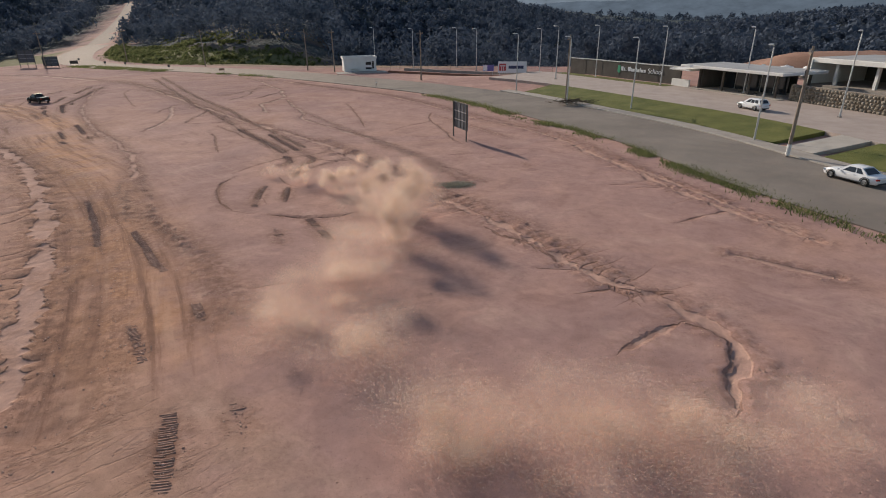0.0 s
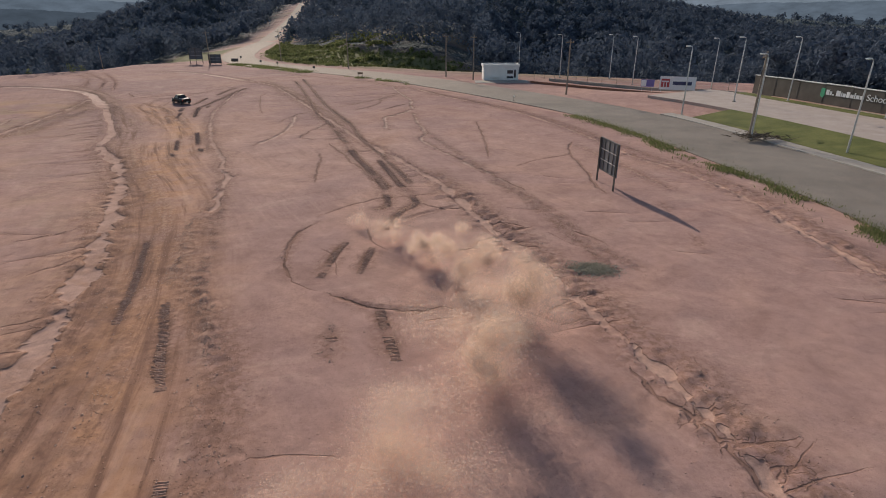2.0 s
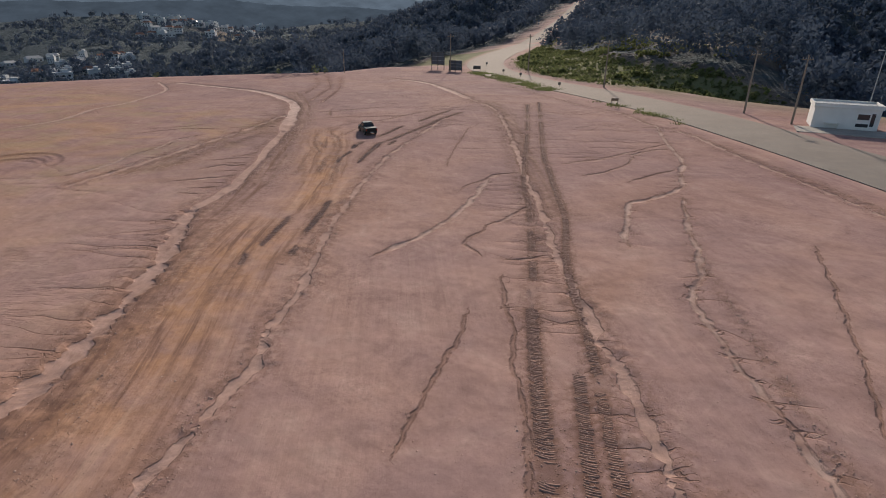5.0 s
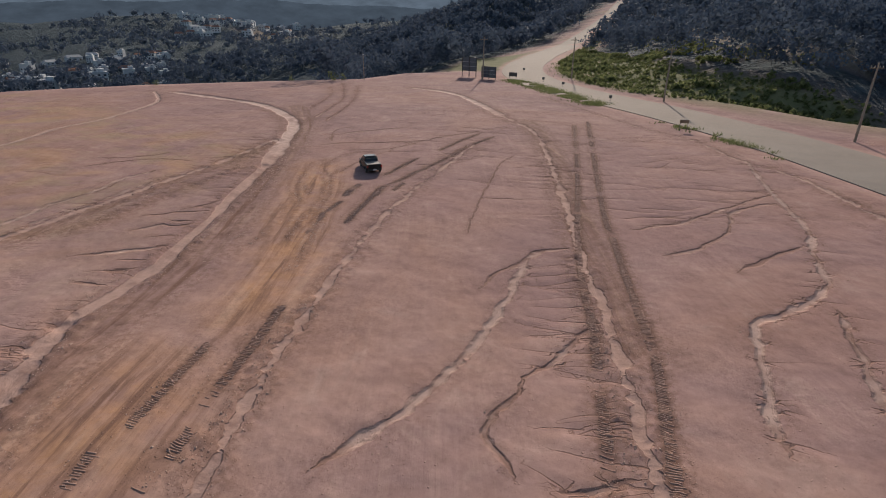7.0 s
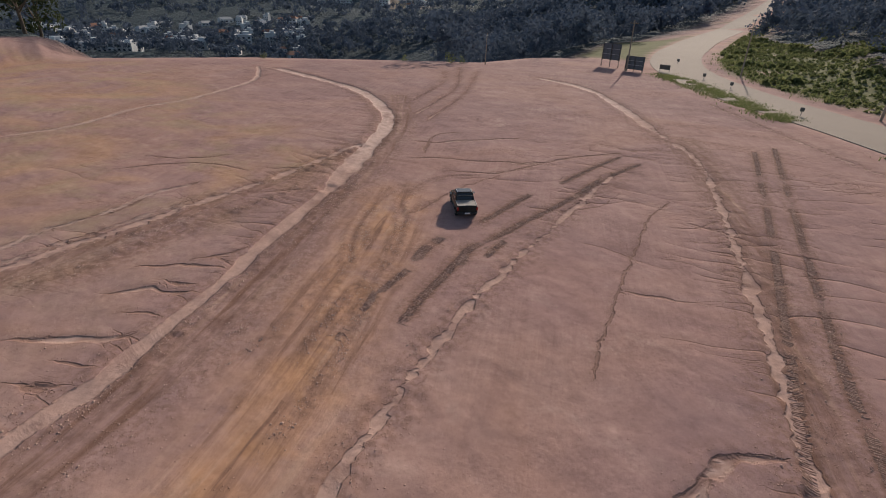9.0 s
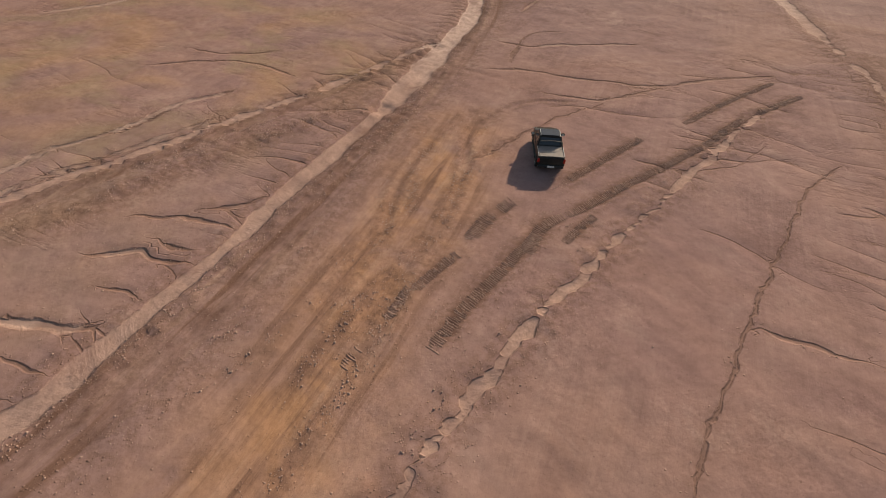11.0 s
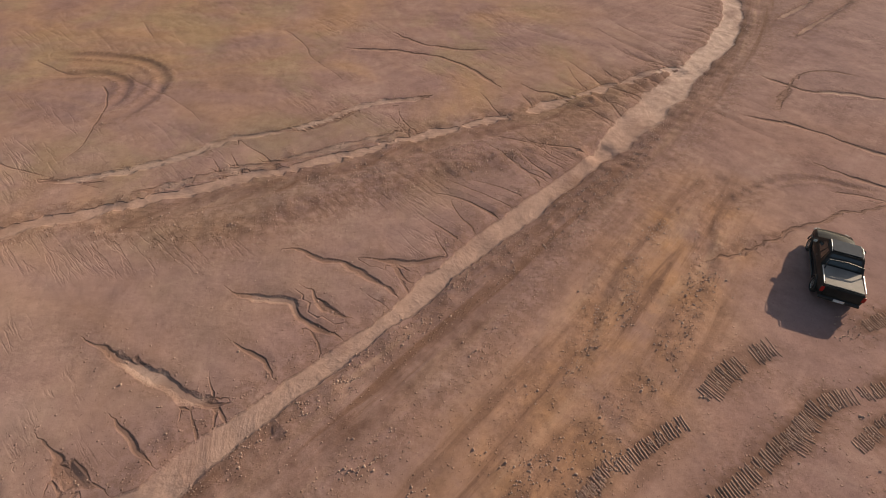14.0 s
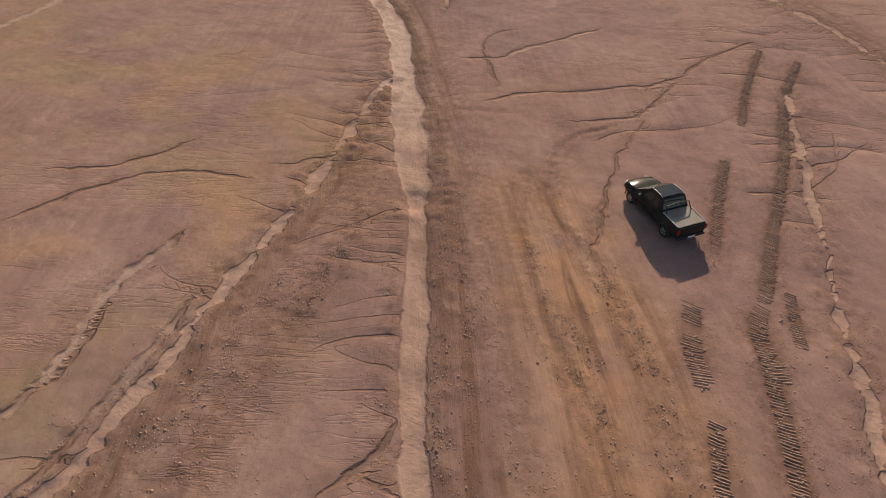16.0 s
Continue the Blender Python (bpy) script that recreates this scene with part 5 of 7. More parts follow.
part("counter", Mesh().box(-1.6, -2.75, 0.8, 2.0, 0.5, 0.12).box(-2.4, -2.75, 0.4, 0.12, 0.4, 0.8).box(-0.8, -2.75, 0.4, 0.12, 0.4, 0.8), WHITE_WALL, gh)
apron = part("guardhouse_apron", Mesh().box(-2.0, 139.2, ground_z(-2, 139.2), 13, 5.4, 0.16, 8), CONCRETE)
tagged(apron, "pale concrete apron in front of the guardhouse", "apron", kind="structure")


# ---- builder's sign, low fence and retaining edge north of the forecourt ----
def roadside_sign(at, rz, w, h, low):
    t = thing("company_sign", "white company sign board on two posts with a red emblem", "sign", at, rz)
    for x in (-w / 2 + 0.4, w / 2 - 0.4):
        part("post", Mesh().box(x, 0.08, (low + h) / 2, 0.14, 0.14, low + h), GALV, t)
    p = part("board", Mesh().box(0, 0, low + h / 2, w, 0.1, h), SIGN_WHITE, t)
    part("emblem", Mesh().box(-w * 0.34, -0.06, low + h * 0.5, h * 0.62, 0.03, h * 0.62), SIGN_RED, p, "red emblem block")
    part("emblem_gap", Mesh().box(-w * 0.34, -0.08, low + h * 0.62, h * 0.5, 0.02, h * 0.08).box(-w * 0.34 - h * 0.1, -0.08, low + h * 0.38, h * 0.06, 0.02, h * 0.36).box(-w * 0.34 + h * 0.1, -0.08, low + h * 0.38, h * 0.06, 0.02, h * 0.36), SIGN_WHITE, p)
    part("lettering_bar", Mesh().box(w * 0.13, -0.06, low + h * 0.5, w * 0.52, 0.03, h * 0.26), SIGN_NAVY, p, "dark bar of lettering")
    return t


roadside_sign((33.9, 121, ground_z(33.9, 121)), -15, 6.8, 2.6, 0.5)
dsign = thing("round_sign", "small white sign with a violet disc beside the company board", "sign", (28.4, 122.6, ground_z(28.4, 122.6)), -13)
part("board", Mesh().box(0, 0, 1.7, 2.6, 0.08, 1.4), SIGN_PURPLE, dsign)
part("panel", Mesh().box(-0.75, -0.05, 1.7, 1.0, 0.03, 1.2), SIGN_WHITE, dsign)
for x in (-1.0, 1.0):
    part("post", Mesh().box(x, 0.07, 0.9, 0.12, 0.1, 1.8), GALV, dsign)


def retaining_edge(points, h, mat, label):
    m = Mesh()
    for (ax, ay), (bx, by) in zip(points[:-1], points[1:]):
        L, a = math.hypot(bx - ax, by - ay), math.degrees(math.atan2(by - ay, bx - ax))
        m.box((ax + bx) / 2, (ay + by) / 2, h / 2 - 0.15, L + 0.1, 0.35, h + 0.3, a)
    return tagged(part("retaining_edge", m, mat), label, "retaining wall", kind="structure")


retaining_edge([(5, 137.1), (13.9, 130), (22.8, 122.9), (31.8, 117.2), (40.6, 116.5)], 0.5, TILE_RED, "low reddish retaining edge round the planted bank")
retaining_edge([(9.6, 142.3), (20.2, 133.1), (29.1, 126), (40.6, 123.4), (46.9, 119.6)], 0.6, CONCRETE, "low concrete retaining edge on the bank")


def fence(points, h, step, label):
    t = thing("fence", label, "fence", (points[0][0], points[0][1], ground_z(*points[0])))
    ox, oy, oz = t.matrix_world.translation
    rails = Mesh()
    for (ax, ay), (bx, by) in zip(points[:-1], points[1:]):
        n = max(2, int(math.hypot(bx - ax, by - ay) / step))
        prev = None
        for i in range(n + 1):
            x, y = ax + (bx - ax) * i / n, ay + (by - ay) * i / n
            z = max(ground_z(x, y), -1) - oz
            part("post", Mesh().tube([(x - ox, y - oy, z - 0.1), (x - ox, y - oy, z + h)], 0.05, 6), POLE_CONCRETE, t)
            if prev:
                for k in (0.3, 0.6, 0.95):
                    rails.tube([(prev[0], prev[1], prev[2] + h * k), (x - ox, y - oy, z + h * k)], 0.012, 4)
            prev = (x - ox, y - oy, z)
    part("wires", rails, GALV, t)
    return t


fence([(6, 146), (18, 137), (30, 129), (45, 124)], 1.9, 3.0, "wire fence on concrete posts along the bank")


# ---- the school: name wall, entrance canopy, stone wall, hall ----
def word(text, size, depth, mat, name, at, rx=90, rz=0):
    cu = bpy.data.curves.new(name, "FONT")
    cu.body, cu.size, cu.extrude = text, size, depth
    tmp = bpy.data.objects.new(name, cu)
    scene.collection.objects.link(tmp)
    me = bpy.data.meshes.new_from_object(tmp.evaluated_get(bpy.context.evaluated_depsgraph_get()))
    bpy.data.objects.remove(tmp)
    me.materials.clear()
    me.materials.append(mat)
    ob = new(name, me)
    ob.matrix_world = pose(*at, rx, 0, rz)
    return ob


wa, wb = Vector((46.8, 116.2)), Vector((57.5, 87.1))
wl, wr = (wb - wa).length, math.degrees(math.atan2(wb.y - wa.y, wb.x - wa.x))
name_wall = thing("school_wall", "long dark grey-brown clad wall with white raised lettering", "wall", (*((wa + wb) / 2), 1.0), wr)
part("wall", Mesh().box(0, 0, 1.5, wl, 0.35, 3.3), GREY_WALL, name_wall)
cop = part("coping", Mesh(), WHITE_WALL, name_wall)
cm = Mesh()
for k in range(6):
    cm.box(-wl / 2 + (k + 0.5) * wl / 6, 0, 3.2 + 0.05 * (k % 2), wl / 6, 0.5, 0.12)
cop.data = cm.data("coping", WHITE_WALL)
for k in range(1, 6):
    part("joint_strip", Mesh().box(-wl / 2 + k * wl / 6, -0.19, 1.5, 0.06, 0.04, 3.2), DARK_STEEL, name_wall)
lett = Mesh()
x0 = 0.5
for w, h in ((0.55, 0.8), (0.35, 0.6), (0.25, 0.2)):
    lett.box(x0 + w / 2, -0.22, 1.55 + h / 2, w, 0.06, h)
    x0 += w + 0.14
x0 += 0.3
for w, h in ((0.75, 0.85), (0.2, 0.65), (0.5, 0.55), (0.55, 0.85), (0.55, 0.55), (0.2, 0.85), (0.55, 0.55), (0.5, 0.55)):
    lett.box(x0 + w / 2, -0.22, 1.55 + h / 2, w, 0.06, h)
    x0 += w + 0.13
part("lettering_bar", lett, SIGN_WHITE, name_wall, "white raised bars of a name")
tx = word("School", 1.35, 0.03, SIGN_WHITE, "lettering", (x0 + 0.45, -0.24, 1.52))
tx.parent = name_wall
tagged(tx, "white raised word School")
part("crest", Mesh().loft([[(-0.55, y, 1.3), (0.0, y, 0.95), (0.25, y, 1.5), (0.2, y, 2.5), (-0.5, y, 2.5)] for y in (-0.24, -0.18)]), SIGN_GREEN, name_wall, "small green crest")
bed = part("wall_lawn", slope_strip(np.array([wa - Vector((1.2, 0.6)), wb - Vector((1.2, 0.6))]), 0.4, 3.2, 1.08, 1.08, 0.3), LAWN)
tagged(bed, "narrow grass bed at the foot of the wall", "lawn", kind="structure")

ea, eb = Vector((57.8, 81.9)), Vector((61.7, 66.8))
elen, er = (eb - ea).length, math.degrees(math.atan2(eb.y - ea.y, eb.x - ea.x))
ent = thing("entrance_pavilion", "open grey entrance pavilion under a thin white flat canopy", "pavilion", (*((ea + eb) / 2), 1.05), er)
part("canopy", Mesh().box(-0.5, 3.2, 3.75, elen + 4.5, 10.0, 0.42, 0, 0.04), WHITE_WALL, ent, "thin white canopy slab")
part("canopy_sheet", Mesh().box(-0.5, 3.4, 3.99, elen + 3.6, 9.0, 0.06), ROOF_GREY, ent)
part("low_canopy", Mesh().box(-elen / 2 - 3.2, 1.2, 3.0, 5.0, 5.4, 0.28, 0, 0.03), WHITE_WALL, ent)
for x in (-elen / 2 + 0.2, -elen / 6, elen / 6, elen / 2 - 0.2):
    part("column", Mesh().box(x, 0.1, 1.75, 0.3, 0.3, 3.6, 0, 0.02), GREY_WALL, ent)
    part("column", Mesh().box(x, 7.2, 1.75, 0.3, 0.3, 3.6, 0, 0.02), GREY_WALL, ent)
part("back_wall", Mesh().box(-1.0, 7.6, 1.7, elen * 0.8, 0.25, 3.5), GREY_WALL, ent)
part("side_wall", Mesh().box(-elen / 2 + 0.4, 3.8, 1.7, 0.25, 7.0, 3.5), GREY_WALL, ent)
for k in range(5):
    x = -elen / 2 + 1.6 + k * (elen - 3.0) / 5
    gl = part("glazing", Mesh().box(x + 1.2, 4.4, 1.6, 2.3, 0.05, 3.1), WINDOW_DARK, ent)
    part("mullion", Mesh().box(x, 4.4, 1.6, 0.08, 0.12, 3.2), WHITE_METAL, gl)
part("low_wall", Mesh().box(-elen / 2 - 3.6, -0.4, 0.6, 4.2, 0.3, 1.3, 0, 0.03), WHITE_WALL, ent)
part("floor_slab", Mesh().box(0, 3.2, 0.0, elen + 3.0, 9.0, 0.16), PALE_CONCRETE, ent)
part("bench", Mesh().box(1.5, 1.4, 0.45, 4.0, 0.5, 0.12).box(0, 1.4, 0.2, 0.3, 0.4, 0.4).box(3.0, 1.4, 0.2, 0.3, 0.4, 0.4), GREY_WALL, ent)

sa, sb = Vector((62.7, 65.3)), Vector((66.8, 36.2))
sl, sr = (sb - sa).length, math.degrees(math.atan2(sb.y - sa.y, sb.x - sa.x))
stone_wall = thing("stone_wall", "retaining wall of rounded tan field stones in mortar", "wall", (*((sa + sb) / 2), 1.0), sr)
part("core", Mesh().box(0, 0.3, 1.15, sl, 0.6, 2.5), MORTAR, stone_wall)


def pebble_mesh(name, mat, seed, flat=1.0):
    r = random.Random(seed)
    rings = []
    for k in range(4):
        a = math.pi * (k + 0.5) / 4
        rings.append([(math.sin(a) * math.cos(b) * (0.5 + r.uniform(-0.08, 0.08)), math.sin(a) * math.sin(b) * (0.5 + r.uniform(-0.08, 0.08)), math.cos(a) * 0.5 * flat) for b in [2 * math.pi * i / 6 for i in range(6)]])
    return Mesh().loft(rings).data(name, mat, True)


stone_meshes = [pebble_mesh("stone", STONE, 40 + k) for k in range(5)]
rs = random.Random(5)
row_h = 0.46
for j in range(5):
    x = -sl / 2 + 0.2 + 0.2 * (j % 2)
    while x < sl / 2 - 0.2:
        w = rs.uniform(0.42, 0.72)
        st = new("stone", stone_meshes[rs.randrange(5)])
        st.parent = stone_wall
        st.matrix_local = Matrix.Translation((x + w / 2, 0.0, 0.22 + j * row_h + rs.uniform(-0.04, 0.04))) @ Euler((rs.uniform(1.2, 1.9), rs.uniform(-0.4, 0.4), rs.uniform(-0.2, 0.2))).to_matrix().to_4x4() @ Matrix.Diagonal((w * 1.05, row_h * 1.08, 0.42, 1))
        x += w

hall = thing("school_hall", "low school hall with a deep shaded front and flat white roof", "hall", (79.2, 55.7, 1.4), sr)
part("roof", Mesh().box(0, 0, 4.9, 34, 13, 0.7, 0, 0.05), WHITE_WALL, hall)
part("roof_sheet", Mesh().box(0, 0.2, 5.3, 33, 12, 0.12), ROOF_GREY, hall)
part("back_wall", Mesh().box(0, 5.5, 2.3, 33, 0.3, 4.6), GREY_WALL, hall)
part("floor_slab", Mesh().box(0, 0, 0.5, 33, 12, 1.6), CONCRETE, hall)
part("end_wall", Mesh().box(-16.7, -0.5, 2.4, 0.5, 12.5, 5.2), WHITE_WALL, hall)
for k in range(5):
    part("column", Mesh().box(-13 + k * 6.5, -5.2, 2.9, 0.45, 0.45, 3.6, 0, 0.03), WHITE_WALL, hall)
part("upper_block", Mesh().box(7, 1.5, 6.6, 15, 8, 2.6, 0, 0.04), WHITE_WALL, hall)
for k in range(4):
    part("window", Mesh().box(1.5 + k * 3.6, -2.53, 6.7, 2.4, 0.08, 1.0), WINDOW_DARK, hall)

mound = Mesh()
rm = random.Random(3)
rings = []
for k, (s, z) in enumerate(((1.0, -0.4), (0.9, 1.2), (0.72, 2.6), (0.5, 3.6), (0.2, 4.0))):
    rings.append([(26 * s * math.cos(a) * (1 + 0.16 * math.sin(3 * a + k)), 13 * s * math.sin(a) * (1 + 0.2 * math.cos(2 * a + k)), z + rm.uniform(-0.2, 0.2)) for a in [2 * math.pi * i / 26 for i in range(26)]])
mound.loft(rings)
mo = tagged(part("earth_terrace", mound, RED_EARTH, smooth=True), "bare red earth terrace behind the school", "earth bank", kind="structure")
mo.matrix_world = pose(110.7, 103.2, 1.0, 0, 0, -43)
for k, (x, y, s) in enumerate(((84.4, 93.9, 1.0), (88, 92, 0.85), (81.3, 96.8, 0.7))):
    tank = thing("water_tank", "white water tank on a low stand behind the pavilion", "tank", (x, y, ground_z(x, y)))
    part("stand", Mesh().box(0, 0, 0.1, 2.6 * s, 2.6 * s, 0.6), GREY_WALL, tank)
    part("body", Mesh().tube([(0, 0, 0.38), (0, 0, 0.42), (0, 0, 1.9), (0, 0, 2.2), (0, 0, 2.35)], [1.3 * s, 1.4 * s, 1.4 * s, 1.1 * s, 0.3], 16), WHITE_METAL, tank, smooth=True)
    part("lid", Mesh().tube([(0, 0, 2.3), (0, 0, 2.45)], 0.35, 10), WHITE_METAL, tank)

brush = thing("cut_brush_pile", "pile of cut brown brush and soil on the verge", "brush pile", (31.8, 74.4, 0.2))
bm_ = Mesh()
rb = random.Random(9)
for _ in range(150):
    x, y = rb.gauss(0, 1.5), rb.gauss(0, 1.0)
    a, e = rb.uniform(0, 6.28), rb.uniform(-0.2, 0.8)
    L = rb.uniform(0.5, 1.6)
    z = 0.25 + 0.5 * math.exp(-(x * x + y * y) / 2.5) * rb.random()
    bm_.tube([(x, y, z), (x + L * math.cos(a) * math.cos(e), y + L * math.sin(a) * math.cos(e), max(0.02, z + L * 0.5 * math.sin(e)))], [0.05, 0.02], 4)
part("branches", bm_, BARK, brush)


# ---- vehicles ----
def slab(p, t=0.012):
    """A thin curved-free pane over four corners, standing proud along its normal."""
    a, b, c, d = [Vector(q) for q in p]
    n = (b - a).cross(d - a).normalized() * t
    return Mesh().add([a, b, c, d, a + n, b + n, c + n, d + n], [(3, 2, 1, 0), (4, 5, 6, 7), (0, 1, 5, 4), (1, 2, 6, 5), (2, 3, 7, 6), (3, 0, 4, 7)])


def inset(p, u0, u1, v0, v1):
    a, b, c, d = [Vector(q) for q in p]
    f = lambda u, v: (a * (1 - u) + b * u) * (1 - v) + (d * (1 - u) + c * u) * v
    return [f(u0, v0), f(u1, v0), f(u1, v1), f(u0, v1)]


def body_ring(y, hw, z0, z1, crown=0.03):
    half = [(hw * 0.86, z0), (hw * 0.97, z0 + 0.10), (hw, z0 + 0.28), (hw, z0 * 0.4 + z1 * 0.6), (hw * 0.965, z1 - 0.07), (hw * 0.90, z1), (hw * 0.45, z1 + crown)]
    return [(x, y, z) for x, z in half] + [(-x, y, z) for x, z in half[::-1]]


def wheel(parent, x, y, r, w, name="wheel"):
    """A wheel upright on the ground, its axle along x."""
    s = 1 if x > 0 else -1
    wh = part(name, Mesh().tube([(x - s * w * 0.5, y, r), (x + s * w * 0.36, y, r)], r * 0.45, 14), BLACK_TRIM, parent)
    t = Mesh()
    n = 22
    prof = [(-0.5, 0.62), (-0.5, 0.88), (-0.38, 1.0), (0.38, 1.0), (0.5, 0.88), (0.5, 0.62)]
    t.loft([[(x + px * w, y + pr * r * math.cos(a), r + pr * r * math.sin(a)) for px, pr in prof] for a in [2 * math.pi * i / n for i in range(n + 1)]], caps=False)
    part("tyre", t, TYRE, wh, smooth=True)
    m = Mesh()
    for i in range(5):
        a = 2 * math.pi * i / 5
        ca, sa_ = math.cos(a), math.sin(a)
        xo = x + s * w * 0.40
        m.add([(xo, y - 0.045 * sa_ + 0.05 * r * ca, r + 0.045 * ca + 0.05 * r * sa_), (xo, y + 0.045 * sa_ + 0.05 * r * ca, r - 0.045 * ca + 0.05 * r * sa_),
               (xo, y + 0.03 * sa_ + 0.62 * r * ca, r - 0.03 * ca + 0.62 * r * sa_), (xo, y - 0.03 * sa_ + 0.62 * r * ca, r + 0.03 * ca + 0.62 * r * sa_),
               (xo - s * 0.03, y + 0.62 * r * ca, r + 0.62 * r * sa_)], [(0, 1, 2, 3), (3, 2, 4), (0, 3, 4), (1, 2, 4)])
    m.loft([[(x + s * w * px, y + pr * r * math.cos(a), r + pr * r * math.sin(a)) for px, pr in ((0.38, 0.56), (0.44, 0.60), (0.44, 0.64), (0.3, 0.66))] for a in [2 * math.pi * i / n for i in range(n + 1)]], caps=False)
    part("rim", m, RIM, wh)
    return wh


def greenhouse(parent, hw, z0, z1, y_rear, y_front, roof_rear, roof_front, paint, splits, top_in=0.82):
    """Cabin with its panes; the pillars and roof in the body colour."""
    b = [(-hw, y_rear, z0), (hw, y_rear, z0), (hw, y_front, z0), (-hw, y_front, z0)]
    t = [(-hw * top_in, roof_rear, z1), (hw * top_in, roof_rear, z1), (hw * top_in, roof_front, z1 - 0.02), (-hw * top_in, roof_front, z1 - 0.02)]
    cab = Mesh().loft([b, t], caps=False)
    part("cabin", cab, paint, parent)
    roof_rings = []
    ym = (roof_rear + roof_front) / 2
    for k in range(6):
        y = roof_rear + (roof_front - roof_rear) * k / 5
        lift = 0.02 * (1 - ((y - ym) / (roof_front - ym)) ** 2)
        w = hw * top_in
        roof_rings.append([(-w, y, z1 - 0.02), (-w * 0.9, y, z1 + 0.02 + lift * 0.6), (0, y, z1 + 0.035 + lift), (w * 0.9, y, z1 + 0.02 + lift * 0.6), (w, y, z1 - 0.02)])
    part("roof", Mesh().loft(roof_rings), paint, parent, smooth=True)
    part("windscreen", slab(inset((b[2], b[3], t[3], t[2]), 0.06, 0.94, 0.08, 0.94)), CAR_GLASS, parent)
    part("rear_window", slab(inset((b[0], b[1], t[1], t[0]), 0.08, 0.92, 0.15, 0.90)), CAR_GLASS, parent)
    for face in ((b[1], b[2], t[2], t[1]), (b[3], b[0], t[0], t[3])):
        flip = face[0][0] < 0
        for u0, u1 in splits:
            if flip:
                u0, u1 = 1 - u1, 1 - u0
            part("side_window", slab(inset(face, u0, u1, 0.12, 0.90)), CAR_GLASS, parent)


def pickup(at, rz):
    t = thing("pickup_truck", "dusty dark double-cab pickup with a pale vinyl bed cover", "pickup truck", at, rz)
    rings = [body_ring(-2.24, 0.74, 0.46, 0.98, 0), body_ring(-2.2, 0.80, 0.40, 1.03, 0), body_ring(-1.7, 0.83, 0.36, 1.03, 0), body_ring(-0.6, 0.84, 0.34, 1.03, 0.0),
             body_ring(0.3, 0.84, 0.34, 1.01, 0.0), body_ring(0.95, 0.835, 0.34, 1.0, 0.03), body_ring(1.45, 0.82, 0.34, 0.96, 0.05), body_ring(1.9, 0.79, 0.34, 0.88, 0.05), body_ring(2.12, 0.72, 0.36, 0.78, 0.03), body_ring(2.2, 0.62, 0.42, 0.66, 0.01)]
    part("body", Mesh().loft(rings), DUSTY_PAINT, t, smooth=True)
    greenhouse(t, 0.79, 1.0, 1.53, -0.82, 1.12, -0.55, 0.35, DUSTY_PAINT, ((0.12, 0.36), (0.40, 0.78)))
    part("sunroof", Mesh().box(0, -0.08, 1.586, 1.10, 0.80, 0.02, 0, 0.005), ROOF_GLASS, t)
    cover = part("bed_cover", Mesh().loft([[(-0.72, y, 1.035), (-0.70, y, 1.06), (0, y, 1.075), (0.70, y, 1.06), (0.72, y, 1.035)] for y in (-2.12, -1.5, -0.9)]), COVER, t, "pale vinyl bed cover")
    for s in (-1, 1):
        part("bed_rail", Mesh().tube([(s * 0.755, -2.1, 1.07), (s * 0.755, -1.0, 1.09)], 0.022, 6), GALV, t)
        part("roll_bar", Mesh().tube([(s * 0.70, -1.15, 1.05), (s * 0.64, -0.92, 1.40), (0, -0.90, 1.44)], 0.028, 6), BLACK_TRIM, t)
        mir = part("mirror", Mesh().box(s * 0.93, 0.72, 1.07, 0.20, 0.12, 0.15, 0, 0.03), DUSTY_PAINT, t)
        part("mirror_glass", Mesh().box(s * 0.93, 0.655, 1.07, 0.15, 0.012, 0.11), CLEAR_LENS, mir)
        part("roof_rail", Mesh().tube([(s * 0.58, -0.5, 1.57), (s * 0.59, -0.3, 1.63), (s * 0.59, 0.1, 1.63), (s * 0.57, 0.3, 1.57)], 0.016, 6), GALV, t)
        part("tail_lamp", Mesh().box(s * 0.755, -2.235, 0.84, 0.12, 0.05, 0.26, 0, 0.015), RED_LENS, t)
        part("head_lamp", Mesh().box(s * 0.60, 2.08, 0.72, 0.26, 0.2, 0.12, -s * 25, 0.03), CLEAR_LENS, t)
        part("sill", Mesh().box(s * 0.83, 0.1, 0.36, 0.08, 2.1, 0.07, 0, 0.02), BLACK_TRIM, t)
        for y in (-0.1, 0.75):
            part("door_handle", Mesh().box(s * 0.85, y, 0.92, 0.03, 0.16, 0.03), BLACK_TRIM, t)
        for y in (-1.42, 1.36):
            part("wheel_arch", Mesh().tube([(s * 0.845, y + 0.40 * math.cos(a), 0.32 + 0.40 * math.sin(a)) for a in [math.pi * k / 10 for k in range(11)]], 0.035, 6), BLACK_TRIM, t)
            wheel(t, s * 0.74, y, 0.32, 0.21)
    part("tailgate", Mesh().box(0, -2.235, 0.80, 1.36, 0.04, 0.40, 0, 0.012), DUSTY_PAINT, t)
    part("rear_bumper", Mesh().box(0, -2.25, 0.47, 1.5, 0.16, 0.16, 0, 0.04), BLACK_TRIM, t)
    part("number_plate", Mesh().box(0, -2.335, 0.50, 0.40, 0.012, 0.12), PLATE, t, "plain pale plate")
    part("front_bumper", Mesh().box(0, 2.16, 0.46, 1.3, 0.14, 0.2, 0, 0.05), BLACK_TRIM, t)
    part("grille", Mesh().box(0, 2.2, 0.63, 0.7, 0.03, 0.12, 0, 0.01), BLACK_TRIM, t)
    return t


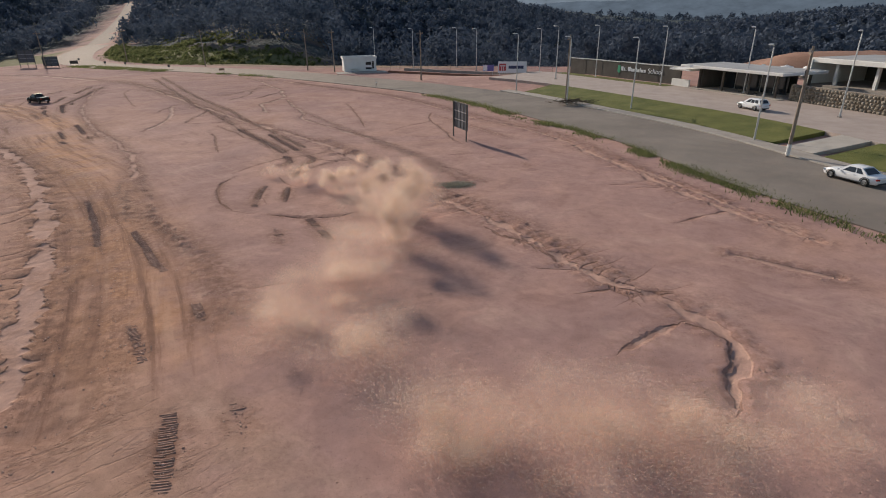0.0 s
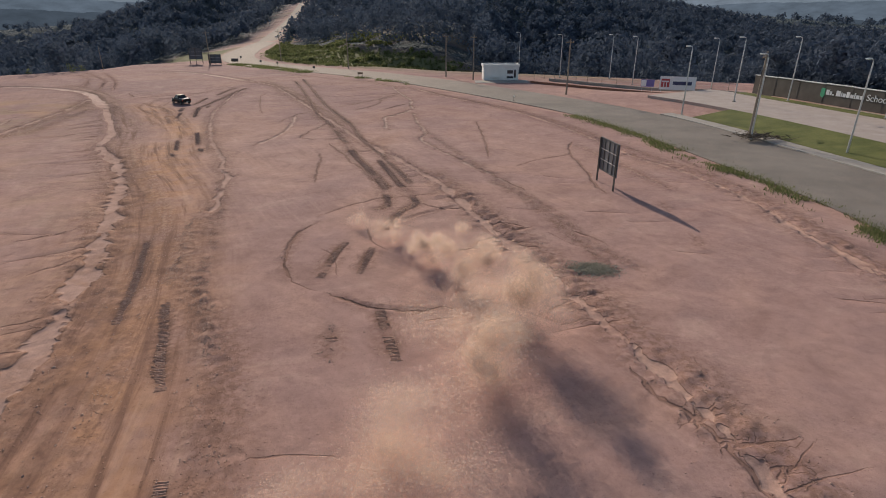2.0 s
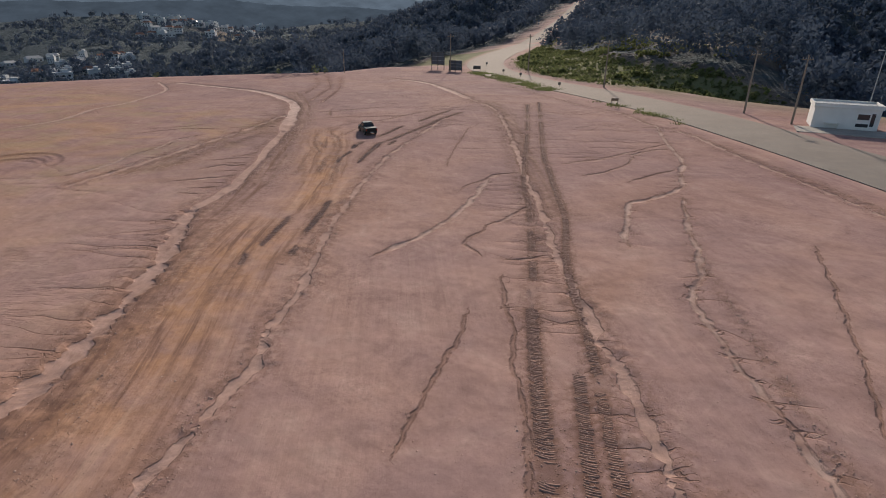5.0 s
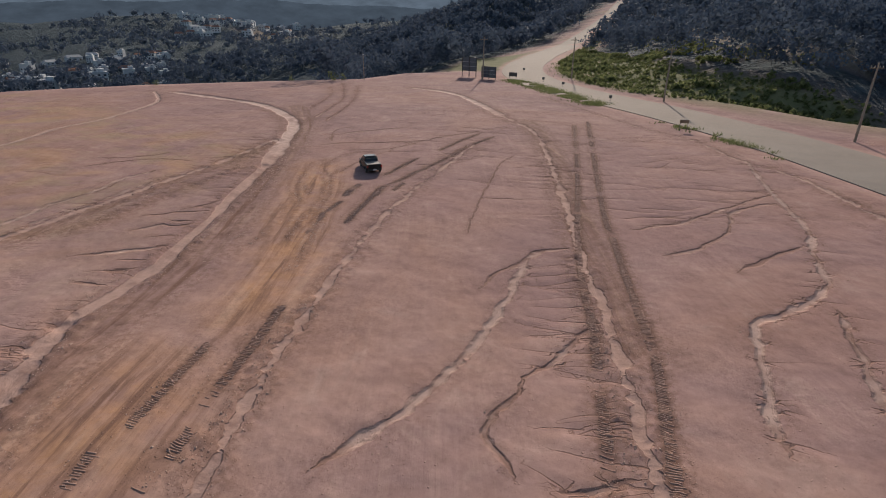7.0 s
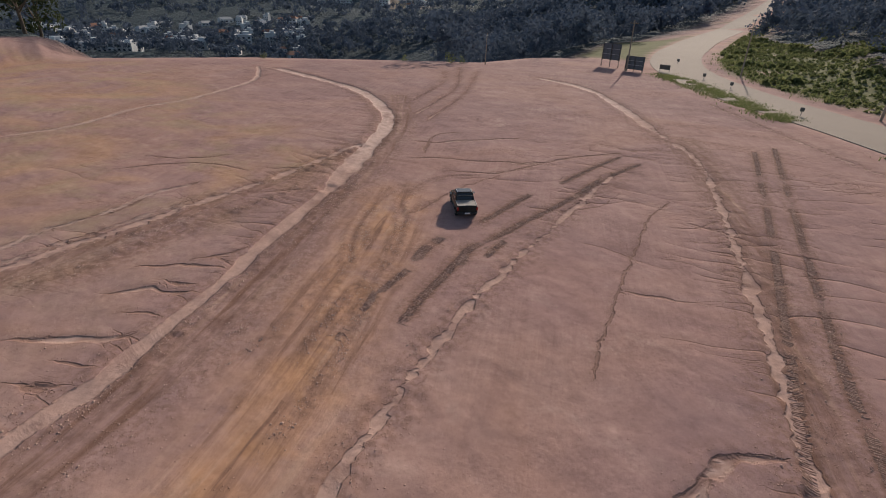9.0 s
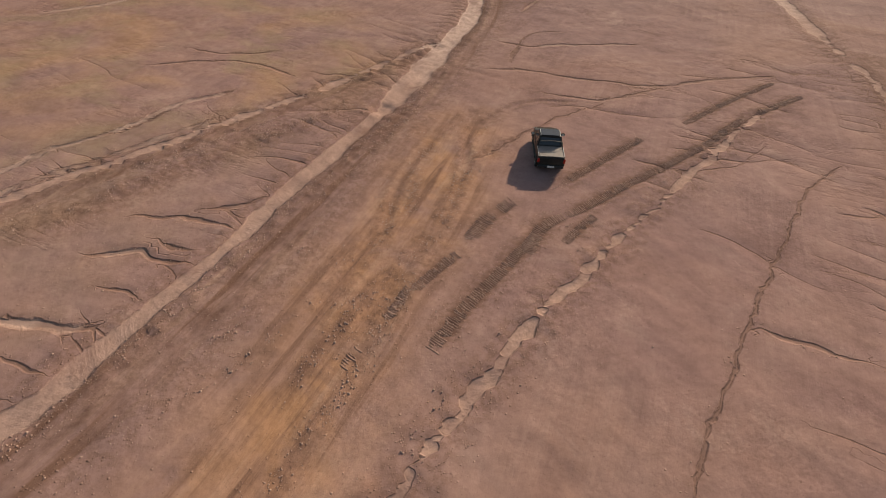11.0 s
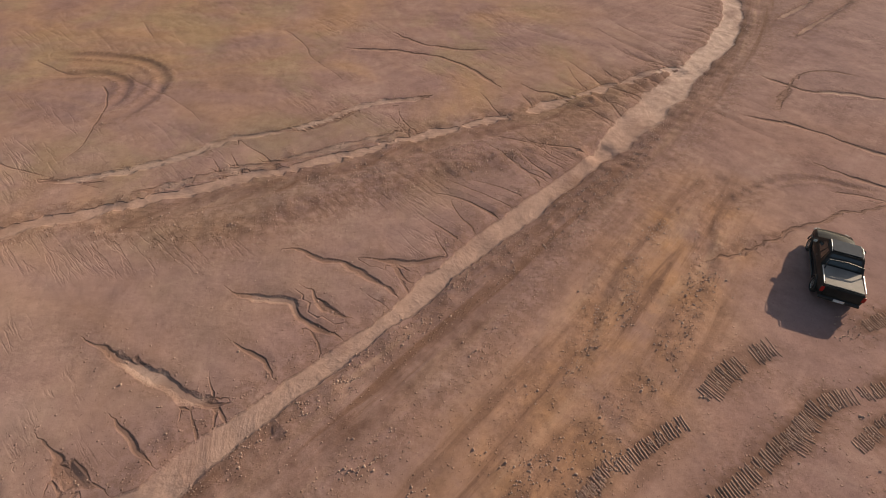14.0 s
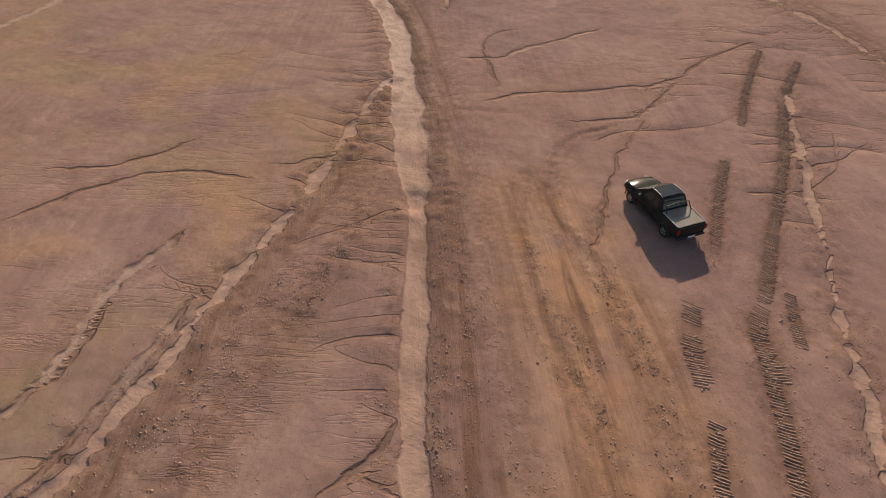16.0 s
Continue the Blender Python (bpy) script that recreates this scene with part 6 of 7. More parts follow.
def saloon(name, label, at, rz, L, W, H, hatch):
    t = thing(name, label, "car", at, rz)
    h = L / 2
    belt = 0.62 * H
    rings = [body_ring(-h, W * 0.40, 0.40, belt * 0.92, 0.0), body_ring(-h + 0.12, W * 0.46, 0.28, belt, 0.01), body_ring(-h * 0.6, W * 0.495, 0.2, belt + 0.02, 0.01), body_ring(0, W * 0.5, 0.2, belt, 0.0),
             body_ring(h * 0.42, W * 0.495, 0.2, belt - 0.02, 0.03), body_ring(h * 0.7, W * 0.48, 0.2, belt - 0.09, 0.05), body_ring(h * 0.92, W * 0.42, 0.24, belt - 0.2, 0.03), body_ring(h, W * 0.34, 0.34, belt - 0.36, 0.0)]
    part("body", Mesh().loft(rings), WHITE_PAINT, t, smooth=True)
    yr, rr = (-h + 0.15, -h + 0.55) if hatch else (-h * 0.66, -h * 0.36)
    greenhouse(t, W * 0.465, belt - 0.02, H - 0.05, yr, h * 0.48, rr, h * 0.12, WHITE_PAINT, ((0.10, 0.32), (0.35, 0.58), (0.61, 0.84)) if hatch else ((0.13, 0.36), (0.40, 0.82)), 0.78)
    r = 0.31 if hatch else 0.34
    for s in (-1, 1):
        part("head_lamp", Mesh().box(s * W * 0.36, h - 0.22, belt - 0.27, 0.34, 0.3, 0.13, -s * 28, 0.03), CLEAR_LENS, t)
        part("tail_lamp", Mesh().box(s * W * 0.40, -h + 0.06, belt - 0.16, 0.28, 0.12, 0.16, s * 15, 0.03), RED_LENS, t)
        part("mirror", Mesh().box(s * W * 0.55, h * 0.36, belt + 0.05, 0.2, 0.12, 0.13, 0, 0.03), WHITE_PAINT, t)
        part("sill", Mesh().box(s * W * 0.485, 0, 0.24, 0.06, L * 0.48, 0.08, 0, 0.02), BLACK_TRIM, t)
        for y in (-h * 0.2, h * 0.18):
            part("door_handle", Mesh().box(s * W * 0.503, y, belt - 0.1, 0.025, 0.16, 0.025), GALV, t)
        for y in (-L * 0.30, L * 0.31):
            part("wheel_arch", Mesh().tube([(s * W * 0.497, y + (r + 0.07) * math.cos(a), r + (r + 0.07) * math.sin(a)) for a in [math.pi * k / 10 for k in range(11)]], 0.03, 6), BLACK_TRIM, t)
            wheel(t, s * (W * 0.5 - 0.09), y, r, 0.2)
    part("front_bumper", Mesh().box(0, h - 0.04, 0.38, W * 0.66, 0.12, 0.16, 0, 0.04), BLACK_TRIM, t)
    part("rear_bumper", Mesh().box(0, -h + 0.02, 0.36, W * 0.7, 0.1, 0.14, 0, 0.04), BLACK_TRIM, t)
    part("number_plate", Mesh().box(0, -h - 0.012, belt * 0.72, 0.4, 0.014, 0.12), PLATE, t, "plain pale plate")
    return t


TRUCK = (-59.5, 97.0)
pickup((*TRUCK, ground_z(*TRUCK) - 0.02), 57)
saloon("white_saloon", "white low saloon car with dark glass parked on the road edge", (40.1, 28.3, 0.02), 11.4, 4.85, 1.85, 1.42, False)
saloon("white_hatchback", "white hatchback car standing on the block-paved forecourt", (52.0, 58.7, 1.06), 8, 4.35, 1.8, 1.52, True)


# ---- trees, woods, weeds ----
def leaf_cloud(r, n, lobes, size):
    """Small leaf triangles scattered over the lobes of a crown about the origin, unit height from 0 to 1."""
    tris = []
    for _ in range(n):
        cx, cy, cz, rad = lobes[r.randrange(len(lobes))]
        v = Vector((r.gauss(0, 1), r.gauss(0, 1), r.gauss(0, 1))).normalized() * rad * r.uniform(0.72, 1.05)
        p = Vector((cx, cy, cz)) + Vector((v.x, v.y, v.z * 0.85))
        out = Vector((v.x, v.y, v.z)).normalized() + 0.45 * Vector((r.gauss(0, 1), r.gauss(0, 1), r.gauss(0, 1)))
        q = out.to_track_quat("Z", "Y").to_matrix() @ Euler((0, 0, r.uniform(0, 6.28))).to_matrix()
        s = size * r.uniform(0.6, 1.3)
        tris.append([p + q @ Vector((s, 0, 0)), p + q @ Vector((-0.55 * s, 0.8 * s, 0.1 * s)), p + q @ Vector((-0.5 * s, -0.85 * s, -0.1 * s))])
    return np.array([[tuple(c) for c in t] for t in tris], np.float32)


def crown_lobes(r, slim):
    return [(r.uniform(-0.2, 0.2) * slim, r.uniform(-0.2, 0.2) * slim, r.uniform(0.35, 0.85), r.uniform(0.13, 0.24) * slim) for _ in range(8)]


rt = random.Random(21)
CROWNS = [leaf_cloud(rt, 200, crown_lobes(rt, s), 0.048) for s in (1.0, 1.25, 0.7, 1.5, 0.85)]
SMALL = [leaf_cloud(rt, 44, crown_lobes(rt, s), 0.115) for s in (1.2, 1.5, 1.0)]


def planted(crowns, xs, ys, zs, hs, seed):
    """Crowns set out over the land."""
    g = np.random.default_rng(seed)
    out = []
    pick = g.integers(0, len(crowns), len(xs))
    turn = g.uniform(0, 6.28, len(xs))
    for k in range(len(crowns)):
        sel = np.nonzero(pick == k)[0]
        if not len(sel):
            continue
        c, s = np.cos(turn[sel]), np.sin(turn[sel])
        t = crowns[k]
        px = t[None, :, :, 0] * c[:, None, None] - t[None, :, :, 1] * s[:, None, None]
        py = t[None, :, :, 0] * s[:, None, None] + t[None, :, :, 1] * c[:, None, None]
        h = hs[sel][:, None, None]
        out.append(np.stack([px * h + xs[sel][:, None, None], py * h + ys[sel][:, None, None], t[None, :, :, 2] * h + zs[sel][:, None, None]], -1).reshape(-1, 3))
    return np.concatenate(out)


def stuff(name, verts, mat, label, category):
    f = np.arange(len(verts)).reshape(-1, 3)
    return tagged(new(name, soup(name, verts, f, mat)), label, category, kind="stuff")


def layer_at(name, x, y):
    i = np.clip(np.searchsorted(GX, x), 0, len(GX) - 1)
    j = np.clip(np.searchsorted(GY, y), 0, len(GY) - 1)
    return LAYERS[name][j, i]


def scatter(n, b0, b1, r0, r1, seed):
    g = np.random.default_rng(seed)
    b = np.radians(g.uniform(b0, b1, n))
    r = np.sqrt(g.uniform(r0 * r0, r1 * r1, n))
    return -25 - np.sin(b) * r, 45 + np.cos(b) * r, g


wx_, wy_, g = scatter(10500, -56, 90, 130, 760, 31)
bearing = np.degrees(np.arctan2(-(wx_ + 25), wy_ - 45))
rr_ = np.hypot(wx_ + 25, wy_ - 45)
out_ = plateau_distance(wx_, wy_)
ok = (layer_at("wood", wx_, wy_) > 0.6) & (out_ > 10) & ~((bearing > 47) & (rr_ < 540))
ok &= ~((bearing > 50) & (g.random(len(wx_)) < 0.5))
wx_, wy_, rr_ = wx_[ok], wy_[ok], rr_[ok]
hs = g.uniform(8, 15, len(wx_))
close = rr_ < 310
wz_ = ground_at(wx_, wy_) - 0.04 * hs
stuff("woods", np.concatenate([planted(CROWNS, wx_[close], wy_[close], wz_[close], hs[close], 4), planted(SMALL, wx_[~close], wy_[~close], wz_[~close], hs[~close], 14)]), HAZED_LEAVES, "broadleaf woods covering the hillsides, leaves tinted blue-grey for haze", "woods")
fx, fy, g = scatter(1900, -58, 95, 760, 1500, 32)
hs = g.uniform(11, 22, len(fx))
stuff("distant_woods", planted(SMALL, fx, fy, ground_at(fx, fy) - 0.25 * hs, hs, 5), HAZED_LEAVES, "distant hazy woods on the far ridges", "woods")


def far_ridge(r, heights, seed, mat):
    """A hazy mountain ridge on the horizon: a curved slope up to a ragged crest."""
    b = np.linspace(-75, 110, 700)
    br = np.radians(b)
    crest = np.interp(b, [-75, -45, -20, 20, 43, 60, 73, 80, 110], heights) + 0.55 * fractal(b, b * 0 + seed, 0.10, 5) + 0.06 * fractal(b, b * 0 + seed, 2.5, 3)
    rows = []
    for k, f in enumerate((0.0, 0.35, 0.7, 1.0)):
        rk = r * (0.86 + 0.14 * f)
        z = -60 + (16 + rk * np.tan(np.radians(crest)) + 60) * f ** 0.8
        rows.append(np.stack([-25 - np.sin(br) * rk, 45 + np.cos(br) * rk, z], 1))
    n = len(b)
    i = np.arange(n - 1)
    q = np.concatenate([np.stack([k * n + i, k * n + i + 1, (k + 1) * n + i + 1, (k + 1) * n + i], 1) for k in range(3)])
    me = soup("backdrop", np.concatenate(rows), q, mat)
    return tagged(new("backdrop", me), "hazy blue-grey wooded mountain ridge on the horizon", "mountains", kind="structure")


far_ridge(1900, [0.2, -0.4, -0.4, 0.6, 0.6, 1.0, 0.4, -0.6, -0.8], 3, ridge_glow_mat("hazy_ridge", (0.046, 0.062, 0.084)))
far_ridge(2600, [1.2, 0.9, 1.0, 1.4, 1.5, 1.9, 1.0, -0.1, -0.4], 11, ridge_glow_mat("hazier_ridge", (0.085, 0.112, 0.148)))
far_ridge(3300, [2.2, 2.1, 2.1, 2.2, 2.2, 2.4, 1.6, 0.3, 0.0], 23, ridge_glow_mat("palest_ridge", (0.14, 0.175, 0.22)))
# eucalyptus stand on the ridge beyond the school
g = np.random.default_rng(8)
ex = g.uniform(62, 272, 420)
ey = 192 - (ex - 62) * 0.40 + g.uniform(-12, 26, 420)
hs = g.uniform(10, 15, 420)
stuff("eucalyptus_stand", planted(CROWNS[2:3] + CROWNS[4:5], ex, ey, ground_at(ex, ey) - 0.5, hs, 6), HAZED_LEAVES, "row of slim dark eucalyptus trees along the ridge", "trees")


def tree(x, y, h, seed, spread=1.0):
    r = random.Random(seed)
    z = ground_z(x, y)
    t = thing("tree", "full dark green broadleaf tree on the slope below the rim", "tree", (x, y, z), r.uniform(0, 360), "trees round the lot")
    tr = Mesh()
    tr.tube([(0, 0, -0.3), (0.1, 0, h * 0.2), (r.uniform(-0.3, 0.3), 0.1, h * 0.45), (r.uniform(-0.4, 0.4), 0, h * 0.75)], [h * 0.028, h * 0.022, h * 0.016, h * 0.006], 8)
    for _ in range(7):
        a, z0 = r.uniform(0, 6.28), r.uniform(0.25, 0.55) * h
        L = h * r.uniform(0.16, 0.28) * spread
        tr.tube([(0, 0, z0), (L * 0.6 * math.cos(a), L * 0.6 * math.sin(a), z0 + L * 0.5), (L * math.cos(a), L * math.sin(a), z0 + L)], [h * 0.012, h * 0.007, h * 0.003], 5)
    part("trunk", tr, BARK, t)
    lobes = [(r.gauss(0, 0.15) * spread, r.gauss(0, 0.15) * spread, r.uniform(0.28, 0.88), r.uniform(0.09, 0.17) * spread) for _ in range(14)]
    cl = leaf_cloud(r, 1500, lobes, 0.026) * h
    ob = new("crown", soup("crown", cl.reshape(-1, 3), np.arange(len(cl) * 3).reshape(-1, 3), NEAR_LEAVES))
    ob.parent = t
    return t


for k, (x, y, h, s) in enumerate(((-243, 160, 24, 1.25), (-252, 168, 26, 1.2), (-236, 170, 22, 1.1), (-258, 156, 23, 1.1), (-228, 176, 19, 1.2), (-246, 178, 23, 1.1), (-220, 166, 15, 1.2),
                                  (-176, 72, 13, 1.1), (-183, 80, 15, 1.2), (-189, 69, 14, 1.1), (-196, 84, 16, 1.2), (-181, 60, 13, 1.2), (-204, 92, 17, 1.2), (-212, 110, 18, 1.2))):
    tree(x, y, h, 60 + k, s)


def blades(n, line, off, width, h0, h1, seed, dense=None):
    """Upright weed blades along a line."""
    g = np.random.default_rng(seed)
    d = np.gradient(line, axis=0)
    nrm = np.stack([d[:, 1], -d[:, 0]], 1) / np.linalg.norm(d, axis=1)[:, None]
    i = g.integers(0, len(line), n)
    p = line[i] + nrm[i] * (off + g.normal(0, width, n))[:, None] + g.normal(0, 0.8, (n, 2))
    keep = fractal(p[:, 0], p[:, 1], 0.25, 2) > (-0.05 if dense is None else dense)
    p = p[keep]
    n = len(p)
    z = ground_at(p[:, 0], p[:, 1])
    a, h = g.uniform(0, 6.28, n), g.uniform(h0, h1, n)
    w = h * 0.16
    lean = g.normal(0, 0.35, (n, 2)) * h[:, None]
    v = np.stack([np.stack([p[:, 0] - w * np.cos(a), p[:, 1] - w * np.sin(a), z - 0.02], 1), np.stack([p[:, 0] + w * np.cos(a), p[:, 1] + w * np.sin(a), z - 0.02], 1),
                  np.stack([p[:, 0] + lean[:, 0], p[:, 1] + lean[:, 1], z + h], 1)], 1)
    return v.reshape(-1, 3)


weeds = np.concatenate([blades(9000, curve([(29.6, 27), (28.4, 36.3), (27.3, 44)], 0.5), 0.0, 0.28, 0.05, 0.24, 1, -0.1), blades(3500, curve([(25.0, 52), (21.6, 62), (18.4, 70.5), (13.4, 80.7)], 0.5), 0.1, 0.35, 0.1, 0.4, 2, 0.12),
                        blades(16000, curve([(-93, 184), (-82, 177), (-70, 167.5), (-58, 158)], 0.5), -0.4, 1.3, 0.15, 0.5, 3, -0.15), blades(2500, curve([(-42, 147), (-33, 141), (-24, 132)], 0.5), 0, 0.6, 0.15, 0.5, 4, 0.05),
                        blades(5000, curve([(-62, 176), (-80, 190), (-98, 212), (-112, 240)], 0.8), 8, 2.2, 0.2, 0.6, 5, -0.1), blades(15000, stretch(-10, 96), -(ROAD_HALF + 0.7), 0.30, 0.10, 0.36, 6, -0.22)])
stuff("verge_weeds", weeds, WEED, "ragged green weeds along the road edge", "weeds")
# bushes on the grassy flank right of the bend and at the rim
TUFTS = [leaf_cloud(rt, 16, crown_lobes(rt, 1.6), 0.3) for _ in range(3)]
bx, by, g = scatter(26000, -6, 27, 135, 400, 44)
dd, _, sd = line_distance(bx, by, road_line[::4])
sel = (dd > 11) & (dd < 60) & (sd < 0) & (by > 160) & (layer_at("grass", bx, by) > 0.3)
bx, by = bx[sel], by[sel]
hs = g.uniform(0.35, 1.1, len(bx)) * (1 + 0.9 * (fractal(bx, by, 0.08, 2) > 0.15))
stuff("bank_scrub", planted(TUFTS, bx, by, ground_at(bx, by) - 0.35 * hs, hs, 9), WEED, "low green scrub on the grassy bank beside the bend", "scrub")
bush = []
for k, (x, y, s) in enumerate(((-127, 153, 2.2), (-125.5, 155.5, 1.6), (-134, 145, 1.4), (-150, 119, 1.2))):
    bush.append(planted(CROWNS[:2], np.array([x]), np.array([y]), np.array([ground_z(x, y) - 0.3 * s]), np.array([s * 1.4]), 70 + k))
stuff("rim_bushes", np.concatenate(bush), WEED, "small bushes on the rim of the lot", "bushes")
# the grey scrub patch in the middle
g = np.random.default_rng(12)
n = 2000
px, py = 6.1 + g.normal(0, 0.7, n), 33.4 + g.normal(0, 0.5, n)
pz = ground_at(px, py)
hh, aa = g.uniform(0.03, 0.11, n) * np.exp(-((px - 6.1) ** 2 + (py - 33.4) ** 2) / 2.2), g.uniform(0, 6.28, n)
v = np.stack([np.stack([px - 0.05 * np.cos(aa), py - 0.05 * np.sin(aa), pz - 0.01], 1), np.stack([px + 0.05 * np.cos(aa), py + 0.05 * np.sin(aa), pz - 0.01], 1),
              np.stack([px + g.normal(0, 0.12, n), py + g.normal(0, 0.12, n), pz + hh + 0.04], 1)], 1).reshape(-1, 3)
stuff("scrub_patch", v, SCRUB, "low greyish-green scrub growing on the bare soil", "scrub")


# ---- houses in the valley ----
def house(name, w, d, h, roof, label):
    t = thing(name, label, "house", group="houses in the valley")
    part("wall", Mesh().box(0, 0, h / 2 - 1.0, w, d, h + 2.0), HOUSE_WALL, t)
    if roof == "flat":
        part("roof", Mesh().box(0, 0, h + 0.2, w + 0.8, d + 0.8, 0.45).box(w * 0.2, 0, h + 1.4, w * 0.4, d * 0.6, 2.2), HOUSE_WALL, t)
    else:
        part("roof", Mesh().add([(-w / 2 - 0.5, -d / 2 - 0.5, h), (w / 2 + 0.5, -d / 2 - 0.5, h), (w / 2 + 0.5, d / 2 + 0.5, h), (-w / 2 - 0.5, d / 2 + 0.5, h), (-w / 2 + 1.5, 0, h + 2.2), (w / 2 - 1.5, 0, h + 2.2)],
                                [(3, 2, 1, 0), (0, 1, 5, 4), (2, 3, 4, 5), (1, 2, 5), (3, 0, 4)]), TILE_RED if roof == "red" else ROOF_GREY, t)
    for k in range(3):
        x = -w / 2 + (k + 0.5) * w / 3
        for z in ([1.6, 4.4] if h > 5 else [1.6]):
            part("window", Mesh().box(x, -d / 2 - 0.02, z, w * 0.15, 0.12, 1.4), WINDOW_DARK, t)
    return t


protos = [house("house", 12, 9, 6.4, "flat", "white two-storey house with a flat roof on the valley side"), house("house", 10, 8, 6.0, "red", "pale two-storey house with a clay tile roof on the valley side"),
          house("house", 14, 9, 3.6, "grey", "long pale bungalow with a grey sheet roof on the valley side"), house("house", 9, 8, 8.6, "flat", "tall white town house with a flat roof on the valley side")]
rh_ = random.Random(77)
used = [False] * 4


def put_house(x, y, scale=1.0):
    k = rh_.randrange(4)
    m = pose(x, y, ground_z(x, y), 0, 0, math.degrees(math.atan2(y - 45, x + 25)) - 90 + rh_.uniform(-35, 35)) @ Matrix.Scale(scale, 4)
    if not used[k]:
        used[k] = True
        protos[k].matrix_world = m
    else:
        ob = copy_thing(protos[k], m)
        ob.scale = (scale, scale, scale)


for k in range(84):
    b, r = radians(rh_.uniform(62, 84)), rh_.uniform(560, 860)
    put_house(-25 - math.sin(b) * r, 45 + math.cos(b) * r, rh_.uniform(0.8, 1.35))
for k in range(46):
    b, r = radians(rh_.uniform(50.5, 61)), rh_.uniform(1150, 1500)
    put_house(-25 - math.sin(b) * r, 45 + math.cos(b) * r, 1.5)


# ---- clods and small stones on the broken ground ----
def rock_proto(seed):
    """The part of a clod that shows above the ground: an uneven five-sided lump."""
    r = np.random.default_rng(seed)
    a = np.arange(5) * 2 * np.pi / 5 + r.uniform(-0.35, 0.35, 5)
    low = np.stack([np.cos(a), np.sin(a), np.full(5, -0.3)], 1) * r.uniform(0.75, 1.15, (5, 1))
    b = np.arange(3) * 2 * np.pi / 3 + r.uniform(-0.3, 0.3, 3)
    top = np.stack([0.6 * np.cos(b), 0.6 * np.sin(b), r.uniform(0.3, 0.55, 3)], 1)
    f = np.array([(0, 1, 5), (1, 6, 5), (1, 2, 6), (2, 3, 6), (3, 7, 6), (3, 4, 7), (4, 0, 7), (0, 5, 7), (5, 6, 7)])
    return np.concatenate([low, top]), f


g = np.random.default_rng(15)
n = 600000
cx, cy = g.uniform(-88, 28, n), g.uniform(3, 112, n)
tuft = np.clip(fractal(cx, cy, 0.8, 2) * 2.6 + 0.55, 0.0, 1.6)
prob = layer_at("rubble", cx, cy) ** 1.8 * 0.26 * tuft ** 1.5 + 0.05 * layer_at("damp", cx, cy) * layer_at("lane", cx, cy) * tuft ** 2 + 0.0005
sel = (g.random(n) < prob) & (plateau_distance(cx, cy) < -2) & (layer_at("wash", cx, cy) < 0.5)
cx, cy = [cx[sel]], [cy[sel]]
for w, line in CHURNS + [(0.22, line) for w, line in TREADS]:
    L = float(np.hypot(*np.diff(line, axis=0).T).sum())
    k = int(L * w * 75)
    i = g.uniform(0, len(line) - 1.001, k)
    a = i.astype(int)
    spot = line[a] + (line[a + 1] - line[a]) * (i - a)[:, None] + g.normal(0, 0.62 * w, (k, 2))
    spot = spot[(fractal(spot[:, 0], spot[:, 1], 0.9, 2) > -0.12) & (layer_at("wash", spot[:, 0], spot[:, 1]) < 0.5)]
    cx.append(spot[:, 0])
    cy.append(spot[:, 1])
cx, cy = np.concatenate(cx), np.concatenate(cy)
size = np.clip(0.027 * np.exp(g.normal(0, 0.42, len(cx))), 0.014, 0.07)
vs, fs, base = [], [], 0
for k in range(4):
    s = np.arange(len(cx)) % 4 == k
    p, f = rock_proto(90 + k)
    a = g.uniform(0, 6.28, s.sum())
    rot = np.stack([np.stack([np.cos(a), -np.sin(a)], 1), np.stack([np.sin(a), np.cos(a)], 1)], 1)
    xy = np.einsum("nij,kj->nki", rot, p[:, :2])
    q = np.concatenate([xy, np.broadcast_to(p[None, :, 2:], (s.sum(), len(p), 1))], 2) * size[s][:, None, None]
    q += np.stack([cx[s], cy[s], ground_at(cx[s], cy[s]) + 0.01], 1)[:, None, :]
    vs.append(q.reshape(-1, 3))
    fs.append((f[None] + (np.arange(s.sum()) * len(p))[:, None, None] + base).reshape(-1, 3))
    base += len(p) * s.sum()
tagged(new("clods", soup("clods", np.concatenate(vs), np.concatenate(fs), PEBBLE)), "loose earth clods and small stones strewn over the ground", "clods", kind="stuff")


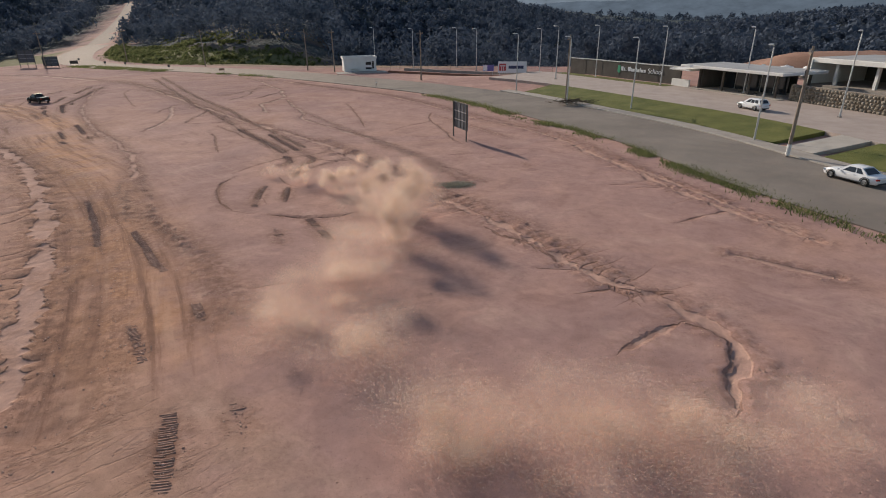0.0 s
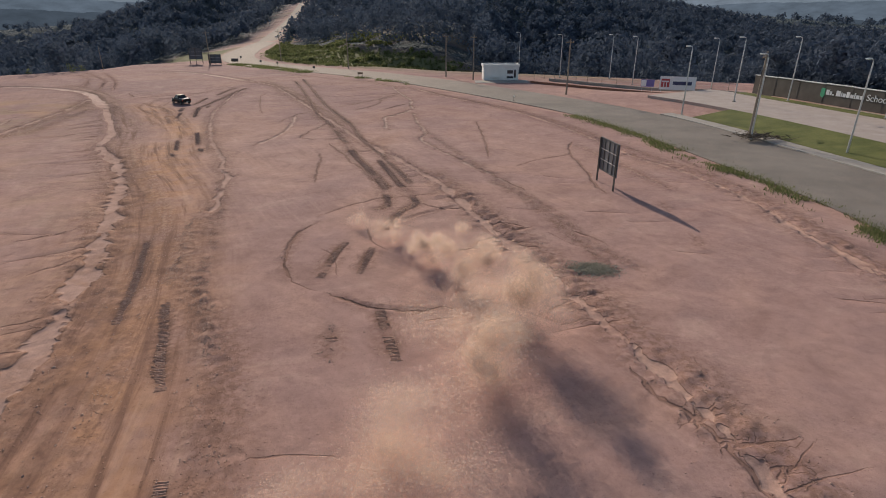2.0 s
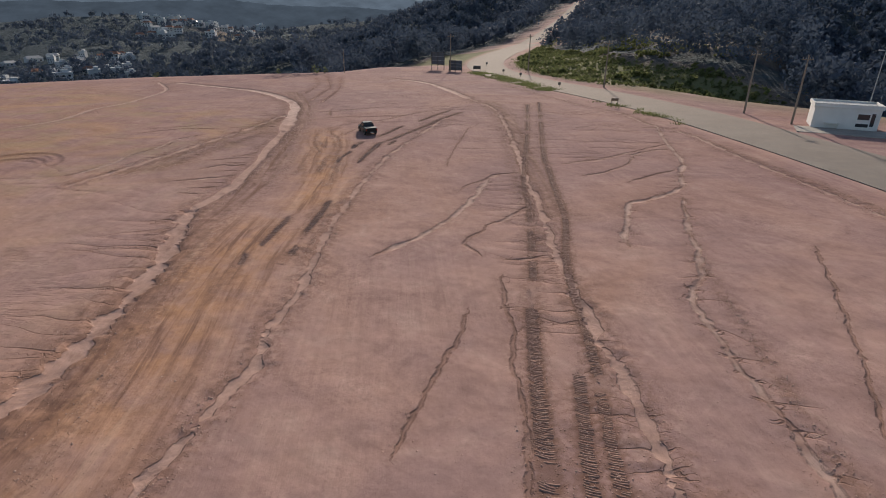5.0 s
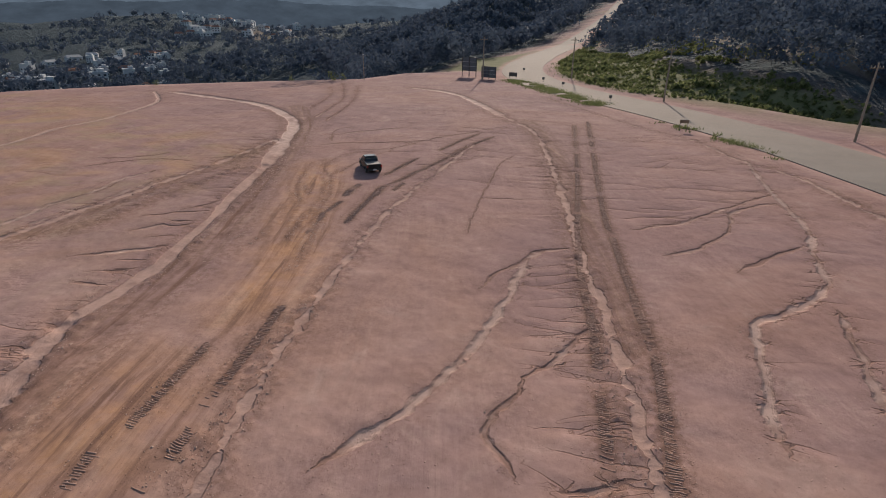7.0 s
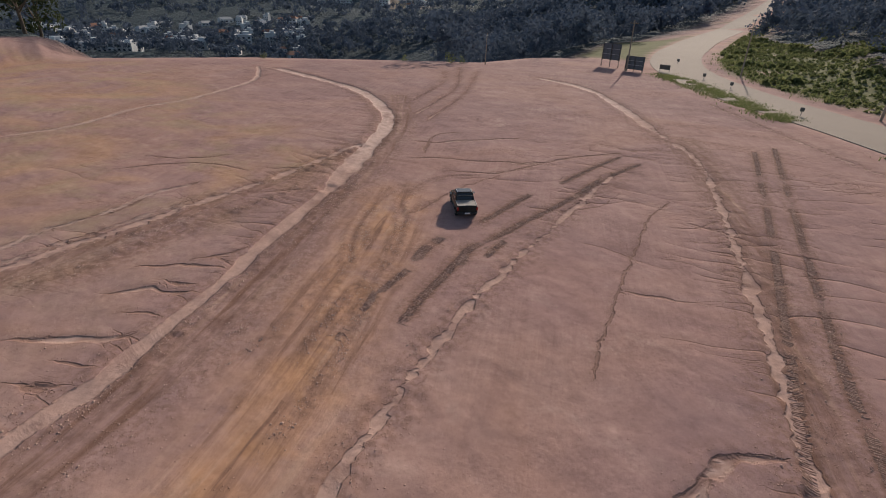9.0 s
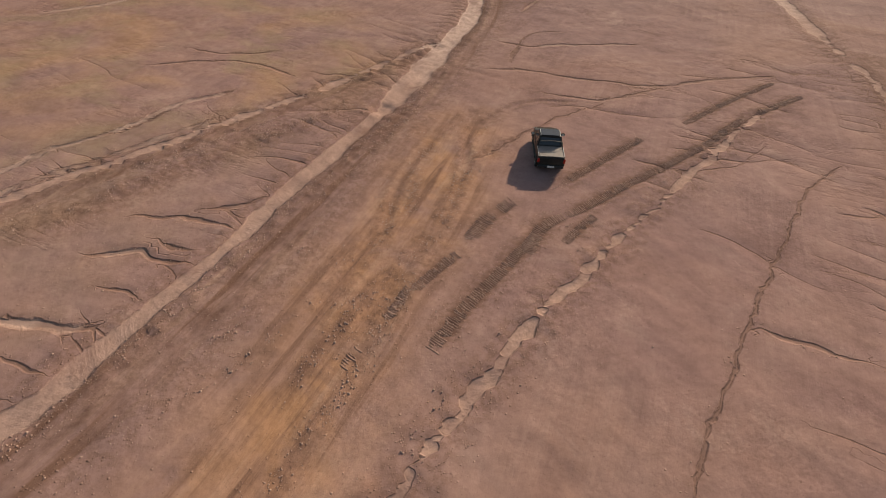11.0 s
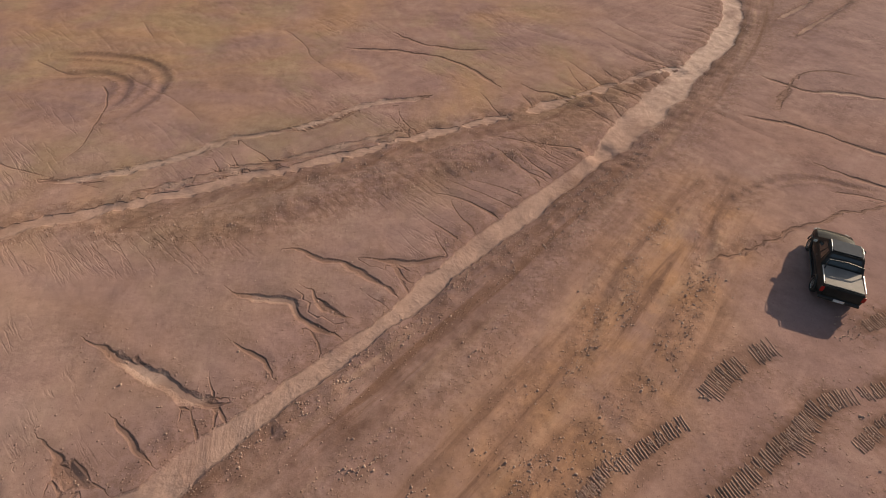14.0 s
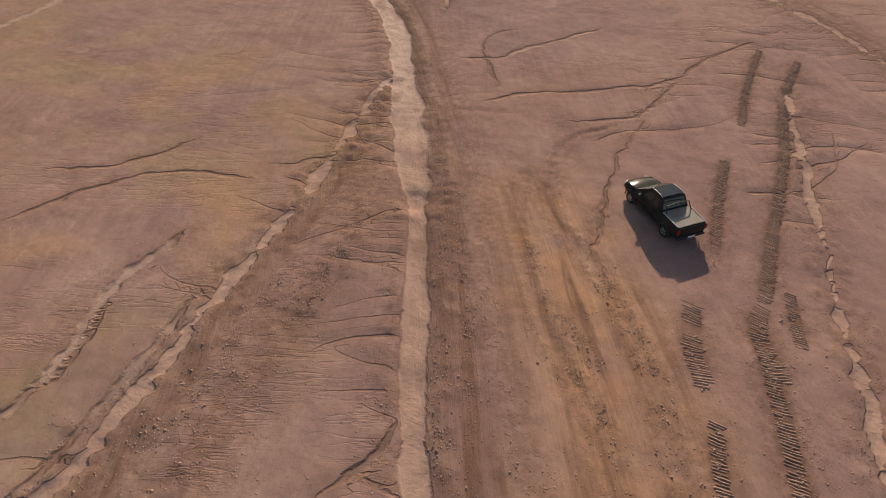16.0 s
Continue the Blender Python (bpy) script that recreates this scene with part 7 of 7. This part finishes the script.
# ---- ribs of earth that tyre lugs have left across the wheel tracks ----
def tread_ribs():
    g = np.random.default_rng(23)
    vs, fs = [], []
    for w, line in TREADS:
        step = np.hypot(*np.diff(line, axis=0).T)
        run = np.concatenate([[0], np.cumsum(step)])
        k = np.arange(0.1, run[-1], 0.125)
        k = k + g.normal(0, 0.010, len(k))
        x, y = np.interp(k, run, line[:, 0]), np.interp(k, run, line[:, 1])
        keep = fractal(x, y, 0.22, 2) + g.normal(0, 0.05, len(k)) > -0.2
        x, y, k = x[keep], y[keep], k[keep]
        tx, ty = np.interp(k + 0.3, run, line[:, 0]) - np.interp(k - 0.3, run, line[:, 0]), np.interp(k + 0.3, run, line[:, 1]) - np.interp(k - 0.3, run, line[:, 1])
        L = np.hypot(tx, ty) + 1e-9
        tx, ty = tx / L, ty / L
        skew = 0.18 + g.normal(0, 0.03, len(k))
        nx_, ny_ = -ty + skew * tx, tx + skew * ty
        for i in range(len(k)):
            lo, hi = -w * g.uniform(0.38, 0.58), w * g.uniform(0.38, 0.58)
            if g.random() < 0.22:
                lo, hi = (lo, g.uniform(-0.1, 0.15) * w) if g.random() < 0.5 else (g.uniform(-0.15, 0.1) * w, hi)
            half, high = g.uniform(0.038, 0.055), g.uniform(0.008, 0.022)
            b0 = len(vs)
            for j, u in enumerate((lo, lo * 0.35 + g.normal(0, 0.04), hi * 0.35 + g.normal(0, 0.04), hi)):
                px_, py_ = x[i] + nx_[i] * u + g.normal(0, 0.011), y[i] + ny_[i] * u + g.normal(0, 0.011)
                hw, hh = half * g.uniform(0.8, 1.15), high * g.uniform(0.6, 1.3)
                for e, z in ((-1.0, -0.02), (-0.45, hh), (0.4, hh * g.uniform(0.5, 1.0)), (1.0, -0.02)):
                    vs.append((px_ + tx[i] * hw * e, py_ + ty[i] * hw * e, z))
            for r in (0, 4, 8):
                for e in (0, 1, 2):
                    q = b0 + r + e
                    fs += [(q, q + 1, q + 5), (q, q + 5, q + 4)]
            fs += [(b0, b0 + 2, b0 + 1), (b0, b0 + 3, b0 + 2), (b0 + 12, b0 + 13, b0 + 14), (b0 + 12, b0 + 14, b0 + 15)]
    v = np.array(vs)
    v[:, 2] += ground_at(v[:, 0], v[:, 1]) + 0.005
    me = soup("tread_ribs", v, np.array(fs), RIB)
    return tagged(new("tread_ribs", me), "ribbed tyre tread prints pressed into the soil", "tyre tracks", kind="stuff")


tread_ribs()


# ---- the dust that hangs over the wheel tracks: a haze of tiny motes ----
def dust_puffs(name, puffs, seed, label, small, large):
    g = np.random.default_rng(seed)
    out = []
    for x, y, z, r, n, squash in puffs:
        lobes = g.normal(0, 0.42, (16, 3))
        lob = g.integers(0, 16, n)
        p = lobes[lob] + g.normal(0, 1, (n, 3)) * g.uniform(0.12, 0.34, 16)[lob][:, None]
        p = p * r
        p[:, 2] *= squash
        p += (x, y, z)
        p[:, 2] = np.where(p[:, 2] < 0.03, 0.03 + np.abs(p[:, 2] - 0.03) * 0.6, p[:, 2])
        out.append(p)
    p = np.concatenate(out)
    p = p[p[:, 2] < 8]
    n = len(p)
    q = g.normal(0, 1, (n, 3, 3))
    q /= np.linalg.norm(q, axis=2, keepdims=True)
    v = p[:, None, :] + q * g.uniform(small, large, (n, 1, 1))
    return stuff(name, v.reshape(-1, 3), DUST, label, "dust cloud")


dust_puffs("dust_cloud", [(-10.2, 38.8, 0.6, 0.9, 3000, 0.7), (-7.4, 36, 1.0, 1.2, 9000, 0.75), (-4.4, 33, 1.5, 1.5, 24000, 0.8), (-1.2, 29.8, 2.0, 1.9, 46000, 0.85), (1.2, 25.6, 2.2, 2.2, 60000, 0.85), (-0.1, 20.8, 2.0, 2.3, 56000, 0.8)], 3, "tan dust cloud hanging over the fresh wheel tracks", 0.034, 0.070)
dust_puffs("settling_dust", [(-2.5, 16, 1.6, 2.5, 60000, 0.7), (-5, 11.5, 1.3, 2.6, 60000, 0.6), (-2, 8.5, 1.0, 2.6, 45000, 0.5), (1.0, 2.6, 0.8, 2.8, 67000, 0.45), (5.0, 1.4, 0.9, 2.8, 67000, 0.45), (8.7, 1.0, 0.9, 2.9, 60000, 0.45), (12.2, 0.6, 0.9, 2.6, 33000, 0.45)], 4, "broad low bank of settling tan dust", 0.024, 0.052)
